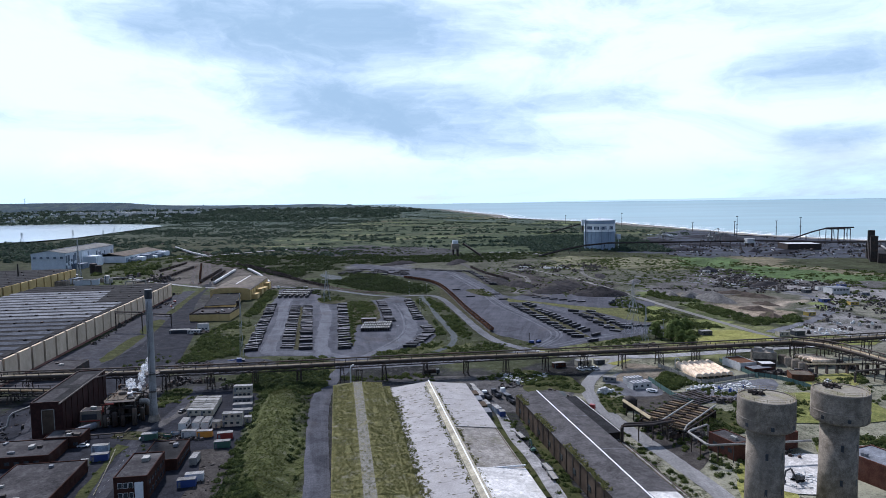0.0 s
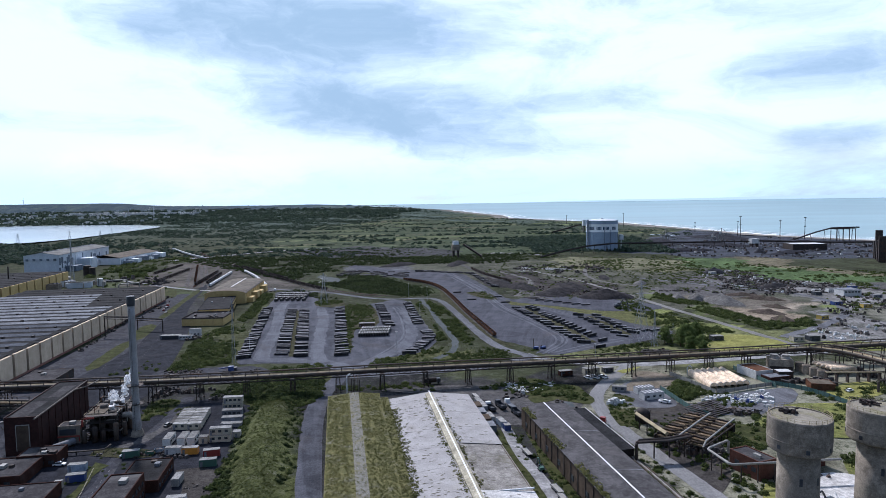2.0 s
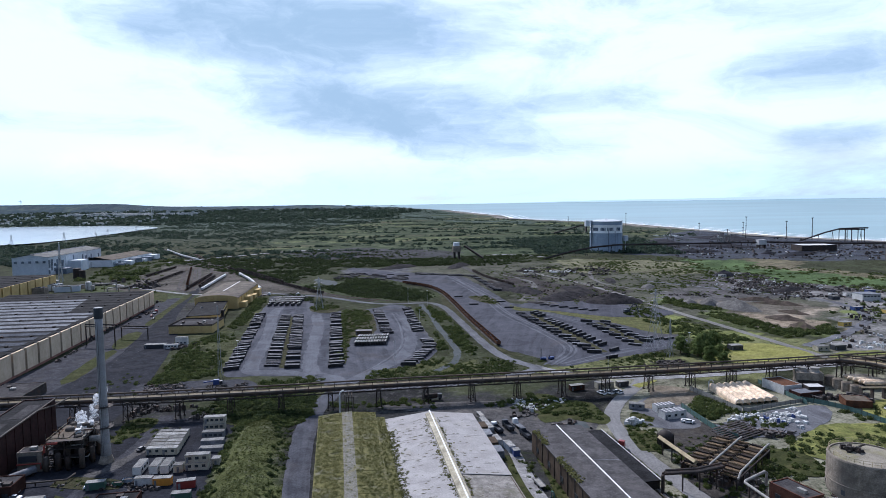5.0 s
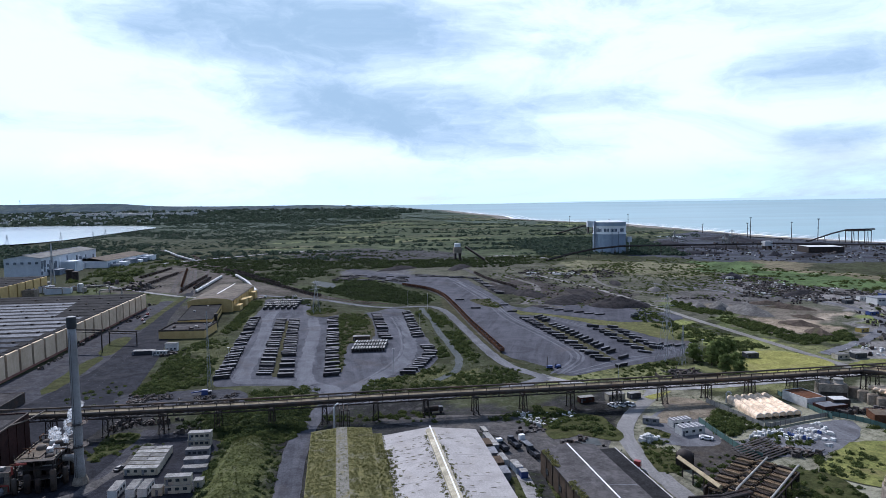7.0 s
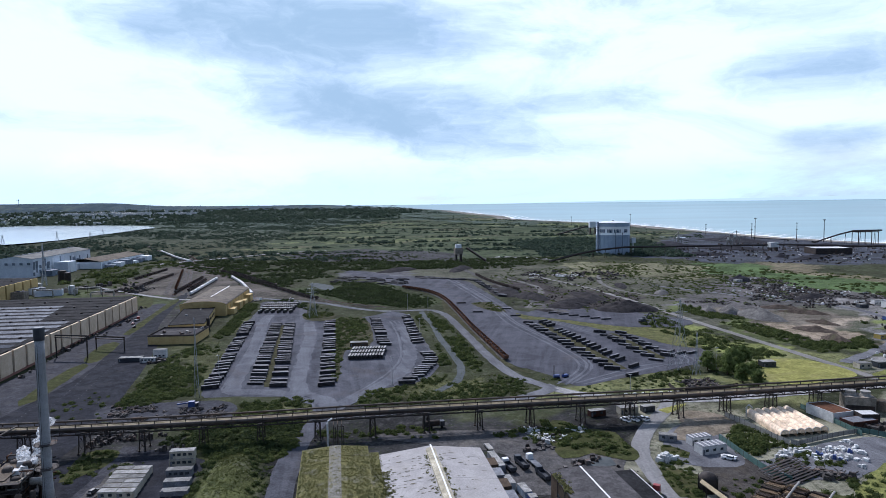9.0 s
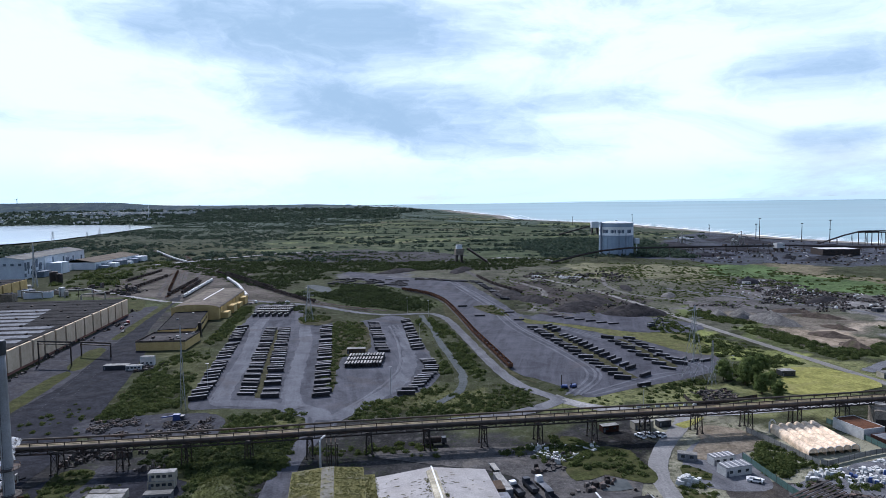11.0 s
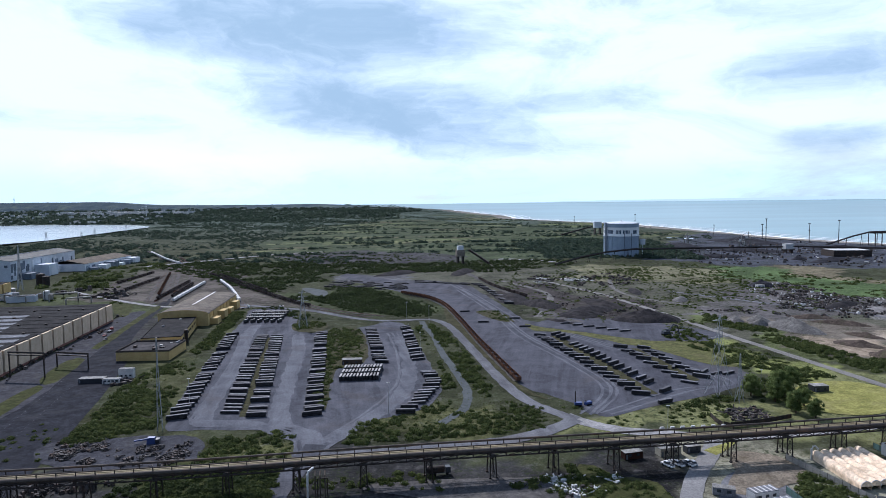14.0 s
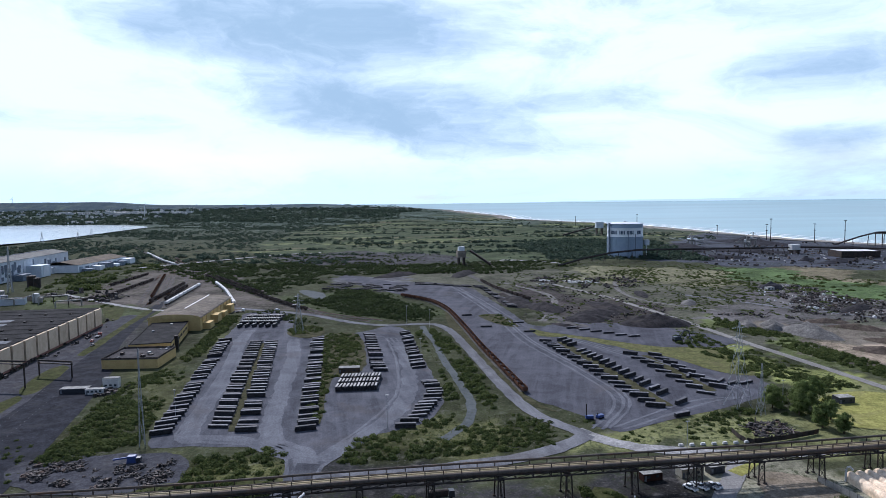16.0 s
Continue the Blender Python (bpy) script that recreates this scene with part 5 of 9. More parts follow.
def water_tower(x, y, seed):
    t = thing("water_tower", x, y, 0, 0, "weathered concrete water tower with a wide tank", "water tower", "pair of water towers")
    part("shaft", Mesh().lathe([(5.6, 0), (5.4, 12), (5.35, 28.9)], 48), CONCRETE, t, smooth=True)
    part("tank", Mesh().lathe([(5.4, 28.4), (7.6, 28.7), (8.0, 29.1), (8.1, 29.7), (8.1, 37.7), (7.95, 38.0), (7.6, 38.0), (7.6, 37.7)], 56), CONCRETE, t, smooth=False)
    part("tank_roof", Mesh().lathe([(7.65, 37.72), (6, 37.95), (0.6, 38.15)], 48), CONCRETE_TOP, t, "lichen-covered tank roof")
    part("rim_band", Mesh().lathe([(8.1, 31.9), (8.2, 31.95), (8.2, 32.2), (8.1, 32.25)], 56), CONCRETE, t)
    for k in range(28):
        a, b_ = k * 0.2244, (k + 1) * 0.2244
        p, q = (7.75 * math.cos(a), 7.75 * math.sin(a)), (7.75 * math.cos(b_), 7.75 * math.sin(b_))
        m = Mesh().rod((*p, 37.95), (*p, 39.1), 0.05, 4)
        for z in (38.55, 39.1):
            m.rod((*p, z), (*q, z), 0.045, 4)
        part("railing", m, PIPE_PALE, t, "rusty yellow railing" if k == 0 else "")
    r = random.Random(seed)
    for i in range(16):
        part("roof_gear", Mesh().box(r.uniform(-3.2, 0.4), r.uniform(0.6, 4.6), 38.0, r.uniform(0.3, 1.3), r.uniform(0.3, 1.4), r.uniform(0.4, 1.3), r.uniform(0, 90), r.uniform(0.5, 1)), STEEL_DARK, t)
    for i in range(7):
        px_, py_ = r.uniform(-3, 1.5), r.uniform(1, 4.6)
        part("roof_pipe", Mesh().rod((px_, py_, 38.4), (px_ + r.uniform(-2, 2), py_ + r.uniform(-1, 1), 38.4 + r.uniform(0, 0.8)), 0.2, 7), STEEL_DARK, t)
    for k in range(7):
        a = -2.72 + k * 0.8976
        part("window", Mesh().box(8.1 * math.cos(a), 8.1 * math.sin(a), 29.9, 0.95, 0.16, 1.15, math.degrees(a) + 90), P_DARK, t)
    for a, z in ((-1.95, 20), (-1.0, 20), (-1.95, 9), (-1.0, 9), (0.6, 20)):
        part("window", Mesh().box(5.36 * math.cos(a), 5.36 * math.sin(a), z, 0.8, 0.16, 2.1, math.degrees(a) + 90), P_DARK, t)
    return t


water_tower(100.3, 190.0, 1)
water_tower(126.3, 195.5, 2)


# ---- pipe bridge ----
def line_frames(pts, step):
    """Even points along a line with their direction."""
    line = curve_points(pts, 2.0)
    s = np.concatenate([[0], np.cumsum([np.linalg.norm(b_ - a) for a, b_ in zip(line, line[1:])])])
    out = []
    for d in np.arange(0, s[-1], step):
        x, y = np.interp(d, s, [p[0] for p in line]), np.interp(d, s, [p[1] for p in line])
        x2, y2 = np.interp(d + 0.5, s, [p[0] for p in line]), np.interp(d + 0.5, s, [p[1] for p in line])
        out.append((x, y, math.degrees(math.atan2(y2 - y, x2 - x))))
    return out


def pipe_run(frames, side, z, r, n=8):
    pts = [Vector((x - side * math.sin(radians(a)), y + side * math.cos(radians(a)), z)) for x, y, a in frames]
    return Mesh().tube(pts, r, n)


def pipe_bridge(name, pts, label, trestle_step, deck=9.4, wide=2.6, red=()):
    t = thing(name, 0, 0, 0, 0, label, "pipe bridge")
    fr = line_frames(pts, 6.0)
    for s in (-wide, wide):
        part("girder", pipe_run(fr, s, deck, 0.38, 4), STEEL_DARK, t)
        part("girder", pipe_run(fr, s, deck - 1.4, 0.3, 4), STEEL_DARK, t)
    for s, z, r, mt in ((-wide + 0.2, deck + 0.95, 0.75, PIPE_DARK), (-0.9, deck + 0.95, 0.44, PIPE_PALE), (0.35, deck + 0.95, 0.46, PIPE_PALE), (1.55, deck + 1.0, 0.44, PIPE_RUSTY), (wide - 0.1, deck + 2.6, 0.42, PIPE_DARK), (-wide, deck + 2.9, 0.14, PIPE_DARK)):
        part("pipe", pipe_run(fr, s, z, r), mt, t, smooth=True)
    hoop = Mesh()
    for s in (-wide, wide):
        hoop.box(0, s, deck - 1.4, 0.28, 0.28, 4.4)
    hoop.box(0, 0, deck + 0.3, 0.3, 2 * wide, 0.3).box(0, 0, deck - 1.5, 0.3, 2 * wide, 0.3)
    hd = hoop.data("cross_frame")
    dg = [Mesh().rod((0, k * wide, deck - 1.4), (6, k * wide, deck), 0.12, 4).data("diagonal") for k in (-1, 1)]
    for x, y, a in fr:
        part("cross_frame", hd, STEEL_DARK, t, m=pose(x, y, 0, 0, 0, a))
        for d in dg:
            part("diagonal", d, STEEL_DARK, t, m=pose(x, y, 0, 0, 0, a))
    legs = [Mesh().rod((a * 1.2, b_ * (wide + 0.3), 0), (a * 0.9, b_ * wide, deck - 1.4), 0.24, 6).box(a * 1.2, b_ * (wide + 0.3), 0, 0.9, 0.9, 0.5).data("leg") for a in (-1, 1) for b_ in (-1, 1)]
    rods_ = []
    for b_ in (-1, 1):
        for z0, z1 in ((0.6, 4.2), (4.2, deck - 1.6)):
            k0, k1 = 1.2 - 0.3 * z0 / deck, 1.2 - 0.3 * z1 / deck
            w0, w1 = wide + 0.3 * (1 - z0 / deck), wide + 0.3 * (1 - z1 / deck)
            rods_ += [((-k0, b_ * w0, z0), (k1, b_ * w1, z1)), ((k0, b_ * w0, z0), (-k1, b_ * w1, z1))]
    braces = [Mesh().rod(p, q, 0.1, 4).data("brace") for p, q in (rods_ if red else rods_[:2])]
    cap = Mesh().box(0, 0, deck - 1.75, 2.4, 2 * wide + 0.8, 0.3).data("trestle")
    for k, (x, y, a) in enumerate(line_frames(pts, trestle_step)):
        mt = RED_STEEL if k in red else STEEL_DARK
        tr = part("trestle", cap, STEEL_DARK, t, m=pose(x, y, 0, 0, 0, a))
        for lg in legs:
            part("leg", lg, mt, tr)
        for bd in braces:
            part("brace", bd, mt, tr)
    return t


pipe_bridge("pipe_bridge", [(-235, 325), (-146, 333), (-94, 339), (-68, 342.5), (-20, 350), (64, 360.3), (130, 368.8), (215, 381.5), (340, 402)], "long trestle bridge of dark and straw-coloured pipes", 23.0, red=(4, 14, 17))
pipe_bridge("pipe_rack", [(214, 379), (228, 368), (236, 343), (241, 310), (247, 260)], "branch of the pipe bridge with pale pipes", 15.0, 10.2, 3.4)
pipe_bridge("pipe_gantry", [(-176, 312), (-200, 314), (-260, 318)], "dark pipe gantry behind the plant house", 18.0, 5.4, 2.4)

t = thing("riser_pipe", -46.5, 338, 0, 8, "white riser pipe beside the pipe bridge", "pipe")
part("pipe", Mesh().tube([(0, -5, 0), (0, -5, 10.4), (0.3, -4.4, 11.2), (1.2, -3, 11.4), (1.6, -1, 11.0)], 0.38, 9), CABIN_WHITE, t)
for a in (2.4, 4.0, 5.6):
    part("drop_pipe", Mesh().tube([(a, -4.2, 0), (a, -4.2, 9.6), (a, -2.4, 10.4)], 0.22, 7), PIPE_DARK, t)
part("frame", Mesh().box(3.2, -5.2, 0, 0.3, 0.3, 9).box(6.4, -5.2, 0, 0.3, 0.3, 9).box(4.8, -5.2, 8.8, 3.6, 0.3, 0.3), STEEL_DARK, t)

# ---- the gasholder ----
t = thing("gasholder", 309, 1216, 0, 0, "tall pale blue gasholder with a white lettered band", "gasholder")
part("shell", Mesh().lathe([(29, 0), (29, 35)], 48), GAS_BLUE, t)
part("band", Mesh().lathe([(29.05, 35), (29.05, 50)], 48), GAS_WHITE, t, "white painted band")
part("upper_shell", Mesh().lathe([(29, 50), (29, 56), (28.6, 56.4)], 48), GAS_BLUE, t)
part("crown", Mesh().lathe([(28.8, 56.4), (18, 58.6), (3, 59.4), (2.6, 60.8), (0.4, 61)], 48), WHITE, t)
cd = Mesh().box(0, 0, 0, 0.35, 0.7, 35).data("column")
for i in range(24):
    a = i * math.pi / 12
    part("column", cd, GAS_BLUE, t, m=pose(29.3 * math.cos(a), 29.3 * math.sin(a), 0, 0, 0, math.degrees(a)))
for z in (34.8, 50, 56.2):
    part("walkway", Mesh().lathe([(29.1, z), (30.3, z), (30.3, z + 0.3), (29.1, z + 0.3)], 48), GAS_BLUE, t)
rail = Mesh()
for i in range(48):
    a = i * math.pi / 24
    rail.rod((29.8 * math.cos(a), 29.8 * math.sin(a), 56.4), (29.8 * math.cos(a), 29.8 * math.sin(a), 58.2), 0.12, 4)
part("railing", rail, WHITE, t)
for a0, count in ((-122, 10), (-64, 4), (-176, 10)):
    for i in range(count):
        if count == 10 and i == 4:
            continue
        a = radians(a0 + i * 4.6)
        part("letter_bar", Mesh().box(29.25 * math.cos(a), 29.25 * math.sin(a), 39.4, 1.6, 0.3, 5.8, math.degrees(a) + 90), INK, t)
part("lift_shaft", Mesh().box(-29.5, -12, 0, 2.6, 2.6, 58), MILL_GREY, t)
for a in (-96, -72):
    part("riser", Mesh().rod((29.6 * math.cos(radians(a)), 29.6 * math.sin(radians(a)), 0), (29.6 * math.cos(radians(a)), 29.6 * math.sin(radians(a)), 40), 0.4, 6), MILL_GREY, t)
part("valve_house", Mesh().box(34, -8, 20, 7, 8, 9).rod((34, -8, 0), (34, -8, 20), 0.8), WHITE, t)


# ---- loose things: slabs, wagons, vehicles, cabins ----
def slab_pile(count, length, label, material, wide=1.5):
    t = thing("slab_pile", 0, 0, 0, 0, label, "steel slabs", "slab piles in the yards")
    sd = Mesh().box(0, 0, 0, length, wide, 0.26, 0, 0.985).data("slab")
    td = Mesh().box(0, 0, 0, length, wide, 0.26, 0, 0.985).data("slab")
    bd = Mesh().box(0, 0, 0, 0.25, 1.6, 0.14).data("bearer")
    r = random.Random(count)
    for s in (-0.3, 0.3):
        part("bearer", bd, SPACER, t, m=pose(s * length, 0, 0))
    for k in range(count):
        # The top slab is painted as lit, the slabs below as shaded.
        part("slab", td if k == count - 1 else sd, (SLAB_PALE if wide < 1.4 else SLAB_TOP_LIT) if k == count - 1 else material, t, m=pose(r.uniform(-0.25, 0.25), r.uniform(-0.1, 0.1), 0.14 + 0.3 * k, 0, 0, r.uniform(-1.2, 1.2)))
    return t


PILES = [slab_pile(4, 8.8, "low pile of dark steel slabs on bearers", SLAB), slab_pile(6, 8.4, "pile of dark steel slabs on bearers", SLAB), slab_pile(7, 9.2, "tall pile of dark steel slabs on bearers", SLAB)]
PILES_PALE = [slab_pile(9, 6.4, "tall pile of slabs with a pale, lit top", SLAB, 1.05)]
rnd = random.Random(12)
first = set(PILES + PILES_PALE)


def put_pile(p, m):
    """The first pile of a kind is used itself, the others are copies."""
    if p in first:
        first.discard(p)
        p.matrix_basis = m
        return p
    return copy_thing(p, m)


def pile_row(a, b, n, rz0, rz1, skip=0.07, piles=None, jitter=0.5):
    for i in range(n):
        if rnd.random() < skip:
            continue
        s = i / max(1, n - 1)
        put_pile(rnd.choice(piles or PILES), pose(a[0] + (b[0] - a[0]) * s + rnd.uniform(-jitter, jitter), a[1] + (b[1] - a[1]) * s + rnd.uniform(-jitter, jitter), 0.16, 0, 0, rz0 + (rz1 - rz0) * s + rnd.uniform(-3, 3)))


pile_row((-123.5, 418), (-157, 600), 33, 22, 28)
pile_row((-101, 425), (-133.5, 596), 33, -5, 8)
pile_row((-88, 420), (-122, 595), 33, 2, 10)
pile_row((-61.5, 421), (-91, 602), 33, 14, 14)
pile_row((-56, 618), (-38.5, 515), 18, 0, -4)
pile_row((-29.5, 621), (-15.5, 521), 19, 38, 20)
pile_row((-11, 500), (-6, 470), 8, 12, 5)
pile_row((-6.5, 464), (-14, 436), 8, 5, 12, 0.0)
pile_row((-17, 429), (-18, 422), 2, 0, 0, 0.0)
for k in range(12):
    for z in range(3):
        put_pile(rnd.choice(PILES_PALE), pose(-57.5 + k * 1.85, 479 + z * 9.6 + k * 0.15, 0.16, 0, 0, 88 + rnd.uniform(-2, 2)))
for k in range(15):
    for z in range(3):
        put_pile(rnd.choice(PILES_PALE), pose(-164 + k * 2.0 - z * 1.0, 664 + z * 13, 0.16, 0, 0, 70 + rnd.uniform(-3, 3)))
for k in range(6):
    put_pile(PILES_PALE[0], pose(-162 + k * 5.5, 651 + rnd.uniform(-1, 1), 0.16, 0, 0, 74))
pile_row((70, 587), (99.5, 446), 19, -16, -14, 0.05)
pile_row((82.5, 590), (113, 451), 19, 38, 40, 0.1)
pile_row((118, 547), (131, 465), 9, -26, -32, 0.05)
pile_row((132, 544), (142, 475), 8, -34, -36, 0.12)
pile_row((107, 433), (107.5, 436), 1, 22, 22, 0)
for x, y, a in ((135, 497, 60), (148, 486, 48), (153, 482, 32), (160, 482, 28), (98, 631, 14), (106, 624, 14), (113, 617, 14), (121, 611, 14), (128, 604, 14), (136, 599, 14), (60, 655, 2), (64, 620, 4), (20, 690, 6), (33, 640, 0)):
    put_pile(PILES[0], pose(x, y, 0.16, 0, 0, a))
pile_row((46, 850), (64, 730), 14, -14, -14, 0.1)
far_slabs = Mesh()
g = random.Random(3)
for k in range(100):
    if k < 70:
        q = (-132 + g.uniform(0, 90), 880 + g.uniform(-26, 40))
        q = (q[0], q[1] - (q[0] + 132) * 0.35)
    else:
        q = (-30 + g.uniform(0, 75), 902 + g.uniform(-8, 8))
        q = (q[0], q[1] - (q[0] + 30) * 0.45)
    for z in range(g.randint(2, 5)):
        far_slabs.box(q[0], q[1], 0.12 + 0.3 * z, 9.5, 1.6, 0.26, g.uniform(-6, 6) - 8)
tagged(part("slab_stacks", far_slabs, SLAB, None), "many dark slab piles at the far end of the yard", "steel slabs", kind="stuff")


WAGON_BROWN = surface("sooty_wagon_side", (0.04, 0.033, 0.03), (0.085, 0.065, 0.055), 0.85, 1.5, 0.2, (0.12, 0.10, 0.09), 0.4, random_tint=0.4)


def wagon(name, length, high, body, label, covered):
    t = thing(name, 0, 0, 0, 0, label, "wagon", "trains of wagons")
    w2, h0 = 1.35, 1.0
    if covered:
        m = Mesh().add([(-length / 2, -w2, h0), (length / 2, -w2, h0), (length / 2, w2, h0), (-length / 2, w2, h0), (-length / 2, -w2, high), (length / 2, -w2, high), (length / 2, w2, high), (-length / 2, w2, high), (-length / 2, 0, high + 0.5), (length / 2, 0, high + 0.5)],
                       [(3, 2, 1, 0), (0, 1, 5, 4), (2, 3, 7, 6), (4, 5, 9, 8), (6, 7, 8, 9), (1, 2, 6, 9, 5), (3, 0, 4, 8, 7)])
        part("body", m, body, t)
    else:
        part("body", Mesh().box(0, 0, h0, length, 2 * w2, 0.25), body, t)
        for s in (-1, 1):
            part("side", Mesh().box(0, s * w2, h0 + 0.2, length, 0.14, high - h0), body, t)
            part("end", Mesh().box(s * (length / 2 - 0.1), 0, h0 + 0.2, 0.14, 2 * w2 - 0.2, high - h0), body, t)
        part("load", Mesh().add([(-length / 2 + 0.2, -1.2, h0 + 0.5), (length / 2 - 0.2, -1.2, h0 + 0.5), (length / 2 - 0.2, 1.2, h0 + 0.5), (-length / 2 + 0.2, 1.2, h0 + 0.5), (-length / 4, 0, high), (length / 4, 0, high)], [(0, 1, 5, 4), (1, 2, 5), (2, 3, 4, 5), (3, 0, 4)]), COAL, t)
    for s in (-0.33, 0.33):
        part("bogie", Mesh().box(s * length, 0, 0.2, 2.0, 1.7, 0.8), STEEL_DARK, t)
    return t


def train(kind, pts, pitch, z=0.45):
    for k, (x, y, a) in enumerate(line_frames(pts, pitch)):
        m = pose(x, y, z, 0, 0, a)
        if k == 0 and kind in fresh:
            fresh.discard(kind)
            kind.matrix_basis = m
        else:
            copy_thing(kind, m)


W_RUST = wagon("rusty_wagon", 7.2, 2.7, RUST, "rusty open wagon parked along the yard", False)
W_COAL = wagon("coal_wagon", 9.6, 2.7, WAGON_BROWN, "sooty black open wagon in the sidings", False)
W_PALE = wagon("covered_wagon", 13.4, 3.2, CABIN_WHITE, "pale covered wagon in the sidings", True)
fresh = {W_RUST, W_COAL, W_PALE}
TRACKS = {"rust": [(-40, 800), (-24, 782), (-9, 757), (4, 714), (15, 642), (24, 573), (31, 528), (40, 472)],
          "a": [(-353, 795), (-356, 825), (-369, 960), (-405, 1076), (-440, 1200)], "b": [(-288, 768), (-305, 814), (-340, 910), (-376, 1011), (-450, 1210)],
          "c": [(-284, 750), (-293, 786), (-313, 918), (-370, 1060), (-450, 1230)], "d": [(-262, 745), (-270, 770), (-288, 897), (-340, 1040), (-460, 1260)],
          "e": [(-60, 668), (-105, 700), (-140, 742), (-216, 850), (-316, 1000), (-470, 1280)], "f": [(-192, 744), (-204, 766), (-240, 850), (-271, 912), (-330, 1010), (-480, 1300)],
          "g": [(-423, 1158), (-480, 1240), (-570, 1387), (-760, 1700)], "h": [(-50, 672), (-95, 702), (-130, 740), (-206, 848), (-300, 990)]}
for k_, dx in (("i", -10), ("j", 9), ("k", 17)):
    TRACKS[k_] = [(x + dx * (0.4 + 0.6 * (1300 - y) / 560), y) for x, y in TRACKS["b"]]
TRACKS["l"] = [(-399, 905), (-402, 960), (-410, 1040), (-440, 1180)]
for key, pts in TRACKS.items():
    strip("track_bed", pts, 4.4, 0.24 + 0.01 * len(pts), DIRT, "dark ballast bed of a railway track", "track bed", 0.2)
    t = thing("railway_track", 0, 0, 0, 0, "pair of rusty rails on dark ballast", "railway track")
    fr_ = line_frames(pts, 5.0)
    for s in (-0.72, 0.72):
        part("rail", pipe_run(fr_, s, 0.42, 0.09, 4), RUST, t)
train(W_RUST, TRACKS["rust"], 9.0)
train(W_COAL, [(-356, 825), (-369, 960)], 13)
train(W_COAL, [(-399, 917), (-406, 1033)], 13)
train(W_RUST, [(-305, 814), (-376, 1011)], 12)
train(W_COAL, [(-293, 786), (-313, 918)], 13)
train(W_COAL, [(-284, 800), (-300, 895)], 13)
train(W_COAL, [(-128, 728), (-140, 742), (-216, 850), (-316, 1000)], 13)
train(W_COAL, [(-196, 832), (-300, 990)], 13)
train(W_PALE, [(-270, 770), (-288, 897)], 16)
train(W_PALE, [(-204, 766), (-240, 850), (-271, 912)], 16)
train(W_PALE, [(-423, 1158), (-480, 1240), (-570, 1387)], 16)
train(W_COAL, [(84, 775), (60, 850), (46, 925)], 13, 0.1)


def wheel_set(t, length, half, r):
    wd = Mesh().rod((0, -0.14, 0), (0, 0.14, 0), r, 14).data("wheel")
    for sx in (-1, 1):
        for sy in (-1, 1):
            part("wheel", wd, TYRE, t, m=pose(sx * length, sy * half, r))


def car(x, y, rz, colour, label, z=0.2):
    t = thing("car", x, y, z, rz, label, "car", "parked cars")
    prof = [(-2.15, 0.35), (-2.2, 0.8), (-1.9, 0.95), (-1.3, 1.0), (1.15, 0.98), (2.05, 0.82), (2.2, 0.55), (2.1, 0.35)]
    n_ = len(prof)
    m = Mesh().add([(a, s * 0.88, b_) for s in (-1, 1) for a, b_ in prof], [tuple(range(n_)), tuple(range(2 * n_ - 1, n_ - 1, -1))] + [(i, n_ + i, n_ + (i + 1) % n_, (i + 1) % n_) for i in range(n_)])
    part("body", m, colour, t)
    part("cabin", Mesh().box(-0.35, 0, 0.98, 2.7, 1.6, 0.5, 0, 0.72), GLASS, t)
    part("car_roof", Mesh().box(-0.35, 0, 1.485, 1.9, 1.15, 0.06), colour, t)
    for s in (-0.6, 0.6):
        part("headlight", Mesh().box(2.16, s, 0.62, 0.1, 0.36, 0.16), P_SILVER, t)
    wheel_set(t, 1.35, 0.8, 0.33)
    return t


def pickup(x, y, rz, colour, label, z=0.2):
    t = thing("pickup_truck", x, y, z, rz, label, "pickup", "parked cars")
    part("body", Mesh().box(0, 0, 0.45, 5.2, 1.85, 0.6), colour, t)
    part("cab", Mesh().box(0.5, 0, 1.05, 2.0, 1.7, 0.75, 0, 0.78), GLASS, t)
    part("cab_roof", Mesh().box(0.5, 0, 1.8, 1.5, 1.3, 0.06), colour, t)
    part("bed_liner", Mesh().box(-1.6, 0, 1.055, 1.7, 1.5, 0.05), P_DARK, t)
    wheel_set(t, 1.65, 0.82, 0.38)
    return t


def truck(x, y, rz, colour, label, bed="tipper", z=0.2):
    t = thing("truck", x, y, z, rz, label, "truck", "lorries")
    part("chassis", Mesh().box(0, 0, 0.7, 8.4, 1.0, 0.3), P_DARK, t)
    part("cab", Mesh().box(3.3, 0, 0.8, 1.9, 2.4, 2.1, 0, 0.93), colour, t)
    part("windscreen", Mesh().box(4.2, 0, 1.8, 0.1, 2.0, 0.8), GLASS, t)
    if bed == "tipper":
        part("bed", Mesh().box(-1.2, 0, 1.0, 6.2, 2.45, 0.2), P_DARK, t)
        for s in (-1, 1):
            part("bed_side", Mesh().box(-1.2, s * 1.2, 1.2, 6.2, 0.1, 1.0), P_DARK, t)
            part("bed_end", Mesh().box(-1.2 + s * 3.05, 0, 1.2, 0.1, 2.3, 1.0), P_DARK, t)
    elif bed == "tank":
        part("tank", Mesh().rod((-4.6, 0, 2.1), (2.0, 0, 2.1), 1.25, 16), STEEL_DARK, t)
    else:
        part("bed", Mesh().box(-1.2, 0, 1.0, 6.4, 2.45, 0.25), ROOF_GREY, t)
    wd = Mesh().rod((0, -0.16, 0), (0, 0.16, 0), 0.5, 14).data("wheel")
    for a in (3.0, -1.6, -3.0):
        for s in (-1.05, 1.05):
            part("wheel", wd, TYRE, t, m=pose(a, s, 0.5))
    return t


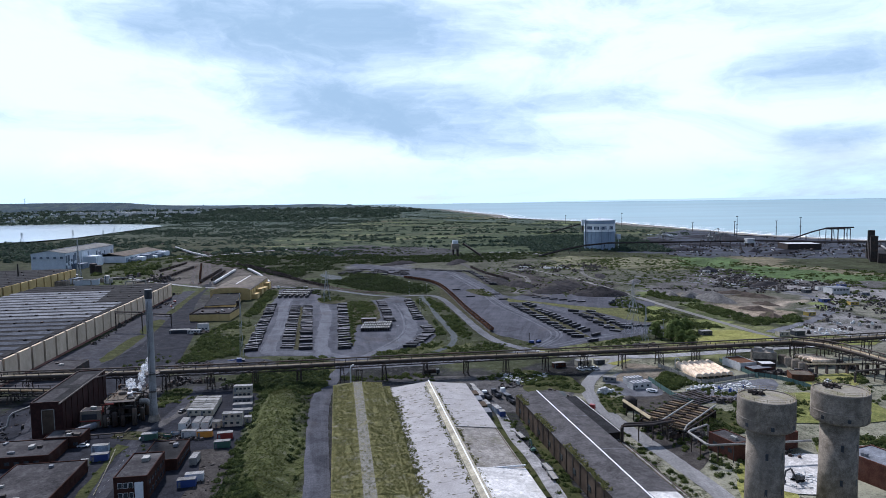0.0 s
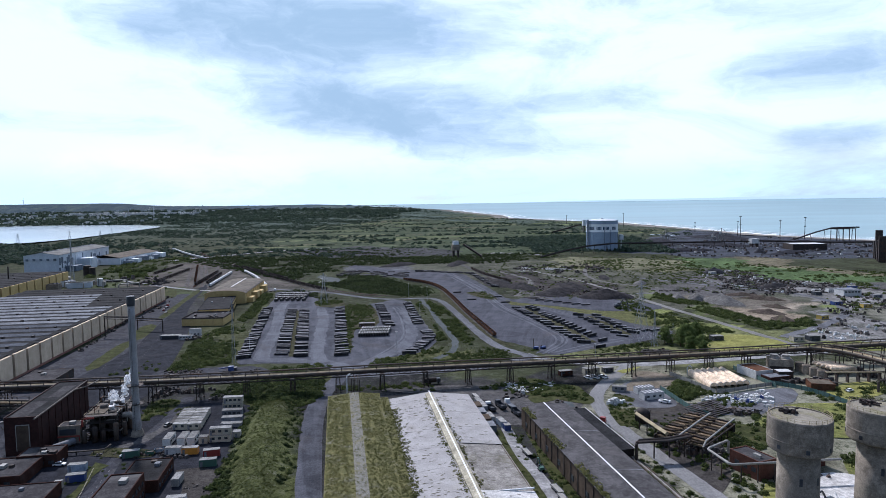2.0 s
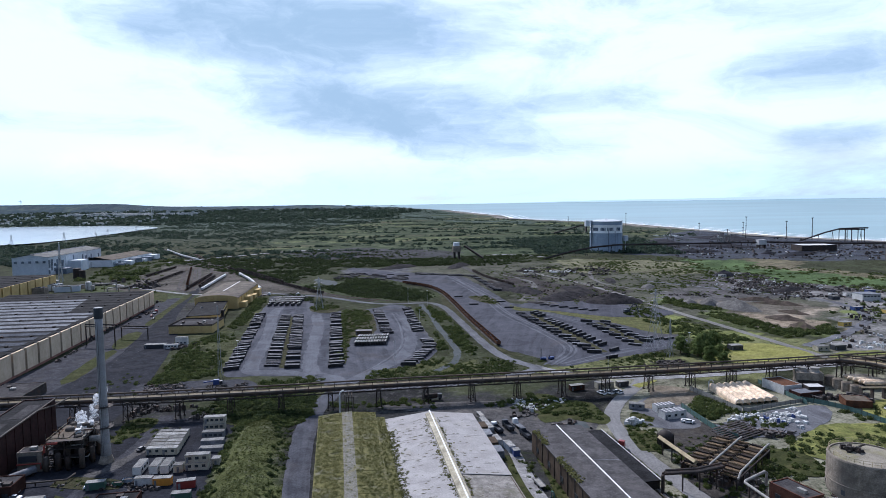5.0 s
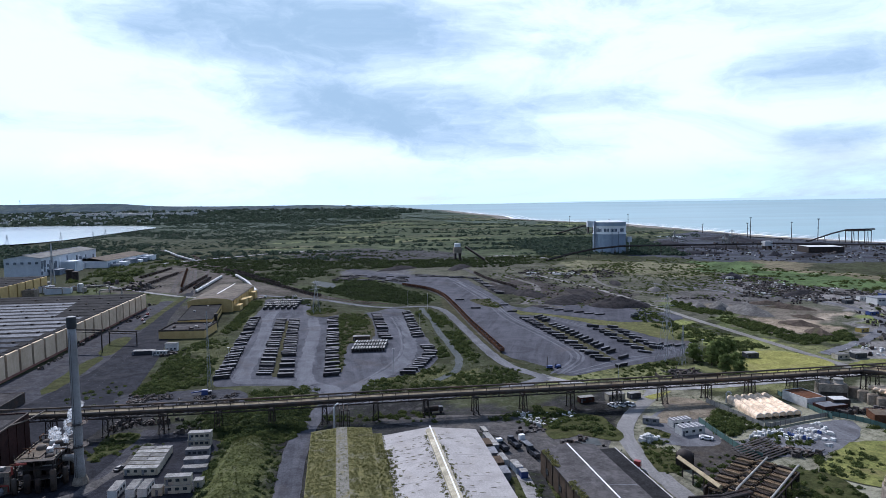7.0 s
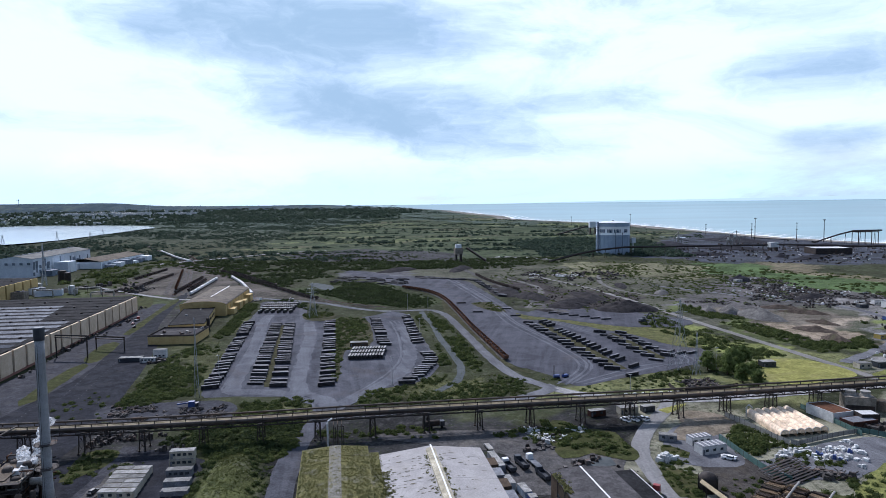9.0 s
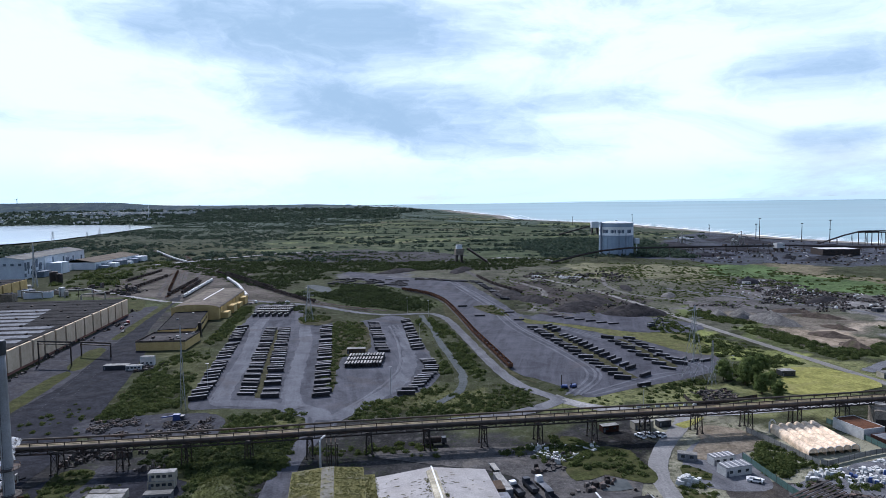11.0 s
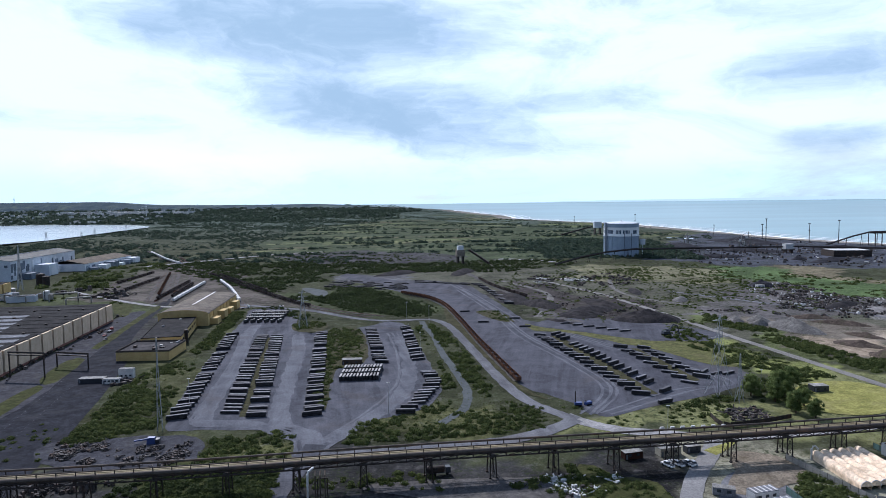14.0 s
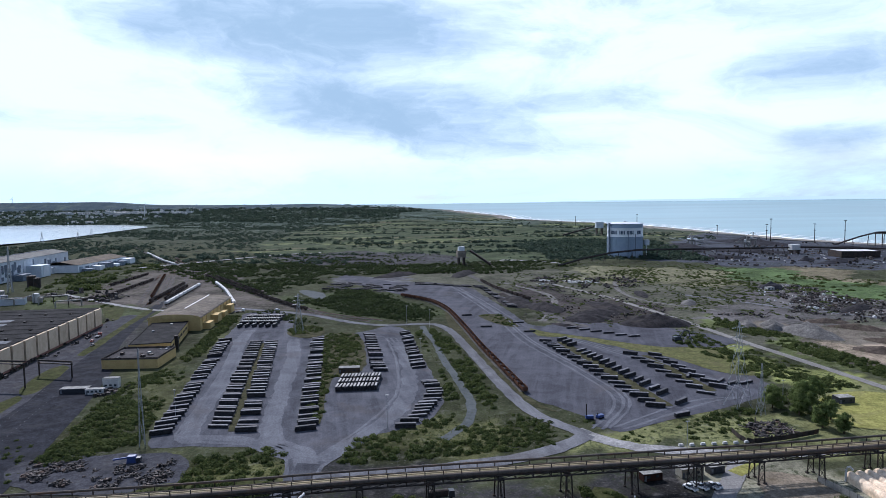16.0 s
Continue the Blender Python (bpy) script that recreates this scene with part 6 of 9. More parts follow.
def excavator(x, y, rz, colour, label, k=1.0, z=0.15):
    t = thing("excavator", x, y, z, rz, label, "excavator")
    for s in (-1, 1):
        part("track", Mesh().box(0, s * 1.15 * k, 0, 3.9 * k, 0.6 * k, 0.85 * k, 0, 0.9), TYRE, t)
    part("body", Mesh().box(-0.4 * k, 0, 1.0 * k, 3.2 * k, 2.5 * k, 1.2 * k, 0, 0.92), colour, t)
    part("cab", Mesh().box(0.8 * k, 0.75 * k, 1.2 * k, 1.3 * k, 1.0 * k, 1.7 * k, 0, 0.85), GLASS, t)
    part("boom", Mesh().rod((1.0 * k, 0, 1.6 * k), (3.4 * k, 0, 5.2 * k), 0.34 * k, 6).rod((3.4 * k, 0, 5.2 * k), (5.6 * k, 0, 4.6 * k), 0.3 * k, 6), colour, t)
    part("stick", Mesh().rod((5.6 * k, 0, 4.6 * k), (6.3 * k, 0, 1.6 * k), 0.24 * k, 6), colour, t)
    part("bucket", Mesh().box(6.3 * k, 0, 0.5 * k, 1.0 * k, 1.1 * k, 1.1 * k, 0, 0.7), P_DARK, t)
    return t


for x, y, a in ((81.8, 359.5, 118), (85.8, 360, 118), (89.8, 360.4, 118)):
    pickup(x, y, a, P_WHITE, "white pickup with a dark bed under the pipe bridge")
truck(24.6, 311, 108, P_WHITE, "white tipper lorry with a dark body")
truck(29.6, 313.5, 108, P_DARK, "dark tipper lorry in the yard")
truck(34.2, 315, 108, P_WHITE, "white flatbed lorry in the yard", "flat")
truck(36, 303.5, 108, P_DARK, "dark lorry beside the brown shed", "tipper")
truck(-3, 355, 12, P_DARK, "black tanker lorry under the pipe bridge", "tank")
truck(70.4, 287.5, 60, P_RED, "red loading truck on the dark yard", "flat")
excavator(161, 583, 8, P_DARK, "dark tracked excavator on the dark yard", 1.5)
excavator(124.5, 214, 200, P_DARK, "dark excavator in the works yard")
excavator(37.4, 243.3, 100, P_GREEN, "old green digger beside the brown shed", 0.7)
car(112.5, 236, 160, P_SILVER, "silver car parked by the brick house")
car(-122, 262, 10, P_WHITE, "white car outside the low blocks")
car(-147, 259, 12, P_SILVER, "silver car beside the plant house")
car(-254, 604, 100, P_RED, "red car beside the long hall")
car(-246, 590, 100, P_DARK, "dark car beside the long hall")
truck(-258, 620, 98, P_RED, "red lorry at the hall wall", "flat")
truck(-184, 720, 40, P_WHITE, "white lorry by the yellow hall", "flat")
car(-152, 728, 10, P_WHITE, "white van-like car by the sidings")
car(-120, 296, 80, P_DARK, "dark car among the cabins")
car(200, 336, 30, P_SILVER, "silver car by the yards")
car(206, 330, 30, P_WHITE, "white car by the yards")
car(262, 306, 20, P_WHITE, "white car beyond the pipe rack")


CABIN_ROOF = surface("cabin_roof_felt", (0.14, 0.138, 0.132), (0.3, 0.295, 0.28), 0.85, 2.0, 0.3, (0.1, 0.095, 0.08), 0.6, random_tint=0.3)


def cabin(name, x, y, rz, sx, sy, h, wall, label, group, z=0.15, windows=2, stripes=False):
    t = thing(name, x, y, z, rz, label, "cabin", group)
    part("body", Mesh().box(0, 0, 0, sx, sy, h), wall, t)
    part("roof", Mesh().box(0, 0, h + 0.004, sx + 0.1, sy + 0.1, 0.14), CABIN_ROOF if not stripes else ROOF_GREY, t)
    for i in range(windows):
        a = (i + 0.5) / windows - 0.5
        part("window", Mesh().box(a * sx * 0.9, -sy / 2 - 0.02, 1.1, min(1.3, sx * 0.2), 0.08, 1.0), GLASS, t)
    part("door", Mesh().box(-sx / 2 + 0.8 if sx > 4 else 0, -sy / 2 - 0.03, 0.05, 0.85, 0.07, 2.0), ROOF_GREY, t)
    if stripes:
        for i in range(5):
            part("roof_rib", Mesh().box((i - 2) * sx / 5, 0, h + 0.15, 0.5, sy * 0.95, 0.1), CABIN_WHITE, t)
    for s in (-1, 1):
        part("skid", Mesh().box(s * sx * 0.35, 0, -0.12, 0.3, sy, 0.12), STEEL_DARK, t)
    return t


for i in range(6):
    for k in range(2):
        cabin("portable_cabin", -113.0 + k * 6.2 - i * 0.6, 292.4 + i * 3.7, 3, 5.9, 2.9, 2.6, CABIN, "cream portable cabin in a packed block", "cabins in the yard", windows=2)
for x, y in ((-111.2, 276.5), (-105.6, 277.3), (-101.6, 277.5)):
    cabin("portable_cabin", x, y, 96, 8.2, 3.0, 2.8, CABIN_WHITE, "white portable cabin with rusty edges", "cabins in the yard", windows=3)
for x, y, z, l in ((-96.6, 275.6, 0.15, 3.4), (-90.4, 277.4, 0.15, 8.6), (-90.2, 277.6, 3.1, 8.6), (-84.6, 281, 0.15, 3.0)):
    cabin("portable_cabin", x, y, 6, l, 3.0, 2.75, CABIN, "cream portable cabin stacked beside the bank", "cabins in the yard", z, windows=3 if l > 5 else 1)
for i, (x, y, z, h) in enumerate(((-98.5, 319, 0.15, 2.8), (-98.3, 319.2, 3.1, 2.8), (-95.5, 309, 0.15, 2.8), (-93, 301, 0.15, 2.2), (-91.3, 294.5, 0.15, 1.6))):
    cabin("portable_cabin", x, y, 6, 9.0, 3.2, h, CABIN if i < 2 else ROOF_GREY, "pale portable cabin in a row by the bank" if i < 3 else "low grey store in a row by the bank", "cabins in the yard", z, windows=4 if i < 3 else 0)
for x, y, a, mt, lb in ((-128.5, 220, 98, CABIN, "cream shipping container by the low blocks"), (-132, 233, 98, CABIN, "cream shipping container with a dented side"), (-134, 250, 10, BLUE_GREY, "grey-blue shipping container by the low blocks"),
                        (-129.5, 241, 12, P_BLUE, "blue shipping container by the low blocks"), (-86.5, 252.6, 10, P_GREEN, "green skip container beside the bank"), (-97.8, 264.5, 5, P_ORANGE, "orange site store beside the cabins"), (-104.5, 264.8, 5, CABIN_WHITE, "white site store with red doors"),
                        (-88.5, 262, 14, P_RED, "red plant trailer beside the cabins"), (-86, 222, 10, CABIN_WHITE, "white-roofed container by the offices"), (-87, 217.5, 10, P_BLUE, "dark blue container by the offices"), (-92, 238, 95, PIPE_GREY, "grey tank container by the offices"), (-120, 262, 12, P_GREEN, "green waste skip beside the cabins")):
    t = cabin("container", x, y, a, 6.1, 2.5, 2.6, mt, lb, "containers", windows=0)
t = cabin("white_cabin", 104, 333.8, 15, 9.5, 4.0, 3.0, CABIN_WHITE, "large white cabin with a ribbed roof", "large white cabins", windows=3, stripes=True)
cabin("white_cabin", 104.8, 324.8, 15, 11.0, 5.0, 3.2, CABIN_WHITE, "large white cabin with a ribbed roof", "large white cabins", windows=3, stripes=True)
cabin("site_cabin", 92.5, 337, -20, 7.0, 3.2, 2.5, ROOF_GREY, "low grey cabin beside the road", "small cabins", windows=2)
cabin("site_cabin", 71, 368, 14, 7.5, 3.2, 2.6, BRICK, "dark cabin under the pipe bridge", "small cabins")
cabin("site_cabin", 86, 371, 14, 9.0, 4.0, 3.0, CABIN, "cream cabin under the pipe bridge", "small cabins")
cabin("site_cabin", 96, 373, 14, 6.0, 3.0, 2.6, P_DARK, "dark cabin under the pipe bridge", "small cabins")
cabin("yard_hut", -56, 514, 4, 12, 5, 3.0, BROWN_WALL, "small brown hut on the grass island", "huts", windows=2)
cabin("site_cabin", -181, 489, 6, 8, 3.4, 5.4, CABIN_WHITE, "stacked white cabins by the apron", "small cabins", windows=3)
cabin("site_cabin", -184, 478, 6, 9, 3.2, 2.7, CABIN_WHITE, "white cabin with dark windows by the apron", "small cabins", windows=4)
cabin("container", -196, 481, 6, 14, 5, 2.4, P_DARK, "dark open bin of scrap by the apron", "containers", windows=0)

# the barrel-vaulted store
t = thing("barrel_store", 139.6, 338.4, 0, 0, "store of six pale barrel vaults side by side", "store")
n = 12
for i in range(6):
    m = Mesh()
    vs = []
    for y in (0, 27.0):
        for k in range(n + 1):
            a = math.pi * k / n
            vs.append((1.85 - 1.9 * math.cos(a), y, 1.3 + 1.9 * math.sin(a)))
    vs += [(v[0], v[1], 0) for v in (vs[0], vs[n], vs[n + 1], vs[2 * n + 1])]
    m.add(vs, [(k, k + 1, n + 2 + k, n + 1 + k) for k in range(n)] + [tuple(range(n + 1)), tuple(range(2 * n + 1, n, -1)), (0, n + 1, 2 * n + 4, 2 * n + 2), (n, 2 * n + 3, 2 * n + 5, 2 * n + 1)])
    v_ = part("vault", m, TUBE, t, m=pose(i * 3.68, i * 0.75, 0, 0, 0, 2.6))
    for k in range(5):
        part("hoop", Mesh().tube([(1.85 - 1.92 * math.cos(math.pi * j / 8), 3 + k * 5.4, 1.3 + 1.92 * math.sin(math.pi * j / 8)) for j in range(9)], 0.05, 5), TUBE, v_)
    part("end_frame", Mesh().tube([(1.85 - 1.95 * math.cos(math.pi * j / 8), -0.1, 1.3 + 1.95 * math.sin(math.pi * j / 8)) for j in range(9)], 0.12, 5), P_WHITE, v_)
part("vent_pipe", Mesh().tube([(-1.6, 26, 0), (-1.6, 26, 4.2), (-1.2, 26, 5.0), (-0.2, 26, 5.2), (0.8, 26, 4.0)], 0.35, 8), CABIN_WHITE, t, "white vent pipe")


def fence(name, pts, h, material, label, step=3.0):
    t = thing(name, 0, 0, 0, 0, label, "fence")
    fr_ = line_frames(pts, step)
    pdat = Mesh().box(0, 0, 0, 0.12, 0.12, h + 0.1).data("post")
    sdat = Mesh().box(step / 2, 0, 0.15, step - 0.1, 0.06, h - 0.2).data("panel")
    for x, y, a in fr_:
        part("post", pdat, STEEL_DARK, t, m=pose(x, y, 0.1, 0, 0, a))
        part("panel", sdat, material, t, m=pose(x, y, 0.1, 0, 0, a))
    return t


fence("site_fence", [(128, 364), (133, 348), (138, 331), (141, 329)], 2.4, PIPE_GREY, "grey sheet fence round the barrel store")
fence("site_fence", [(141, 329), (160, 337), (172, 341)], 2.2, PIPE_GREY, "grey sheet fence round the barrel store")
fence("site_fence", [(168, 374), (171, 356), (173, 341)], 2.4, FENCE, "green sheet fence beside the barrel store")
fence("site_fence", [(113.5, 337), (115, 320), (117, 304), (120, 298)], 2.6, FENCE, "green sheet fence beside the white cabins")
fence("yard_wall", [(120, 412), (121, 400), (136, 402), (153, 408)], 2.2, STEEL_DARK, "dark sheet fence before the timber stack")
for i in range(7):
    t = thing("concrete_block", 93 + i * 4.6, 397.5 + i * 0.4, 0.2, 5, "white concrete barrier block on the verge", "barrier", "barrier blocks")
    part("block", Mesh().box(0, 0, 0, 2.0, 0.9, 0.9, 0, 0.8), CABIN_WHITE, t)


def lattice_tower(name, x, y, h, base, label, arms=True, z=0.0, thick=1.0, group=""):
    t = thing(name, x, y, z, 20, label, "pylon", group)
    lv = [0, 0.3, 0.55, 0.72, 0.86, 1.0]
    wd = [base / 2, base * 0.33, base * 0.2, base * 0.11, base * 0.09, 0.15]
    for a in (-1, 1):
        for b_ in (-1, 1):
            part("leg", Mesh().tube([(a * w_, b_ * w_, h * l) for l, w_ in zip(lv, wd)], 0.11 * thick, 4), GALV, t)
    br = Mesh()
    for (l0, w0), (l1, w1) in zip(list(zip(lv, wd))[:-1], list(zip(lv, wd))[1:]):
        for a, b_, c, d in ((-1, -1, 1, -1), (1, -1, 1, 1), (1, 1, -1, 1), (-1, 1, -1, -1)):
            br.rod((a * w0, b_ * w0, h * l0), (c * w1, d * w1, h * l1), 0.06 * thick, 4).rod((c * w0, d * w0, h * l0), (a * w1, b_ * w1, h * l1), 0.06 * thick, 4)
    part("bracing", br, GALV, t)
    if arms:
        for l, r_ in ((0.72, 0.17), (0.82, 0.14), (0.93, 0.11)):
            part("arm", Mesh().rod((-h * r_, 0, h * l), (0, 0, h * l + 0.8), 0.1 * thick, 4).rod((h * r_, 0, h * l), (0, 0, h * l + 0.8), 0.1 * thick, 4).rod((-h * r_, 0, h * l), (h * r_, 0, h * l), 0.1 * thick, 4), GALV, t)
    return t


lattice_tower("pylon", 137.5, 444, 41, 9, "grey lattice pylon beside the dark yard")
lattice_tower("pylon", -110, 627, 30, 7, "grey lattice pylon on an overgrown island")
lattice_tower("pylon", 143, 433, 24, 3.0, "slim lattice mast beside the pylon", False)
for x, y, h in ((-1088, 1670, 26), (-1007, 1761, 28), (-1032, 1966, 18), (-1043, 2057, 24), (-1093, 2352, 25)):
    lattice_tower("pylon", x, y, h, 9, "distant lattice pylon along the reservoir", True, 0.5, 2.0, "pylons along the reservoir")
for x, y, h in ((723, 1806, 24), (754, 1615, 33), (731, 1553, 48), (818, 1535, 37), (811, 1420, 48), (494, 2468, 31), (631, 2186, 44)):
    t = thing("light_mast", x, y, 0, 0, "tall dark lighting mast near the shore", "mast", "lighting masts")
    part("pole", Mesh().rod((0, 0, -1), (0, 0, h), 0.9, 6, 0.5), STEEL_DARK, t)
    part("lamp_frame", Mesh().box(0, 0, h, 5, 1.5, 1.6), STEEL_DARK, t)
    part("landing", Mesh().box(0, 0, h * 0.6, 3, 3, 1.0), STEEL_DARK, t)
for x, y, h in ((-26.4, 421, 15), (-126, 439, 13), (-15, 537, 14), (94.5, 395, 11), (-11, 640, 14), (-30, 660, 14), (160, 446, 12)):
    t = thing("street_lamp", x, y, 0.1, 0, "slim grey lamp column in the yard", "lamp", "yard lamps")
    part("pole", Mesh().rod((0, 0, 0), (0, 0, h), 0.13, 6, 0.08), GALV, t)
    part("lamp_head", Mesh().box(0, 0, h, 1.6, 0.4, 0.2), GALV, t)

# ---- the far side: conveyors, silo, ovens ----
t = thing("ore_bunker", 30, 1112, 0, 10, "dark concrete bunker with a white head house", "bunker")
part("leg_frame", Mesh().box(-4, 0, 0, 3, 8, 12).box(4, 0, 0, 3, 8, 12), STEEL_DARK, t)
part("bin", Mesh().box(0, 0, 12, 13, 10, 10, 0, 1.0), CONCRETE, t)
part("head_house", Mesh().box(0, 0, 22, 9, 8, 6), WHITE, t)
part("conveyor", Mesh().box(0, 0, -1.5, 40, 3, 3), STEEL_DARK, t, m=pose(24, -24, 13, 0, 28, -45))


def conveyor(pts, label, step=22):
    t = thing("conveyor", 0, 0, 0, 0, label, "conveyor", "conveyors")
    p3 = [Vector(p) for p in pts]
    part("gallery", Mesh().tube(p3, 1.5, 4), STEEL_DARK, t)
    for a, b_ in zip(p3, p3[1:]):
        k = max(1, int((b_ - a).length / step))
        for i in range(k):
            q = a.lerp(b_, (i + 0.5) / k)
            part("trestle", Mesh().rod((q.x - 2, q.y, 0), (q.x, q.y, q.z - 1), 0.35, 4).rod((q.x + 2, q.y, 0), (q.x, q.y, q.z - 1), 0.35, 4), STEEL_DARK, t)
    return t


conveyor([(170, 1070, 2), (218, 1108, 9), (262, 1126, 15), (312, 1150, 17), (400, 1180, 15), (600, 1240, 11)], "long dark conveyor gallery past the gasholder")
conveyor([(612, 1235, 12), (760, 1225, 8), (950, 1180, 10)], "dark conveyor gallery along the stockyard")
conveyor([(760, 1380, 2), (810, 1372, 20), (838, 1366, 28)], "rising conveyor gallery at the stockyard")
conveyor([(838, 1366, 28), (892, 1360, 29)], "falling conveyor gallery at the stockyard")
t = thing("transfer_tower", 608, 1238, 0, 8, "pale conveyor transfer house on legs", "tower")
part("house", Mesh().box(0, 0, 7, 16, 10, 9), CABIN_WHITE, t)
part("leg_frame", Mesh().box(-6, 0, 0, 2, 8, 7).box(6, 0, 0, 2, 8, 7), STEEL_DARK, t)
t = flat_block("stockyard_shed", 640, 1160, -4, 60, 40, 10, STEEL_DARK, CABIN_WHITE, "long dark shed with a pale roof at the stockyard", "shed", 0.4, 0)
for x, y, a in ((502, 1418, 20), (628, 1424, 150), (570, 1330, 60)):
    t = thing("stacker", x, y, 0, a, "tall grey stacking machine among the coal heaps", "stacker", "stacking machines")
    part("portal", Mesh().box(-5, -4, 0, 1.4, 1.4, 14).box(5, -4, 0, 1.4, 1.4, 14).box(-5, 4, 0, 1.4, 1.4, 14).box(5, 4, 0, 1.4, 1.4, 14).box(0, 0, 13, 13, 10, 2), PIPE_GREY, t)
    part("boom", Mesh().rod((-14, 0, 15), (34, 0, 6), 1.3, 4), PIPE_GREY, t)
    part("mast", Mesh().rod((0, 0, 15), (0, 0, 28), 0.9, 5), PIPE_GREY, t)
    part("stay", Mesh().rod((0, 0, 28), (30, 0, 8), 0.3, 4).rod((0, 0, 28), (-13, 0, 16), 0.3, 4), PIPE_GREY, t)
    part("operator_cab", Mesh().box(3, 3, 15, 4, 3, 4), CABIN_WHITE, t)
sheet("coal_lagoon", [(560, 1690), (600, 1660), (640, 1500), (612, 1470), (590, 1600)], 0.5, LAKE, "bright shallow water among the coal stocks", "pond", 6.0, 12)
t = thing("head_house", 433, 1880, 0, 0, "pale conveyor head house beyond the gasholder", "tower")
part("house", Mesh().box(0, 0, 18, 20, 14, 17), MILL_PALE, t)
part("leg_frame", Mesh().box(-7, 0, 0, 3, 12, 18).box(7, 0, 0, 3, 12, 18), STEEL_DARK, t)
part("chute", Mesh().rod((-16, -4, 22), (-110, -60, 3), 2.4, 4), STEEL_DARK, t)
t = thing("portal_frame", 838, 1350, 0, 4, "dark open steel frame at the stockyard", "frame")
for a in (0, 14, 28, 42):
    part("portal", Mesh().box(a, 0, 0, 1.0, 1.0, 27).box(a, 18, 0, 1.0, 1.0, 27).box(a, 9, 25, 0.9, 19, 1.2), STEEL_DARK, t)
part("cross_beam", Mesh().box(21, 0, 25.5, 44, 1.2, 1.6).box(21, 18, 25.5, 44, 1.2, 1.6), STEEL_DARK, t)
t = thing("oven_battery", 640, 905, 0, 60, "dark oven battery with pipework and towers", "ovens")
part("battery", Mesh().box(60, 0, 0, 120, 16, 14), STEEL_DARK, t)
part("gas_main", Mesh().rod((0, -6, 17), (120, -6, 17), 1.4, 10), PIPE_GREY, t)
for i in range(14):
    part("door_frame", Mesh().box(5 + i * 8.4, -8.2, 1, 2.2, 0.6, 12), RUST, t)
for i, h in enumerate((38, 30, 44, 26)):
    part("tower", Mesh().box(20 + i * 26, 12, 0, 9, 9, h), STEEL_DARK, t)
for x, y, h in ((842, 1158, 52), (852, 1160, 52), (862, 1163, 46)):
    t = thing("stove", x, y, 0, 0, "pale blue steel stove at the far works", "stove", "stoves")
    part("shell", Mesh().lathe([(4.2, 0), (4.2, h - 4), (2.5, h - 0.5), (0.5, h)], 16), GAS_BLUE, t, smooth=True)
t = thing("far_frame", 815, 1140, 0, 30, "dark blast plant with galleries at the far works", "plant")
for i in range(7):
    part("bay", Mesh().box(i * 12, (i % 3) * 4, 0, 9, 12, 14 + (i * 7) % 20), STEEL_DARK, t)
part("skip_bridge", Mesh().rod((-90, -40, 8), (0, 0, 30), 2.5, 4), STEEL_DARK, t)


SPOIL = surface("brown_spoil", (0.055, 0.044, 0.037), (0.1, 0.08, 0.065), 0.95, 4.0, 0.5, (0.07, 0.078, 0.03), 0.4, bump=0.6)


def mound(name, x, y, rx, ry, h, material, label, seed=0, rz=0.0):
    """A tipped heap with an uneven crest."""
    t = thing(name, x, y, 0, rz, label, "heap", "heaps")
    m = Mesh()
    nr, na = 8, 36
    vs = []
    for i in range(nr + 1):
        s = i / nr
        for k in range(na):
            a = 6.28319 * k / na
            e = 1 + 0.22 * noise.noise((math.cos(a) * 1.7 + seed, math.sin(a) * 1.7, seed * 3.1))
            px_, py_ = rx * s * e * math.cos(a), ry * s * e * math.sin(a)
            z = h * (1 - s) ** 0.85 * (1 + 0.35 * noise.noise((px_ * 0.18 + seed, py_ * 0.18, 1.0))) if i < nr else 0.0
            vs.append((px_, py_, max(0.05, z) if i < nr else -0.1))
    m.add(vs, [(i * na + k, (i + 1) * na + k, (i + 1) * na + (k + 1) % na, i * na + (k + 1) % na) for i in range(nr) for k in range(na)])
    part("tipped_mass", m, material, t, smooth=True)
    return t


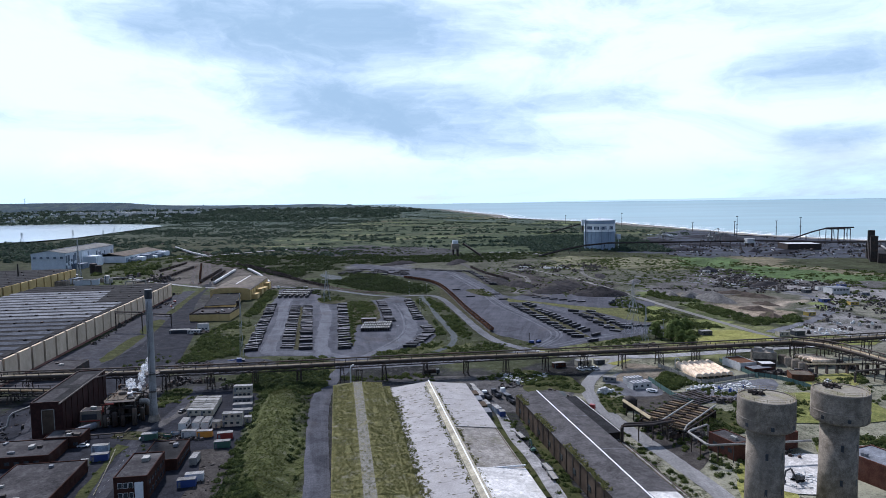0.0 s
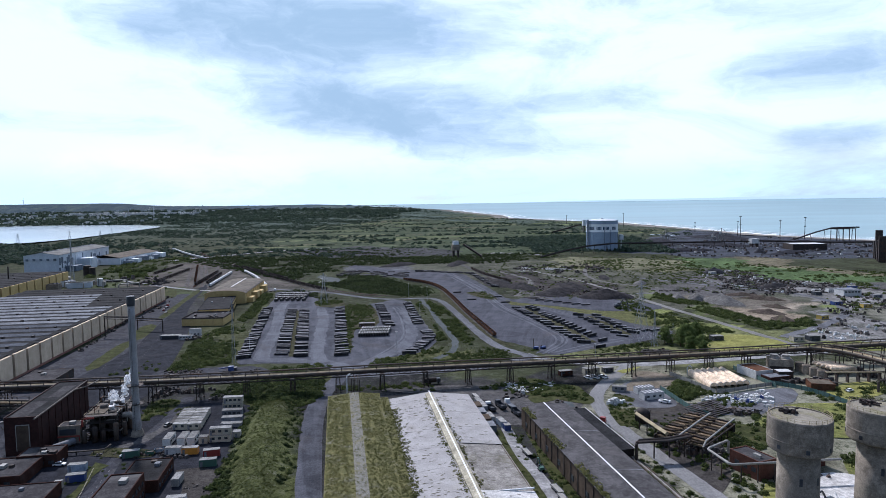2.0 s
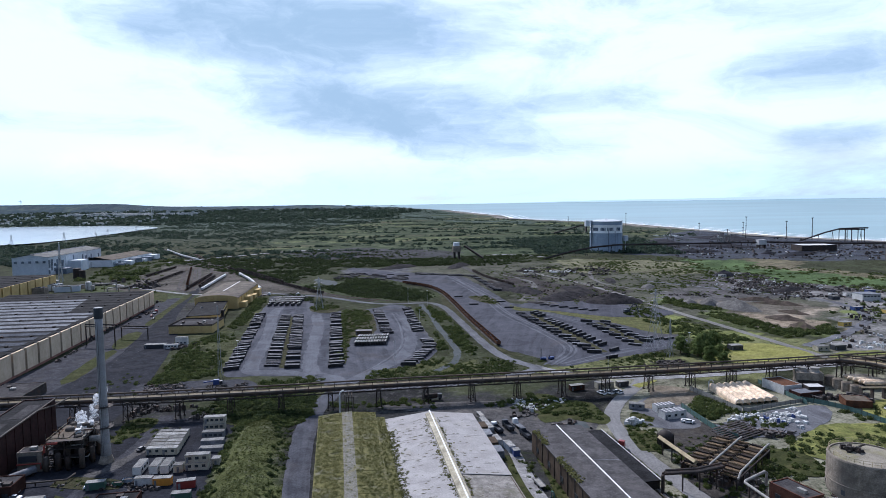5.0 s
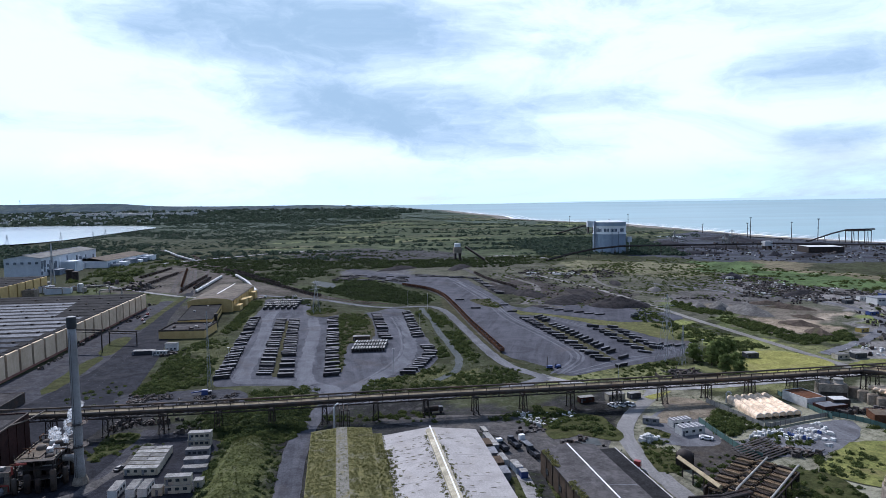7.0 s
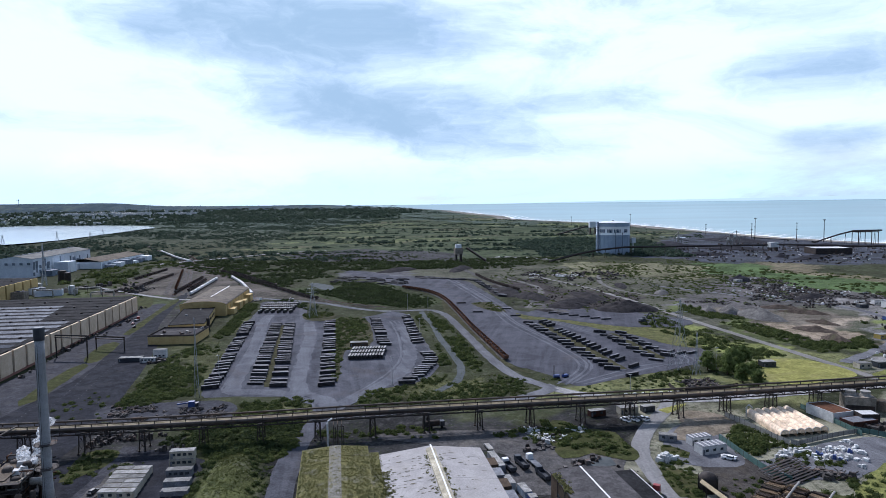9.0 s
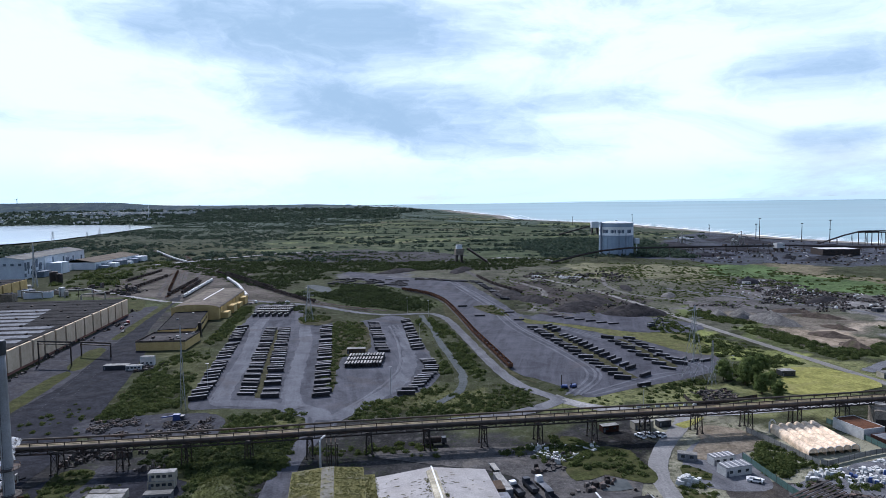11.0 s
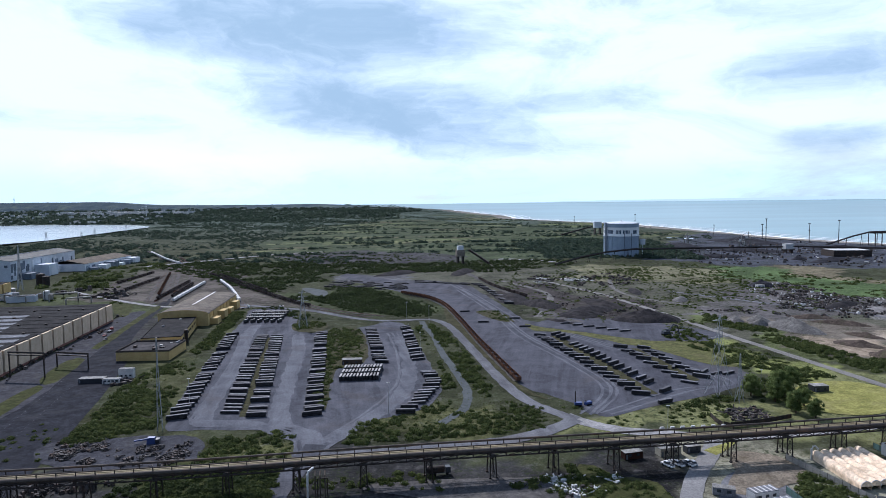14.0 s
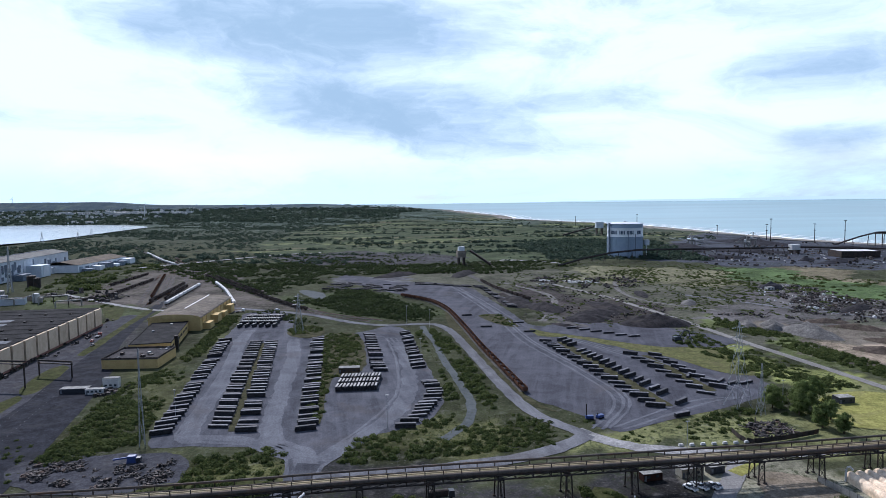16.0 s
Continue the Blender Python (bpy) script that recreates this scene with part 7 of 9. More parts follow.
for i, (x, y, rx, ry, h, mt, lb) in enumerate(((168, 644, 30, 16, 9, SLAG, "long black slag heap beside the yard"), (118, 668, 22, 16, 5, SLAG, "black slag heap beside the dark yard"), (132, 690, 26, 16, 5, SLAG, "dark slag heap with grass on it"),
        (234, 633, 10, 7, 5, GRAVEL, "grey gravel heap on waste ground"), (252, 630, 12, 8, 6, GRAVEL, "grey gravel heap on waste ground"), (264, 602, 24, 13, 8, GRAVEL, "large grey gravel heap on waste ground"), (277, 548, 15, 9, 3.5, SPOIL, "brown earth mound with a grassed top"),
        (355, 829, 13, 11, 8, COAL, "black coal heap on waste ground"), (70, 760, 16, 40, 5, SLAG, "long dark slag bank beside the yard"), (92, 720, 14, 26, 6, SLAG, "dark slag bank beside the yard"), (-60, 990, 40, 14, 5, SLAG, "low dark slag bank among the scrub"), (30, 1000, 46, 12, 5, SLAG, "low dark slag bank among the scrub"),
        (480, 1400, 90, 40, 9, COAL, "long black coal stockpile near the shore"), (650, 1480, 110, 40, 10, COAL, "long black coal stockpile near the shore"), (560, 1290, 80, 20, 6, COAL, "low black coal stockpile near the shore"), (740, 1300, 60, 22, 8, COAL, "black coal stockpile near the shore"), (450, 1180, 60, 16, 5, COAL, "low black coal bank at the stockyard"),
        (600, 1100, 60, 14, 5, COAL, "black coal bank at the stockyard"), (700, 1600, 80, 30, 8, COAL, "black coal stockpile by the shore"), (560, 1120, 12, 10, 7, COAL, "steep black coal heap at the stockyard"), (272, 513, 13, 7, 5, SPOIL, "brown earth slope beside the hedge"), (298, 574, 14, 6, 3, SPOIL, "brown-black spoil heap on the waste ground"), (310, 618, 20, 8, 4, SPOIL, "brown-black spoil heap on the waste ground"), (302, 645, 18, 8, 3, SPOIL, "low brown spoil heap on the waste ground"), (246, 618, 9, 7, 5, GRAVEL, "grey gravel heap on waste ground"), (362, 700, 30, 9, 4, SLAG, "dark rubble bank on the waste ground"), (230, 740, 18, 7, 4, GRAVEL, "grey gravel heap on waste ground"), (205, 800, 26, 7, 3, SLAG, "low dark slag bank on the waste ground"), (150, 720, 34, 12, 5, SLAG, "dark slag bank beside the haul road"), (96, 640, 20, 5, 2, SLAG, "low dark slag ridge beside the yard"))):
    mound("stockpile", x, y, rx, ry, h, mt, lb, i, i * 23)
strip("plant_road", [(240, 455), (300, 500), (350, 560), (360, 640), (300, 720), (240, 800)], 7, 0.17, ROAD_MID, "pale dirt road through the waste ground", "road", 0.3)
strip("waste_track", [(205, 900), (190, 830), (195, 760), (240, 700)], 5, 0.18, GRAVEL, "gravel track through the waste ground", "road", 0.3)
strip("waste_track", [(70, 905), (95, 850), (110, 790), (100, 720), (80, 660)], 6, 0.18, GRAVEL, "gravel track through the waste ground", "road", 0.3)
strip("levee", [(-460, 1120), (-380, 1230), (-294, 1332), (-195, 1372), (-85, 1345), (20, 1290), (34, 1240)], 13, 0.6, ROAD_PALE, "pale bare levee across the flats", "track", 0.3)
strip("levee", [(66, 1138), (100, 1178), (160, 1150), (190, 1112)], 14, 0.6, ROAD_PALE, "pale settled lagoon edge", "track", 0.3)
strip("haul_road", [(16, 1110), (30, 1010), (47, 924), (69, 814), (86, 726), (98, 657), (112, 636)], 8, 0.24, DIRT, "brown haul road down from the ore bunker", "road", 0.3)

# worn lines on the yards and the apron
lines = Mesh()
rnd = random.Random(77)
for base in ([(-54, 372), (-58, 395), (-74, 412), (-84, 460), (-95, 540), (-108, 605)], [(-56, 375), (-66, 400), (-90, 409), (-112, 413), (-119, 450), (-130, 520), (-148, 605)], [(-52, 380), (-34, 422), (-22, 470), (-26, 540), (-38, 605)],
             [(66, 418), (86, 455), (80, 505), (58, 590), (46, 690), (20, 830)], [(76, 418), (124, 452), (150, 462), (140, 500), (104, 570), (80, 610)], [(60, 640), (34, 780), (8, 890)]):
    for k in range(3):
        o = -3.2 + 3.2 * k + rnd.uniform(-0.8, 0.8)
        strip(None, [(x + o + rnd.uniform(-0.6, 0.6), y + rnd.uniform(-2, 2)) for x, y in base], 1.5, 0.215 + 0.004 * k, None, "", "", 0.55, 5.0, lines)
setting("tyre_lines", lines, TYRED, "pale tyre lines worn into the yards", "tyre lines")
dashes = Mesh()
for k in range(3):
    for i in range(26):
        dashes.box(-196 + k * 9 - i * 1.15, 372 + i * 4.6, 0.15, 0.16, 1.1, 0.012, 14)
setting("apron_marks", dashes, ROAD_MID, "faded white bay marks on the apron", "road marking")


# ---- scrub, trees and litter ----
def foliage(name, spots, leaves_each, material, label, category, seed, spread=0.5, upright=0.15, core=True):
    """Bushes as one mesh: rows of x, y, z, radius and height; every bush is many small leaf clumps round an uneven dome."""
    g = np.random.default_rng(seed)
    s = np.asarray(spots, float)
    n, k = len(s), leaves_each
    a, u = g.uniform(0, 2 * np.pi, (n, k)), g.uniform(-0.15, 1.0, (n, k)) ** 1.0
    lump = 1 + 0.28 * np.sin(3 * a + g.uniform(0, 6, (n, 1))) * (1 - u) + g.normal(0, 0.13, (n, k))
    c = np.sqrt(np.clip(1 - u * u, 0, 1))
    p = np.stack([s[:, 0:1] + s[:, 3:4] * lump * c * np.cos(a), s[:, 1:2] + s[:, 3:4] * lump * c * np.sin(a), s[:, 2:3] + s[:, 4:5] * np.clip(u * lump, 0.02, 1.3)], -1)
    out = np.stack([c * np.cos(a), c * np.sin(a), u + upright], -1) + g.normal(0, 0.45, (n, k, 3))
    out /= np.linalg.norm(out, axis=-1, keepdims=True)
    t1 = np.cross(out, g.normal(0, 1, (n, k, 3)))
    t1 /= np.linalg.norm(t1, axis=-1, keepdims=True) + 1e-9
    t2 = np.cross(out, t1)
    size = (s[:, 3:4] * spread * g.uniform(0.6, 1.3, (n, k)))[..., None]
    v = np.stack([p - t1 * size * 0.6 - t2 * size * 0.4, p + t1 * size * 0.6 - t2 * size * 0.35, p + t2 * size * 0.75], 2).reshape(-1, 3)
    f = np.arange(len(v)).reshape(-1, 3)
    if core:
        ring = 7
        b = np.arange(ring) * 2 * np.pi / ring
        low = np.stack([s[:, 0:1] + 0.8 * s[:, 3:4] * np.cos(b), s[:, 1:2] + 0.8 * s[:, 3:4] * np.sin(b), s[:, 2:3] + 0 * b], -1)
        mid = np.stack([s[:, 0:1] + 0.6 * s[:, 3:4] * np.cos(b), s[:, 1:2] + 0.6 * s[:, 3:4] * np.sin(b), s[:, 2:3] + 0.55 * s[:, 4:5] + 0 * b], -1)
        top = np.stack([s[:, 0], s[:, 1], s[:, 2] + 0.78 * s[:, 4]], -1)[:, None]
        cv = np.concatenate([low, mid, top], 1)
        i, j = np.arange(ring), (np.arange(ring) + 1) % ring
        cf = np.concatenate([np.stack([i, j, ring + j], -1), np.stack([i, ring + j, ring + i], -1), np.stack([ring + i, ring + j, 0 * i + 2 * ring], -1)])
        cf = (cf[None] + (np.arange(n) * (2 * ring + 1))[:, None, None] + len(v)).reshape(-1, 3)
        v, f = np.concatenate([v, cv.reshape(-1, 3)]), np.concatenate([f, cf])
    me = bpy.data.meshes.new(name)
    me.vertices.add(len(v))
    me.vertices.foreach_set("co", v.ravel())
    me.loops.add(len(f) * 3)
    me.loops.foreach_set("vertex_index", f.ravel())
    me.polygons.add(len(f))
    me.polygons.foreach_set("loop_start", np.arange(0, len(f) * 3, 3))
    me.update(calc_edges=True)
    me.materials.append(material)
    return tagged(new(name, me), label, category, kind="stuff")


def scatter(poly, density, r, seed, tall=(0.6, 1.0), clump=0.0, avoid=(), scale=0.03):
    """Spots inside a stretch of the plan, thinned into clumps."""
    g = np.random.default_rng(seed)
    p = np.array(poly, float)
    lo, hi = p.min(0), p.max(0)
    n = int((hi[0] - lo[0]) * (hi[1] - lo[1]) * density)
    x, y = g.uniform(lo[0], hi[0], n), g.uniform(lo[1], hi[1], n)
    ok = inside(poly, x, y)
    for q in avoid:
        ok &= ~inside(q, x, y)
    x, y = x[ok], y[ok]
    rows_ = []
    for a, b in zip(x, y):
        c = noise.noise((a * scale, b * scale, seed * 0.7))
        if c < clump - 0.3 + 0.3 * g.random():
            continue
        rr = g.uniform(*r) * (1 + 0.5 * max(0, c))
        rows_.append((a, b, float(hill(np.array(a), np.array(b))) + far_rise(b) - 0.1, rr, rr * g.uniform(*tall)))
    return rows_


BANK_WEST = [(-97, 345), (-88, 340), (-86, 317), (-78, 262), (-69, 225), (-58, 200), (-56, 150), (-80, 150), (-76, 205), (-82, 254), (-90, 318)]
BANK_EAST = [(-80, 340), (-66, 335), (-62, 302), (-53, 247), (-46, 205), (-50, 205), (-60, 255), (-70, 310)]
STRIP_WEST = [(-160, 378), (-128, 408), (-140, 454), (-152, 523), (-166, 609), (-172, 668), (-178, 700), (-190, 700), (-176, 610), (-166, 530), (-176, 500), (-174, 465), (-164, 420)]
STREAM = [(-12, 640), (2, 610), (16, 530), (26, 466), (22, 440), (0, 424), (-12, 425), (0, 460), (-2, 500), (-12, 570), (-22, 620)]
SOUTH = [(-40, 408), (-10, 424), (30, 440), (46, 426), (38, 402), (10, 392), (-42, 384)]
SOUTH_WEST = [(-97, 371), (-98, 392), (-73, 401), (-65, 396), (-61, 372), (-66, 362), (-92, 361)]
CENTRE = [(-112, 850), (-89, 848), (-50, 793), (-28, 735), (-9, 689), (-40, 676), (-92, 716), (-140, 778), (-118, 792)]
BELT = [(-420, 1080), (-330, 980), (-210, 840), (-176, 800), (-180, 870), (-130, 930), (-60, 1000), (90, 1000), (200, 1080), (210, 1160), (60, 1150), (-120, 1190), (-300, 1160), (-430, 1190)]
EAST_BELT = [(212, 640), (222, 584), (229, 533), (238, 497), (243, 480), (262, 487), (286, 492), (296, 525), (275, 505), (257, 510), (253, 530), (249, 558), (248, 596), (237, 634), (226, 671)]
EAST_GRASS = [(170, 484), (190, 520), (184, 620), (158, 590), (164, 532)]
NEAR_EAST = [(112, 318), (136, 332), (134, 346), (126, 352), (116, 330)]
near = []
for i, (poly, den, r) in enumerate(((BANK_WEST, 0.26, (0.6, 1.7)), (BANK_EAST, 0.14, (0.4, 1.3)), (STRIP_WEST, 0.16, (0.9, 2.0)), (STREAM, 0.12, (0.8, 2.0)), (SOUTH, 0.14, (0.7, 1.8)), (SOUTH_WEST, 0.11, (0.7, 1.7)),
                                    ([(-100, 358), (-62, 364), (-59, 334), (-64, 322), (-90, 322), (-98, 336)], 0.3, (0.7, 1.8)), ([(-114, 360), (-97, 366), (-96, 348), (-104, 330), (-118, 338)], 0.16, (0.7, 1.5)), ([(-178, 366), (-158, 372), (-166, 398), (-180, 420), (-192, 380)], 0.05, (0.6, 1.4)), ([(-55, 352), (-26, 356), (-30, 336), (-50, 334)], 0.14, (0.6, 1.5)), (NEAR_EAST, 0.12, (1.0, 2.0)), (EAST_GRASS, 0.03, (1.0, 2.4)), (EAST_BELT, 0.15, (0.9, 2.3)), ([(178, 500), (196, 474), (216, 470), (212, 488), (196, 500)], 0.1, (1.2, 2.4)), ([(164, 596), (186, 600), (194, 520), (208, 462), (192, 470), (174, 486)], 0.028, (1.0, 2.2)), (ISLAND, 0.13, (0.8, 1.8)), (HUT_ISLAND, 0.09, (0.8, 2.0)))):
    near += scatter(poly, den, r, 20 + i, clump=-0.1, avoid=[[(-66, 522), (-46, 522), (-46, 508), (-66, 508)], [(-19, 646), (-12, 574), (-7, 536), (-2, 516), (0, 498), (6, 468), (7, 450), (2, 434), (-2, 420), (4, 418), (12, 434), (15, 450), (14, 468), (8, 498), (6, 516), (1, 536), (-4, 574), (-13, 646)]])
for i, (poly, den, r) in enumerate((([(-121, 636), (-112, 656), (-94, 644), (-93, 612), (-110, 611)], 0.2, (0.9, 1.9)), ([(30, 690), (50, 690), (58, 640), (44, 650)], 0.06, (0.8, 1.6)), ([(100, 425), (134, 441), (150, 440), (120, 425)], 0.12, (0.8, 1.7)),
                                    ([(24, 352), (60, 350), (66, 340), (40, 335), (22, 345)], 0.09, (0.8, 1.8)), ([(-40, 352), (-6, 358), (0, 342), (-30, 338)], 0.07, (0.7, 1.5)), ([(60, 352), (76, 344), (72, 318), (62, 322)], 0.08, (0.8, 1.8)),
                                    ([(81, 316), (92, 318), (90, 285), (84, 285)], 0.10, (0.7, 1.6)), ([(66, 262), (78, 268), (86, 220), (92, 190), (82, 190), (74, 230)], 0.09, (0.6, 1.3)), ([(26, 282), (34, 284), (52, 190), (44, 190)], 0.05, (0.5, 1.3)),
                                    ([(-46, 330), (-35, 330), (-30, 318), (-52, 316)], 0.08, (0.6, 1.2)), ([(138, 300), (165, 305), (170, 285), (140, 280)], 0.06, (0.8, 1.8)), ([(150, 250), (200, 255), (210, 215), (150, 215)], 0.05, (0.8, 2.2)), ([(180, 330), (230, 345), (235, 300), (190, 290)], 0.04, (0.8, 1.8)),
                                    ([(96, 225), (110, 228), (125, 200), (104, 190)], 0.05, (0.7, 1.4)), ([(150, 432), (170, 470), (196, 470), (186, 430)], 0.05, (1, 2)), ([(-150, 300), (-140, 318), (-112, 322), (-118, 306)], 0.06, (0.7, 1.5)), ([(-140, 228), (-132, 262), (-112, 262), (-118, 225)], 0.03, (0.6, 1.1)))):
    near += scatter(poly, den, r, 60 + i, clump=-0.1)
foliage("scrub", near, 95, LEAF, "dense green bramble and gorse scrub", "scrub", 1, 0.32)
SLAG_FLAT = [(-150, 990), (-120, 905), (-50, 840), (6, 895), (60, 955), (50, 1010), (-60, 1000)]
BACK_FLAT = [(-300, 1330), (-195, 1368), (-85, 1340), (20, 1290), (45, 1150), (-50, 1120), (-200, 1140), (-280, 1220)]
dense = scatter(CENTRE, 0.085, (1.3, 2.8), 5, clump=-0.4) + scatter(BELT, 0.026, (1.6, 3.2), 6, clump=-0.12, avoid=[SLAG_FLAT, BACK_FLAT]) + scatter(BACK_FLAT, 0.012, (1.2, 2.6), 17, clump=0.1) + scatter([(-230, 1130), (-190, 1000), (-60, 1005), (60, 1010), (40, 1120), (-60, 1110)], 0.014, (1.4, 2.8), 18, clump=-0.1)
dense += scatter([(-160, 782), (-120, 880), (-60, 830), (-30, 780), (0, 700), (-14, 664), (-48, 672), (-110, 720)], 0.06, (0.7, 1.9), 19, clump=0.02, avoid=[[(-164, 856), (-148, 862), (-125, 834), (-114, 788), (-130, 786), (-150, 820)]])
dense += scatter(BANK_WEST, 0.1, (0.7, 1.6), 22, clump=-0.3) + scatter(BANK_EAST, 0.09, (0.5, 1.2), 23, clump=-0.2)
dense += scatter([(-112, 358), (-96, 366), (-62, 366), (-62, 344), (-66, 326), (-88, 324), (-98, 332), (-116, 340)], 0.16, (1.0, 2.2), 21, clump=-1.0)
dense += scatter([(-178, 720), (-160, 735), (-120, 690), (-100, 660), (-130, 660)], 0.03, (1, 2), 9)
foliage("thicket", dense, 56, LEAF_DARK, "dark thicket of willow and bramble", "thicket", 2, 0.36)
WASTE = [(80, 660), (180, 600), (240, 640), (420, 720), (400, 900), (240, 1010), (100, 1000), (60, 900)]
waste = scatter(WASTE, 0.022, (0.6, 1.7), 7, (0.35, 0.7), clump=0.08) + scatter([(220, 700), (330, 720), (340, 830), (400, 980), (320, 1050), (200, 1000)], 0.02, (0.7, 1.9), 8, (0.35, 0.7), clump=0.05)
waste += scatter([(377, 996), (520, 880), (620, 700), (470, 640), (402, 719), (330, 836)], 0.014, (1.0, 2.8), 10, (0.4, 0.7), clump=0.1)
waste += scatter([(150, 905), (330, 860), (420, 1040), (330, 1140), (160, 1100)], 0.016, (0.8, 2.2), 12, (0.35, 0.7), clump=0.05)
waste += scatter([(-420, 700), (-300, 690), (-190, 715), (-250, 900), (-420, 1150), (-480, 1000)], 0.004, (1.0, 2.6), 13, clump=0.1, avoid=[[(-290, 690), (-200, 740), (-420, 1200), (-470, 1180)]])
waste += scatter([(-470, 870), (-420, 1120), (-480, 1190), (-520, 1000)], 0.012, (2, 5), 14)
waste += scatter([(-470, 960), (-425, 870), (-400, 880), (-430, 985)], 0.02, (3, 5), 16)
waste += scatter([(320, 430), (500, 520), (600, 700), (440, 660), (330, 600)], 0.006, (1, 2.6), 15, clump=0.1)
foliage("waste_scrub", waste, 40, LEAF, "scattered bushes on the waste ground", "scrub", 3, 0.42)
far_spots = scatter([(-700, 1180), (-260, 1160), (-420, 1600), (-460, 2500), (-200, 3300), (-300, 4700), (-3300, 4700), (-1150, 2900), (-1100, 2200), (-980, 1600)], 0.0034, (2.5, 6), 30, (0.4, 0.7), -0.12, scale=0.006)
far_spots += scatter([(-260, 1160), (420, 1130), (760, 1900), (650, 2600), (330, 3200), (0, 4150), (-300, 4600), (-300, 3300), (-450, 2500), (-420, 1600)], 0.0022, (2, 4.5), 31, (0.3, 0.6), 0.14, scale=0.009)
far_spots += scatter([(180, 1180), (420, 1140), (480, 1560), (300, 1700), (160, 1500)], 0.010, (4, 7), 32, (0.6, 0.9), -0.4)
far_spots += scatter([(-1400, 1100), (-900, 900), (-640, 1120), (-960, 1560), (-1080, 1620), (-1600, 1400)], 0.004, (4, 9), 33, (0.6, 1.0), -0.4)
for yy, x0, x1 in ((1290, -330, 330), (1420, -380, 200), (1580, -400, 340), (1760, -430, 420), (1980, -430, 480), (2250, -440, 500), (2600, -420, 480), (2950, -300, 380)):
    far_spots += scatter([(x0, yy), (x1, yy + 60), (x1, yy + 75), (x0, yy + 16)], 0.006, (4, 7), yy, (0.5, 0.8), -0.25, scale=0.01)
foliage("far_woods", far_spots, 18, LEAF_HAZED, "far hedges and woods across the flats", "woods", 4, 0.6)
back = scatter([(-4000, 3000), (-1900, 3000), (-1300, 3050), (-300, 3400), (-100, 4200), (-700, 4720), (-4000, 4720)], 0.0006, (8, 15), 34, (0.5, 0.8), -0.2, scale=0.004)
foliage("far_woods", back, 18, LEAF_HAZED, "distant woods under the hills", "woods", 5, 0.7)


TREE_LEAF = leaves("poplar_leaves", (0.07, 0.105, 0.034), (0.135, 0.175, 0.058), (0.2, 0.235, 0.085))


def tree(x, y, h, r, seed):
    t = thing("tree", x, y, 0, 0, "broad dark green poplar beyond the pipe bridge", "tree", "trees by the lawn")
    g = random.Random(seed)
    trunk = Mesh().rod((0, 0, 0), (0.2, 0.1, h * 0.45), 0.38, 8, 0.2)
    spots = []
    for i in range(34):
        a, z = g.uniform(0, 6.28), h * g.uniform(0.18, 0.98)
        d = r * g.uniform(0.2, 0.95) * math.sqrt(max(0.1, 1 - ((z / h - 0.45) / 0.5) ** 2))
        q = (d * math.cos(a), d * math.sin(a), z)
        if i % 2:
            trunk.rod((0.15, 0.1, z * 0.55), q, 0.13, 6, 0.04)
        spots.append((q[0], q[1], z - r * 0.18, r * g.uniform(0.16, 0.34), r * g.uniform(0.22, 0.46)))
    spots += [(0, 0, h * 0.62, r * 0.3, h * 0.36), (0.3, 0, h * 0.2, r * 0.45, h * 0.4)]
    part("trunk", trunk, TRUNK, t)
    crown = foliage("crown", spots, 170, TREE_LEAF, "", "", seed, 0.24, 0.1, True)
    for key in ("kind", "category", "label"):
        if key in crown:
            del crown[key]
    crown.parent = t
    return t


for i, (x, y, h, r) in enumerate(((153, 442, 12, 6.5), (160, 432, 13, 6), (168, 442, 14, 7), (161, 416, 12, 5.5), (166, 409, 10, 5), (178, 452, 13, 6), (170, 425, 10, 5))):
    tree(x, y, h * 0.92, r * 0.85, 100 + i)


def litter(name, poly, n, size, material, label, seed, tall=0.4, rods=0.25, z=0.15, heap=0.06):
    """Loose scrap strewn over a stretch of ground, in one mesh."""
    g = random.Random(seed)
    p = np.array(poly, float)
    lo, hi = p.min(0), p.max(0)
    m = Mesh()
    while n:
        x, y = g.uniform(lo[0], hi[0]), g.uniform(lo[1], hi[1])
        if not inside(poly, x, y) or noise.noise((x * heap, y * heap, seed * 1.3)) < 0.08 * g.random():
            continue
        n -= 1
        s = size * g.uniform(0.4, 1.5)
        if g.random() < rods:
            a = g.uniform(0, 3.14)
            m.rod((x, y, z + 0.1), (x + 2.2 * s * math.cos(a), y + 2.2 * s * math.sin(a), z + s * tall * g.random()), 0.12 * s + 0.05, 5)
        else:
            m.box(x, y, z - 0.1, s, s * g.uniform(0.4, 1.2), s * tall * g.uniform(0.4, 1.6) + 0.1, g.uniform(0, 180), g.uniform(0.5, 1.0))
    return tagged(part(name, m, material, None), label, "scrap", kind="stuff")


litter("scrap", [(-133, 381), (-107, 391), (-100, 372), (-108, 365), (-124, 365)], 900, 0.8, SCRAP, "rusty scrap lengths in a wide heap", 32, 0.8, 0.45, heap=0.3)
litter("scrap", [(-155, 373), (-161, 389), (-143, 392), (-133, 376), (-136, 367)], 800, 0.8, SCRAP, "heaps of rusty scrap metal behind the pipe bridge", 1, 0.7, heap=0.25)
litter("scrap", [(120, 410), (122, 402), (150, 410), (146, 424), (132, 422)], 160, 1.4, SCRAP, "stack of old timber and scrap", 2, 0.5, 0.7)
litter("scrap", [(258, 665), (300, 676), (330, 760), (380, 800), (400, 700), (350, 690)], 700, 1.5, SCRAP, "dark rubble bands on the waste ground", 33, 0.6)
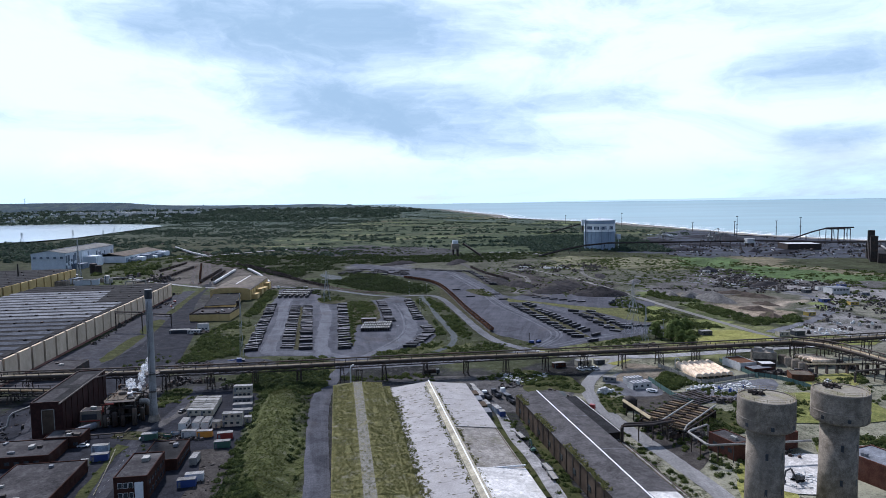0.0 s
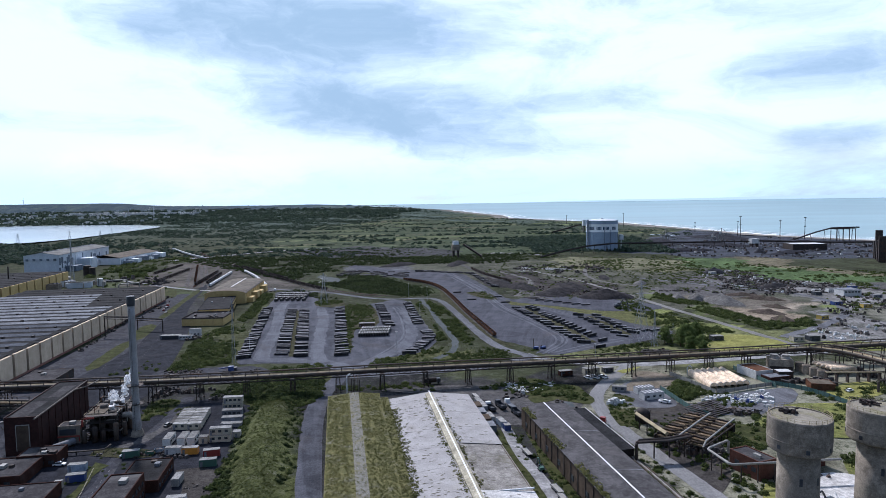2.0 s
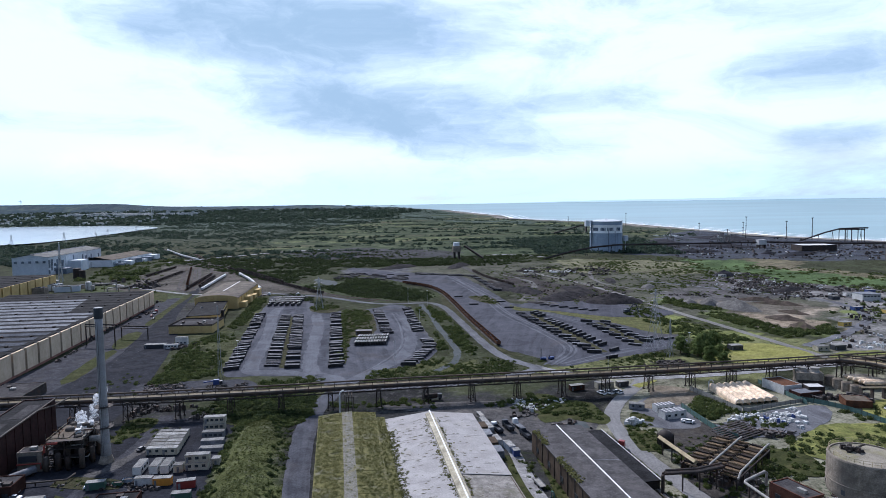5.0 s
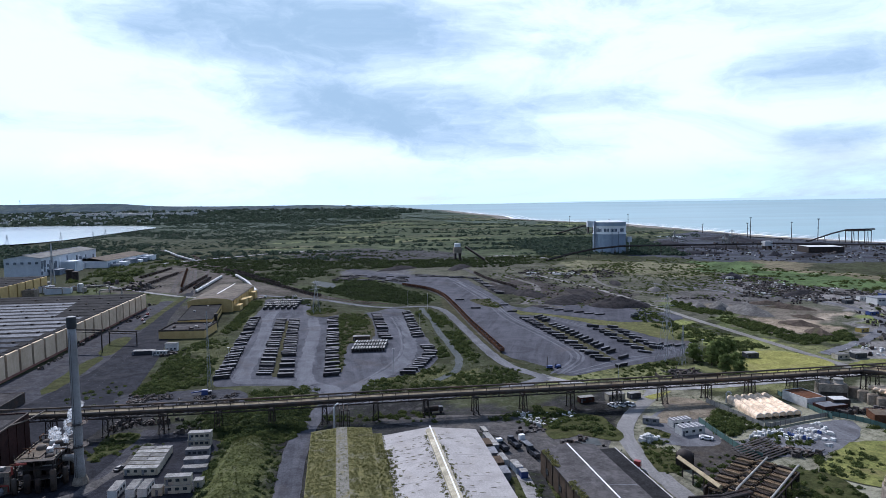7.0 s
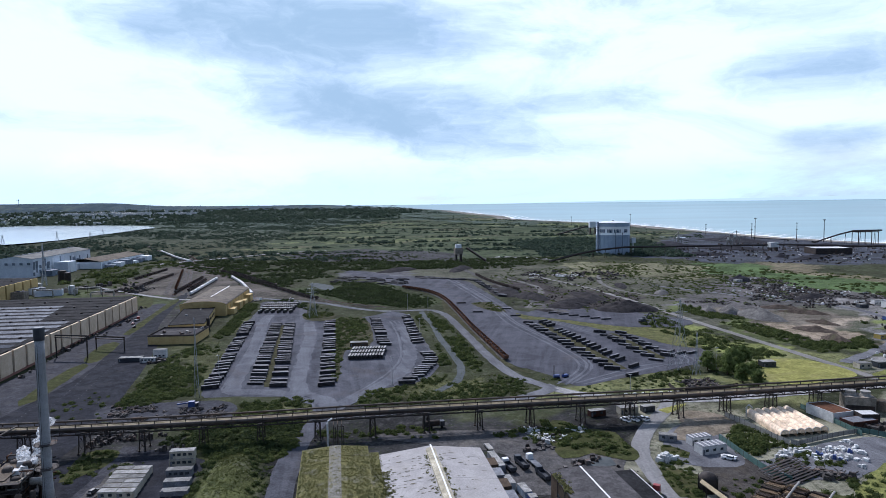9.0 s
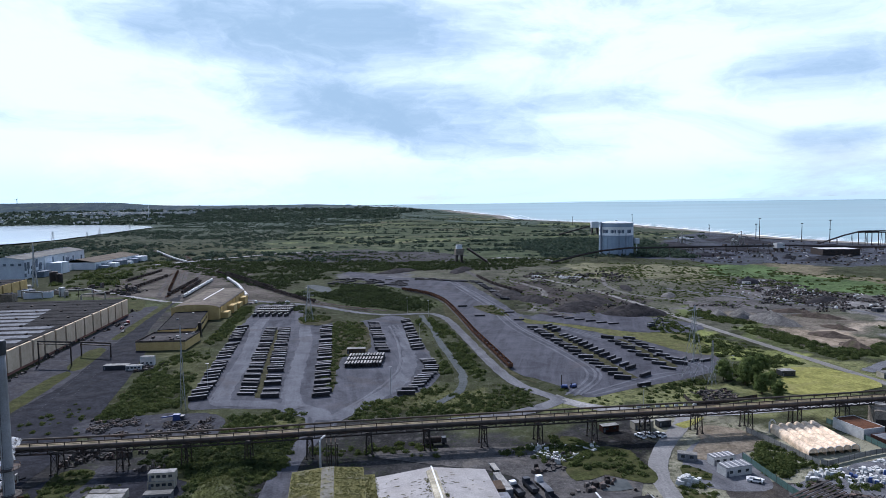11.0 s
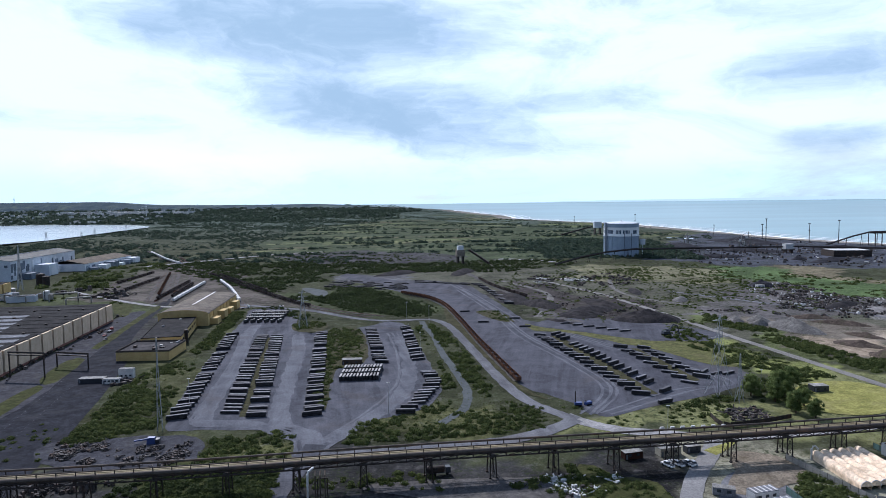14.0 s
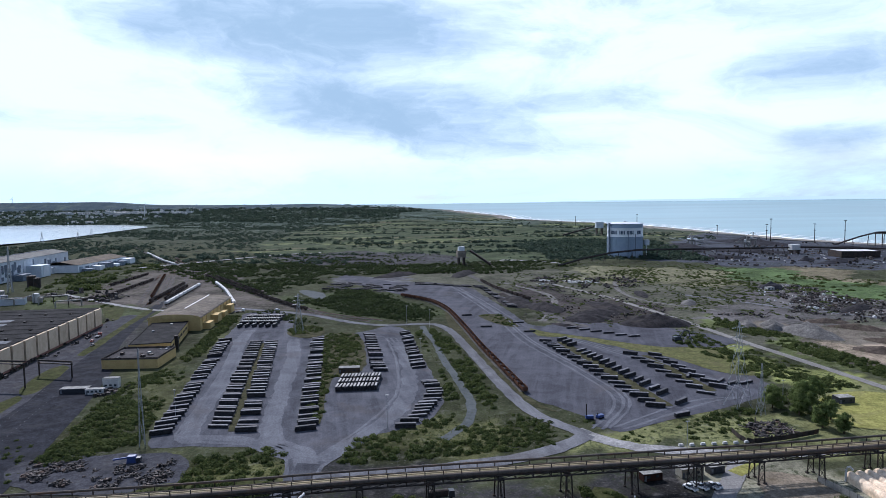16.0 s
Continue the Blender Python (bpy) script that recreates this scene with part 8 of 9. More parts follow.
litter("scrap", [(230, 680), (320, 700), (350, 850), (390, 849), (415, 743), (480, 700), (400, 640), (300, 640)], 900, 1.9, SCRAP, "scrap and rubble on the waste ground", 3, 0.5)
litter("scrap", [(100, 830), (240, 860), (230, 960), (110, 950)], 420, 2.2, SCRAP, "scrap and rubble on the waste ground", 4, 0.5)
litter("rubble", [(110, 880), (190, 890), (180, 930), (120, 925)], 200, 1.8, PLASTIC_WHITE, "pale rubble on the waste ground", 5, 0.4)
litter("scrap", [(262, 446), (300, 440), (340, 476), (420, 560), (430, 640), (360, 620), (310, 500), (280, 484)], 420, 1.5, SCRAP, "stacked plant and scrap in the contractor yard", 6, 0.7)
litter("rubble", [(250, 448), (300, 440), (340, 480), (300, 490), (262, 470)], 70, 1.4, PLASTIC_WHITE, "white crates and cabins in the contractor yard", 7, 0.7, 0.0)
litter("scrap", [(380, 1060), (700, 960), (900, 1000), (900, 1300), (760, 1500), (450, 1320)], 800, 3.2, SCRAP, "stockyard machinery and heaps", 8, 0.6)
litter("rubble", [(420, 1100), (700, 1000), (820, 1280), (500, 1380)], 60, 2.6, PLASTIC_WHITE, "pale sheds and machinery at the stockyard", 9, 0.4, 0.3)
litter("bale", [(138, 312), (146, 326), (156, 333), (166, 333), (162, 316), (153, 306)], 150, 1.15, PLASTIC_WHITE, "white bagged bales in loose heaps", 10, 0.6, 0.0, heap=0.15)
litter("bale", [(126, 317), (131, 324), (144, 326), (140, 316)], 45, 1.3, PLASTIC_WHITE, "white and grey bagged bales", 11, 0.7, 0.0, heap=0.15)
litter("bale", [(81, 316), (84, 319), (95, 314), (94, 310.5)], 90, 1.4, PLASTIC_WHITE, "row of white filled sacks", 12, 0.9, 0.0)
litter("bale", [(140, 318), (150, 328), (164, 326), (152, 308)], 12, 1.1, P_BLUE, "blue bagged bales among the white ones", 31, 0.7, 0.0, heap=0.15)
litter("scrap", [(120, 312), (142, 318), (150, 300), (124, 296)], 120, 1.6, SCRAP, "drums and scrap in the bale yard", 13, 0.6, 0.2)
litter("scrap", [(34, 350), (62, 352), (58, 340), (40, 338)], 70, 1.4, PLASTIC_WHITE, "pale scrap heap by the lorry yard", 14, 0.5, 0.4)
litter("scrap", [(176, 345), (236, 372), (236, 350), (190, 330)], 220, 1.8, SCRAP, "plant and drums beside the pipe rack", 15, 0.8, 0.2)
litter("scrap", [(-130, 246), (-84, 262), (-84, 266), (-128, 266)], 60, 1.1, SCRAP, "oddments beside the cabins", 16, 0.7, 0.2)
litter("scrap", [(-200, 470), (-172, 474), (-174, 486), (-198, 484)], 80, 1.5, SCRAP, "scrap bins beside the apron", 17, 0.7, 0.2)
litter("scrap", [(-265, 560), (-252, 560), (-276, 690), (-288, 690)], 60, 1.6, SCRAP, "dark stacks along the hall track", 18, 0.6, 0.4)
litter("scrap", [(-420, 800), (-340, 780), (-330, 830), (-450, 900)], 120, 3.0, SCRAP, "tanks and pipework by the white mill", 19, 0.8, 0.3)

litter("scrap", [(-146, 334), (-100, 332), (-98, 350), (-146, 352)], 190, 1.0, SCRAP, "dark frames and scrap under the pipe bridge", 20, 1.2, 0.4)
litter("scrap", [(86, 246), (104, 246), (120, 276), (104, 284)], 150, 1.2, SCRAP, "rusty debris under the cooler bank", 21, 1.0, 0.4)
litter("scrap", [(112, 226), (136, 232), (140, 250), (120, 246)], 60, 1.4, SCRAP, "scrap beside the brick houses", 22, 0.6, 0.3)
litter("rubble", [(119, 208), (132, 208), (146, 228), (130, 234)], 70, 1.2, PLASTIC_WHITE, "white rubble by the water towers", 23, 0.4, 0.2)
litter("rubble", [(290, 700), (347, 857), (390, 849), (415, 743), (480, 700), (380, 640)], 170, 1.6, PLASTIC_WHITE, "pale rubble across the waste ground", 24, 0.5, 0.3)
litter("scrap", [(70, 690), (180, 620), (210, 760), (120, 860)], 420, 1.3, SCRAP, "dark scrap round the slag heaps", 25, 0.5, 0.3)
litter("scrap", [(30, 300), (62, 318), (60, 345), (22, 345), (16, 330)], 70, 1.4, SCRAP, "oddments in the lorry yard", 26, 0.6, 0.2)


# ---- the process plant by the chimney ----
t = thing("process_plant", -147, 279, 0, 9, "sooty open-frame process plant with vessels and pipework", "plant")
for x in (0, 6, 12):
    for y in (0, 7, 14, 21):
        part("column", Mesh().box(x, y, 0, 0.4, 0.4, 10.5), STEEL_DARK, t)
for z in (4.2, 7.4, 10.4):
    part("floor", Mesh().box(6, 10.5, z, 12.6, 21.6, 0.25), STEEL_DARK, t)
    rail = Mesh()
    for x in (-0.2, 12.2):
        rail.rod((x, 0, z + 1.1), (x, 21, z + 1.1), 0.06, 4)
        for i in range(8):
            rail.rod((x, i * 3, z), (x, i * 3, z + 1.1), 0.05, 4)
    rail.rod((-0.2, -0.2, z + 1.1), (12.2, -0.2, z + 1.1), 0.06, 4)
    part("railing", rail, PIPE_PALE if z > 10 else STEEL_DARK, t)
for x, y, r, h in ((2.5, 3, 1.5, 9), (6, 2.2, 1.3, 8), (9.5, 4, 1.6, 11.5), (4, 11, 1.8, 12.5), (9, 13, 1.4, 13), (3, 18, 1.6, 12), (-1.8, 1, 1.0, 7), (0.5, -2.5, 0.9, 6), (4.5, -2.2, 1.1, 7), (8, -2.6, 0.8, 5.5), (12.5, -1.5, 1.0, 8), (14.2, 4, 0.9, 6.5), (13.8, 12, 1.1, 8)):
    part("vessel", Mesh().lathe([(r, 0.5), (r, h - r * 0.5), (r * 0.7, h - r * 0.15), (0.2, h)], 16, x, y), STEEL_DARK if int(h) % 2 else PIPE_DARK, t, smooth=True)
part("roof_sheet", Mesh().box(3.5, 10, 10.7, 6.5, 15, 0.3, 0), ROOF_TAN, t, "tan roof sheets over the top floor")
for x, y, sx, sy, h in ((8, 8, 2.2, 3, 1.4), (8.5, 12, 2.6, 2.2, 1.0), (6.5, 15, 3, 2, 1.6), (9.5, 17, 2, 3, 1.2), (5.5, 18.5, 2.4, 1.6, 0.9)):
    part("fan_housing", Mesh().box(x, y, 10.9, sx, sy, h, 12, 0.85), CABIN_WHITE, t, "pale fan housing")
rnd = random.Random(31)
for i in range(80):
    x, y, z = rnd.uniform(-1, 13), rnd.uniform(-1, 22), rnd.uniform(1, 11)
    pts_ = [(x, y, z)]
    for k in range(3):
        d = rnd.choice(((5, 0, 0), (0, 5, 0), (0, 0, 3), (-4, 0, 0), (0, 0, -3)))
        pts_.append((max(-2, min(14, pts_[-1][0] + d[0])), max(-2, min(23, pts_[-1][1] + d[1])), max(0.4, min(12.5, pts_[-1][2] + d[2]))))
        if pts_[-1] == pts_[-2]:
            pts_.pop()
    if len(pts_) > 1:
        part("pipe", Mesh().tube(pts_, rnd.uniform(0.12, 0.35), 7), rnd.choice((PIPE_DARK, STEEL_DARK, PIPE_GREY, RUST)), t)
part("duct", Mesh().tube([(12, 8, 8), (15, 8, 8), (17.5, 8, 6)], 1.2, 10), PIPE_GREY, t)
part("red_pipe", Mesh().tube([(-5, -1, 6.2), (-1.5, -1, 6.2), (-0.6, -1, 7), (-0.6, -1, 9.4), (0.5, -1, 10.2), (4, -1, 10.2)], 0.4, 9), RED_STEEL, t, "red painted pipe")
t = flat_block("switch_room", -156.5, 276, 9, 8.5, 6, 7.5, CONCRETE, ROOF_BROWN, "grey concrete switch room beside the plant", "building", 0.3, 1, 33)
part("duct_bank", Mesh().box(3.8, -0.3, 4.2, 6, 0.8, 2.2), P_DARK, t)
part("red_pipe", Mesh().tube([(0, -0.5, 3.4), (8.2, -0.5, 3.4), (8.2, -0.5, 1.2)], 0.3, 8), RED_STEEL, t)
t = thing("road_tanker", -151.5, 271, 0.15, 62, "pale tank trailer parked by the plant house", "tanker")
part("tank", Mesh().rod((-4.5, 0, 1.9), (4.5, 0, 1.9), 1.35, 16), ROOF_GREY, t)
part("chassis", Mesh().box(0, 0, 0.6, 9.4, 1.2, 0.3), P_DARK, t)
wd = Mesh().rod((0, -0.15, 0), (0, 0.15, 0), 0.5, 12).data("wheel")
for a in (-3.2, -2.0, 3.2):
    for s in (-1.0, 1.0):
        part("wheel", wd, TYRE, t, m=pose(a, s, 0.5))
t = thing("service_pipe", 0, 0, 0, 0, "low dark service pipe beside the yard", "pipe")
part("pipe", Mesh().tube([(-176, 258, 1.4), (-152, 263, 1.4), (-133, 267, 1.4), (-133, 272, 1.4)], 0.35, 8), PIPE_DARK, t)
for i in range(7):
    part("stand", Mesh().box(-174 + i * 6.2, 258.4 + i * 1.3, 0, 0.3, 0.3, 1.3), STEEL_DARK, t)
t = thing("conveyor_pipe", 0, 0, 0, 0, "dark pipe sloping along the plant house roof", "pipe")
part("pipe", Mesh().tube([(-157, 262, 15.8), (-163, 300, 16), (-166, 316, 13), (-168, 330, 12)], 0.35, 8), PIPE_DARK, t)
for y in (268, 282, 296):
    part("stand", Mesh().box(-157.8 - (y - 262) * 0.16, y, 15.2, 0.3, 0.3, 0.6), STEEL_DARK, t)

puff = bpy.data.materials.new("steam")
puff.use_nodes = True
pt = Nodes(puff.node_tree)
fluff = pt.ramp(pt.noise(pt.n("ShaderNodeNewGeometry").outputs["Position"], 0.8, 6, 0.7), 0.36, 0.72)
pt.n("ShaderNodeOutputMaterial", {0: pt.n("ShaderNodeMixShader", {0: pt.math("MULTIPLY", fluff, 0.8), 1: pt.n("ShaderNodeBsdfTransparent").outputs[0], 2: pt.n("ShaderNodeMixShader", {0: 0.5, 1: pt.n("ShaderNodeBsdfDiffuse", {0: (0.95, 0.96, 0.97, 1)}).outputs[0], 2: pt.n("ShaderNodeBsdfTranslucent", {0: (0.95, 0.96, 0.97, 1)}).outputs[0]}).outputs[0]}).outputs[0]})
t = thing("steam_plume", -139.8, 296, 11, 0, "white steam drifting up from the plant", "steam")
rnd = random.Random(6)
for i in range(26):
    s = (i % 18) / 17 if i < 18 else (i - 18) / 7
    r = (0.7 + 1.1 * s) * rnd.uniform(0.7, 1.2)
    bend_ = (0.6 - 0.6 * s + 2.2 * s * s, 4 * s, 12 * s) if i < 18 else (-2.0 - 4.0 * s, 3 * s, 0.8 + 1.6 * s)
    c = Vector((bend_[0] + rnd.gauss(0, 0.25 + 0.5 * s), bend_[1] + rnd.gauss(0, 0.5), bend_[2] + rnd.gauss(0, 0.3)))
    vs = []
    for a in range(1, 6):
        for b in range(9):
            n_ = Vector((math.sin(a * 0.5236) * math.cos(b * 0.698), math.sin(a * 0.5236) * math.sin(b * 0.698), math.cos(a * 0.5236)))
            vs.append(c + n_ * r * (1 + 0.6 * noise.noise(n_ * 2.2 + c)))
    vs += [c + Vector((0, 0, r)), c - Vector((0, 0, r))]
    part("puff", Mesh().add(vs, [(a * 9 + b, (a + 1) * 9 + b, (a + 1) * 9 + (b + 1) % 9, a * 9 + (b + 1) % 9) for a in range(4) for b in range(9)] + [(45, b, (b + 1) % 9) for b in range(9)] + [(46, 36 + (b + 1) % 9, 36 + b) for b in range(9)]), puff, t, smooth=True)

# ---- the rusting cooler banks and their pipes ----
COOLER = surface("scaled_cooler_tube", (0.12, 0.085, 0.054), (0.27, 0.2, 0.13), 0.9, 2.0, 0.25, (0.13, 0.07, 0.035), 0.5, random_tint=0.35)
BRICK_RED = surface("weathered_red_brick", (0.08, 0.036, 0.027), (0.14, 0.066, 0.048), 0.9, 3.0, 0.25, (0.1, 0.07, 0.06), 0.5, random_tint=0.1)
t = thing("cooler_bank", 100, 251.5, 0, 46, "rusting rack of cooler tubes on steel legs", "cooler", "")
for i in range(6):
    for k in range(5):
        part("leg", Mesh().box(i * 6.4, 0.5 + k * 4.4, 0, 0.35, 0.35, 4.6), STEEL_DARK, t)
for k in range(3):
    for i in range(52):
        part("cooler_tube", Mesh().box(0.4 + i * 0.625, 3.3 + k * 6.4 + 0.3 * ((i * 3) % 2), 4.3 + 0.34 * ((i * 7 + k * 5) % 5), 0.26, 5.9 - 0.7 * ((i * 11 + k * 3) % 4), 0.6, 3.2 * ((i * 5 + k) % 5 - 2)), (COOLER, BROWN_WALL, COOLER, STEEL_DARK)[(i + k) % 4], t)
for k in range(4):
    part("beam", Mesh().box(16, k * 6.45, 4.2, 33, 0.4, 0.5), STEEL_DARK, t)
for y in (0.0, 10.0):
    part("header_pipe", Mesh().tube([(-2, y - 0.5, 5.2), (2, y, 6.3), (30, y + 0.5, 6.6), (33.5, y + 0.5, 6.6)], 0.36, 8), PIPE_GREY, t, "pale header pipe")
part("side_screen", Mesh().box(16, 19.6, 1.0, 32, 0.3, 3.6), BROWN_WALL, t)
part("side_screen", Mesh().box(33, 9.5, 1, 0.3, 19, 3.6), STEEL_DARK, t)
t = thing("slat_bank", 116, 292, 0, 30, "dark bank of stacked slats behind the coolers", "rack")
for i in range(9):
    part("slat", Mesh().box(10, i * 1.1, 0.6 + i * 0.36, 22, 0.85, 0.22), STEEL_DARK, t)
for x in (1, 10, 19):
    part("bearer", Mesh().box(x, 4.5, 0, 0.4, 9.6, 0.7), STEEL_DARK, t)
t = thing("feed_trough", 85, 285, 0, 0, "straw-coloured feed trough on posts", "trough")
part("trough", Mesh().tube([(0, 0, 6.3), (4.5, -24, 6.3)], 0.9, 4), PIPE_PALE, t)
for k in range(4):
    part("post", Mesh().box(0.7 + 1.15 * k, -2 - 6.4 * k, 0, 0.35, 0.35, 5.6), STEEL_DARK, t)
t = thing("pipe_portal", 74.5, 249.8, 0, 0, "black pipe portal over the road", "pipe portal")
for k, (dy, z) in enumerate(((0, 7.4), (1.1, 7.2), (2.2, 7.5))):
    part("pipe", Mesh().tube([(-0.6 + k * 0.5, dy, 0.5), (-0.6 + k * 0.5, dy, z - 0.6), (0.3 + k * 0.5, dy, z), (12, dy + 1, z), (22, dy + 5, z)], 0.5, 8), STEEL_DARK, t)
for x in (7, 13, 19):
    part("post", Mesh().box(x, 1.5 + x * 0.12, 0, 0.4, 0.4, 6.9), STEEL_DARK, t)
t = thing("loop_pipe", 0, 0, 0, 0, "pale lagged pipe on posts past the brick house", "pipe")
part("pipe", Mesh().tube([(109.4, 251.7, 2), (109.4, 251.7, 6.4), (108.6, 251.2, 7), (99, 244.6, 7), (98.1, 243.2, 7), (100, 231, 7), (101, 229.9, 7), (117, 231, 7), (140, 233, 7)], 0.45, 8), PIPE_GREY, t)
for x, y in ((98.4, 241), (99.4, 235), (104, 230.2), (110, 230.6), (116, 231)):
    part("post", Mesh().box(x, y, 0, 0.3, 0.3, 6.6), STEEL_DARK, t)
t = flat_block("brick_house", 111, 231.5, 22, 8, 13, 6.6, BRICK_RED, ROOF_BROWN, "red brick pump house with a flat grey roof", "building", 0.4, 1, 41)
for i in range(3):
    part("window", Mesh().box(-0.05, 2.5 + i * 3.6, 2.6, 0.14, 1.8, 1.6), GLASS, t)
flat_block("brick_house", 132, 240, 22, 10, 8, 6.2, BRICK_RED, ROOF_BROWN, "red brick house beyond the water towers", "building", 0.4, 1, 42)
flat_block("brick_house", 150, 205, 22, 14, 16, 8, BRICK_RED, ROOF_GREY, "red brick house at the works corner", "building", 0.4, 1, 43)
t = thing("domed_tank", 90, 292, 0, 0, "sooty round tank with a domed top", "tank")
part("shell", Mesh().lathe([(3.2, 0), (3.2, 4.4), (2.2, 5.8), (0.4, 6.4)], 18), STEEL_DARK, t, smooth=True)
for a in range(8):
    part("rib", Mesh().rod((3.3 * math.cos(a * 0.785), 3.3 * math.sin(a * 0.785), 0), (3.3 * math.cos(a * 0.785), 3.3 * math.sin(a * 0.785), 5.2), 0.12, 5), STEEL_DARK, t)
t = thing("covered_boat", 108.7, 317.8, 0.15, -20, "small white covered boat on the ground", "boat")
part("hull", Mesh().add([(-2.6, -1, 0), (1.8, -1, 0), (2.9, 0, 0.3), (1.8, 1, 0), (-2.6, 1, 0), (-2.6, -1.2, 1.0), (1.8, -1.2, 1.0), (3.2, 0, 1.1), (1.8, 1.2, 1.0), (-2.6, 1.2, 1.0)],
                          [(4, 3, 2, 1, 0), (0, 1, 6, 5), (1, 2, 7, 6), (2, 3, 8, 7), (3, 4, 9, 8), (4, 0, 5, 9), (5, 6, 7, 8, 9)]), P_WHITE, t)
part("cover", Mesh().box(-0.4, 0, 1.0, 4.0, 1.9, 0.5, 0, 0.6), CABIN_WHITE, t)
sheet("pump_yard", [(92, 222), (110, 252), (118, 300), (130, 312), (112, 318), (98, 316), (92, 290), (86, 250)], 0.14, DIRT_DARK, "dark cinder yard round the cooler banks", "yard", 0.6)
sheet("bale_yard", [(118, 300), (146, 300), (176, 322), (176, 338), (140, 326), (118, 312)], 0.17, ROAD_MID, "cinder yard with bales", "yard", 1.6)
sheet("cabin_yard", [(86, 318), (112, 312), (116, 350), (100, 352)], 0.155, ROAD_MID, "grey asphalt yard round the white cabins", "yard", 0.6)
sheet("brown_field", [(106, 352), (128, 344), (128, 366), (112, 372)], 0.15, EARTH, "brown trampled grass", "grass", 0.8)
strip("pipe_lane", [(70, 268), (75, 246), (79, 219), (86, 180)], 2.4, 0.17, DIRT, "dark pipe lane beside the road", "track", 0.3)
for k in range(3):
    t = thing("ground_pipe", 0, 0, 0, 0, "dark pipe laid beside the road", "pipe", "ground pipes")
    part("pipe", Mesh().tube([(69.5 + k * 0.8, 268, 0.6), (74.2 + k * 0.8, 246, 0.6), (78.5 + k * 0.8, 219, 0.6), (85 + k * 0.8, 180, 0.6)], 0.3, 7), PIPE_GREY if k == 1 else PIPE_DARK, t)

# ---- plant beside the pipe rack ----
t = thing("cooling_tower", 186, 369, 0, -16, "grey cooling tower with two round fans", "cooling tower")
part("body", Mesh().box(6, 4, 0, 12.5, 8, 7), CONCRETE, t)
for x in (3, 9):
    part("fan_stack", Mesh().lathe([(2.4, 7), (2.0, 8), (2.2, 9.2), (2.0, 9.2)], 16, x, 4), PIPE_GREY, t)
part("louvre", Mesh().box(6, -0.1, 0.6, 11.5, 0.2, 2.6), STEEL_DARK, t)
t = flat_block("pump_shed", 171, 354, 14, 11, 15, 4.2, CABIN_WHITE, RUST, "low shed with a rusty orange roof", "shed", 0.3, 0, 51)
flat_block("brick_store", 174, 345, 14, 13, 7, 3.2, BRICK, ROOF_GREY, "low brick store with a pale roof", "store", 0.2, 0, 52)
flat_block("dark_canopy", 181.5, 351, 0, 8, 6, 4.6, STEEL_DARK, CABIN_WHITE, "dark open canopy with a pale roof", "canopy", 0.15, 0, 53)
flat_block("rust_shed", 189, 334, -14, 11, 9, 3.2, RUST, ROOF_TAN, "rusty open shed with a tan roof", "shed", 0.2, 0, 54)
for x, y in ((203.4, 370), (203.9, 364), (204.6, 358), (205.4, 352.5)):
    t = thing("round_tank", x, y, 0, 0, "round grey tank with a flat lid", "tank", "row of round tanks")
    part("shell", Mesh().lathe([(2.3, 0), (2.3, 4.6), (2.1, 4.9)], 20), CONCRETE, t)
    part("lid", Mesh().lathe([(2.0, 4.9), (1.0, 5.2), (0.2, 5.3)], 20), ROOF_TAN, t)
for i in range(5):
    t = thing("gas_vessel", 213.5 + i * 0.7, 373 - i * 3.1, 2.2, -4, "pale horizontal gas vessel on saddles", "vessel", "row of gas vessels")
    part("shell", Mesh().rod((-0.3, 0, 1.2), (12, 0, 1.2), 1.15, 16).rod((-1.2, 0, 1.2), (-0.3, 0, 1.2), 0.5, 16, 1.15), TUBE, t, smooth=True)
    for x in (2, 9.5):
        part("saddle", Mesh().box(x, 0, -2.2, 0.5, 2.0, 2.6), CONCRETE, t)
t = thing("pipe_hoop", 219, 328, 0, 10, "tall dark pipe hoop over the grass", "pipe")
part("pipe", Mesh().tube([(0, 0, 0), (0, 0, 5.4), (0.6, 0, 6.2), (14, 0, 6.4), (34, 0, 6.4)], 0.6, 9), PIPE_DARK, t)
for x in (12, 24):
    part("post", Mesh().box(x, 0, 0, 0.4, 0.4, 6), STEEL_DARK, t)
t = thing("low_rack", 204, 346, 0, -4, "low dark pipe rack on thin posts", "pipe rack")
for k in range(4):
    part("pipe", Mesh().tube([(0, k * 0.7, 5.4), (40, k * 0.7 + 1, 5.4)], 0.24, 7), PIPE_DARK if k % 2 else PIPE_PALE, t)
for i in range(8):
    part("post", Mesh().box(0.5 + i * 5.4, 1.2, 0, 0.35, 2.6, 5.2), STEEL_DARK, t)
sheet("lawn_east", [(199, 338), (227, 346), (226, 330), (193, 314)], 0.2, LAWN, "mown grass below the pipe rack", "grass", 0.6)
fence("site_fence", [(173, 344), (185, 332), (192, 312), (196, 300)], 2.4, FENCE, "green sheet fence beside the bale yard")

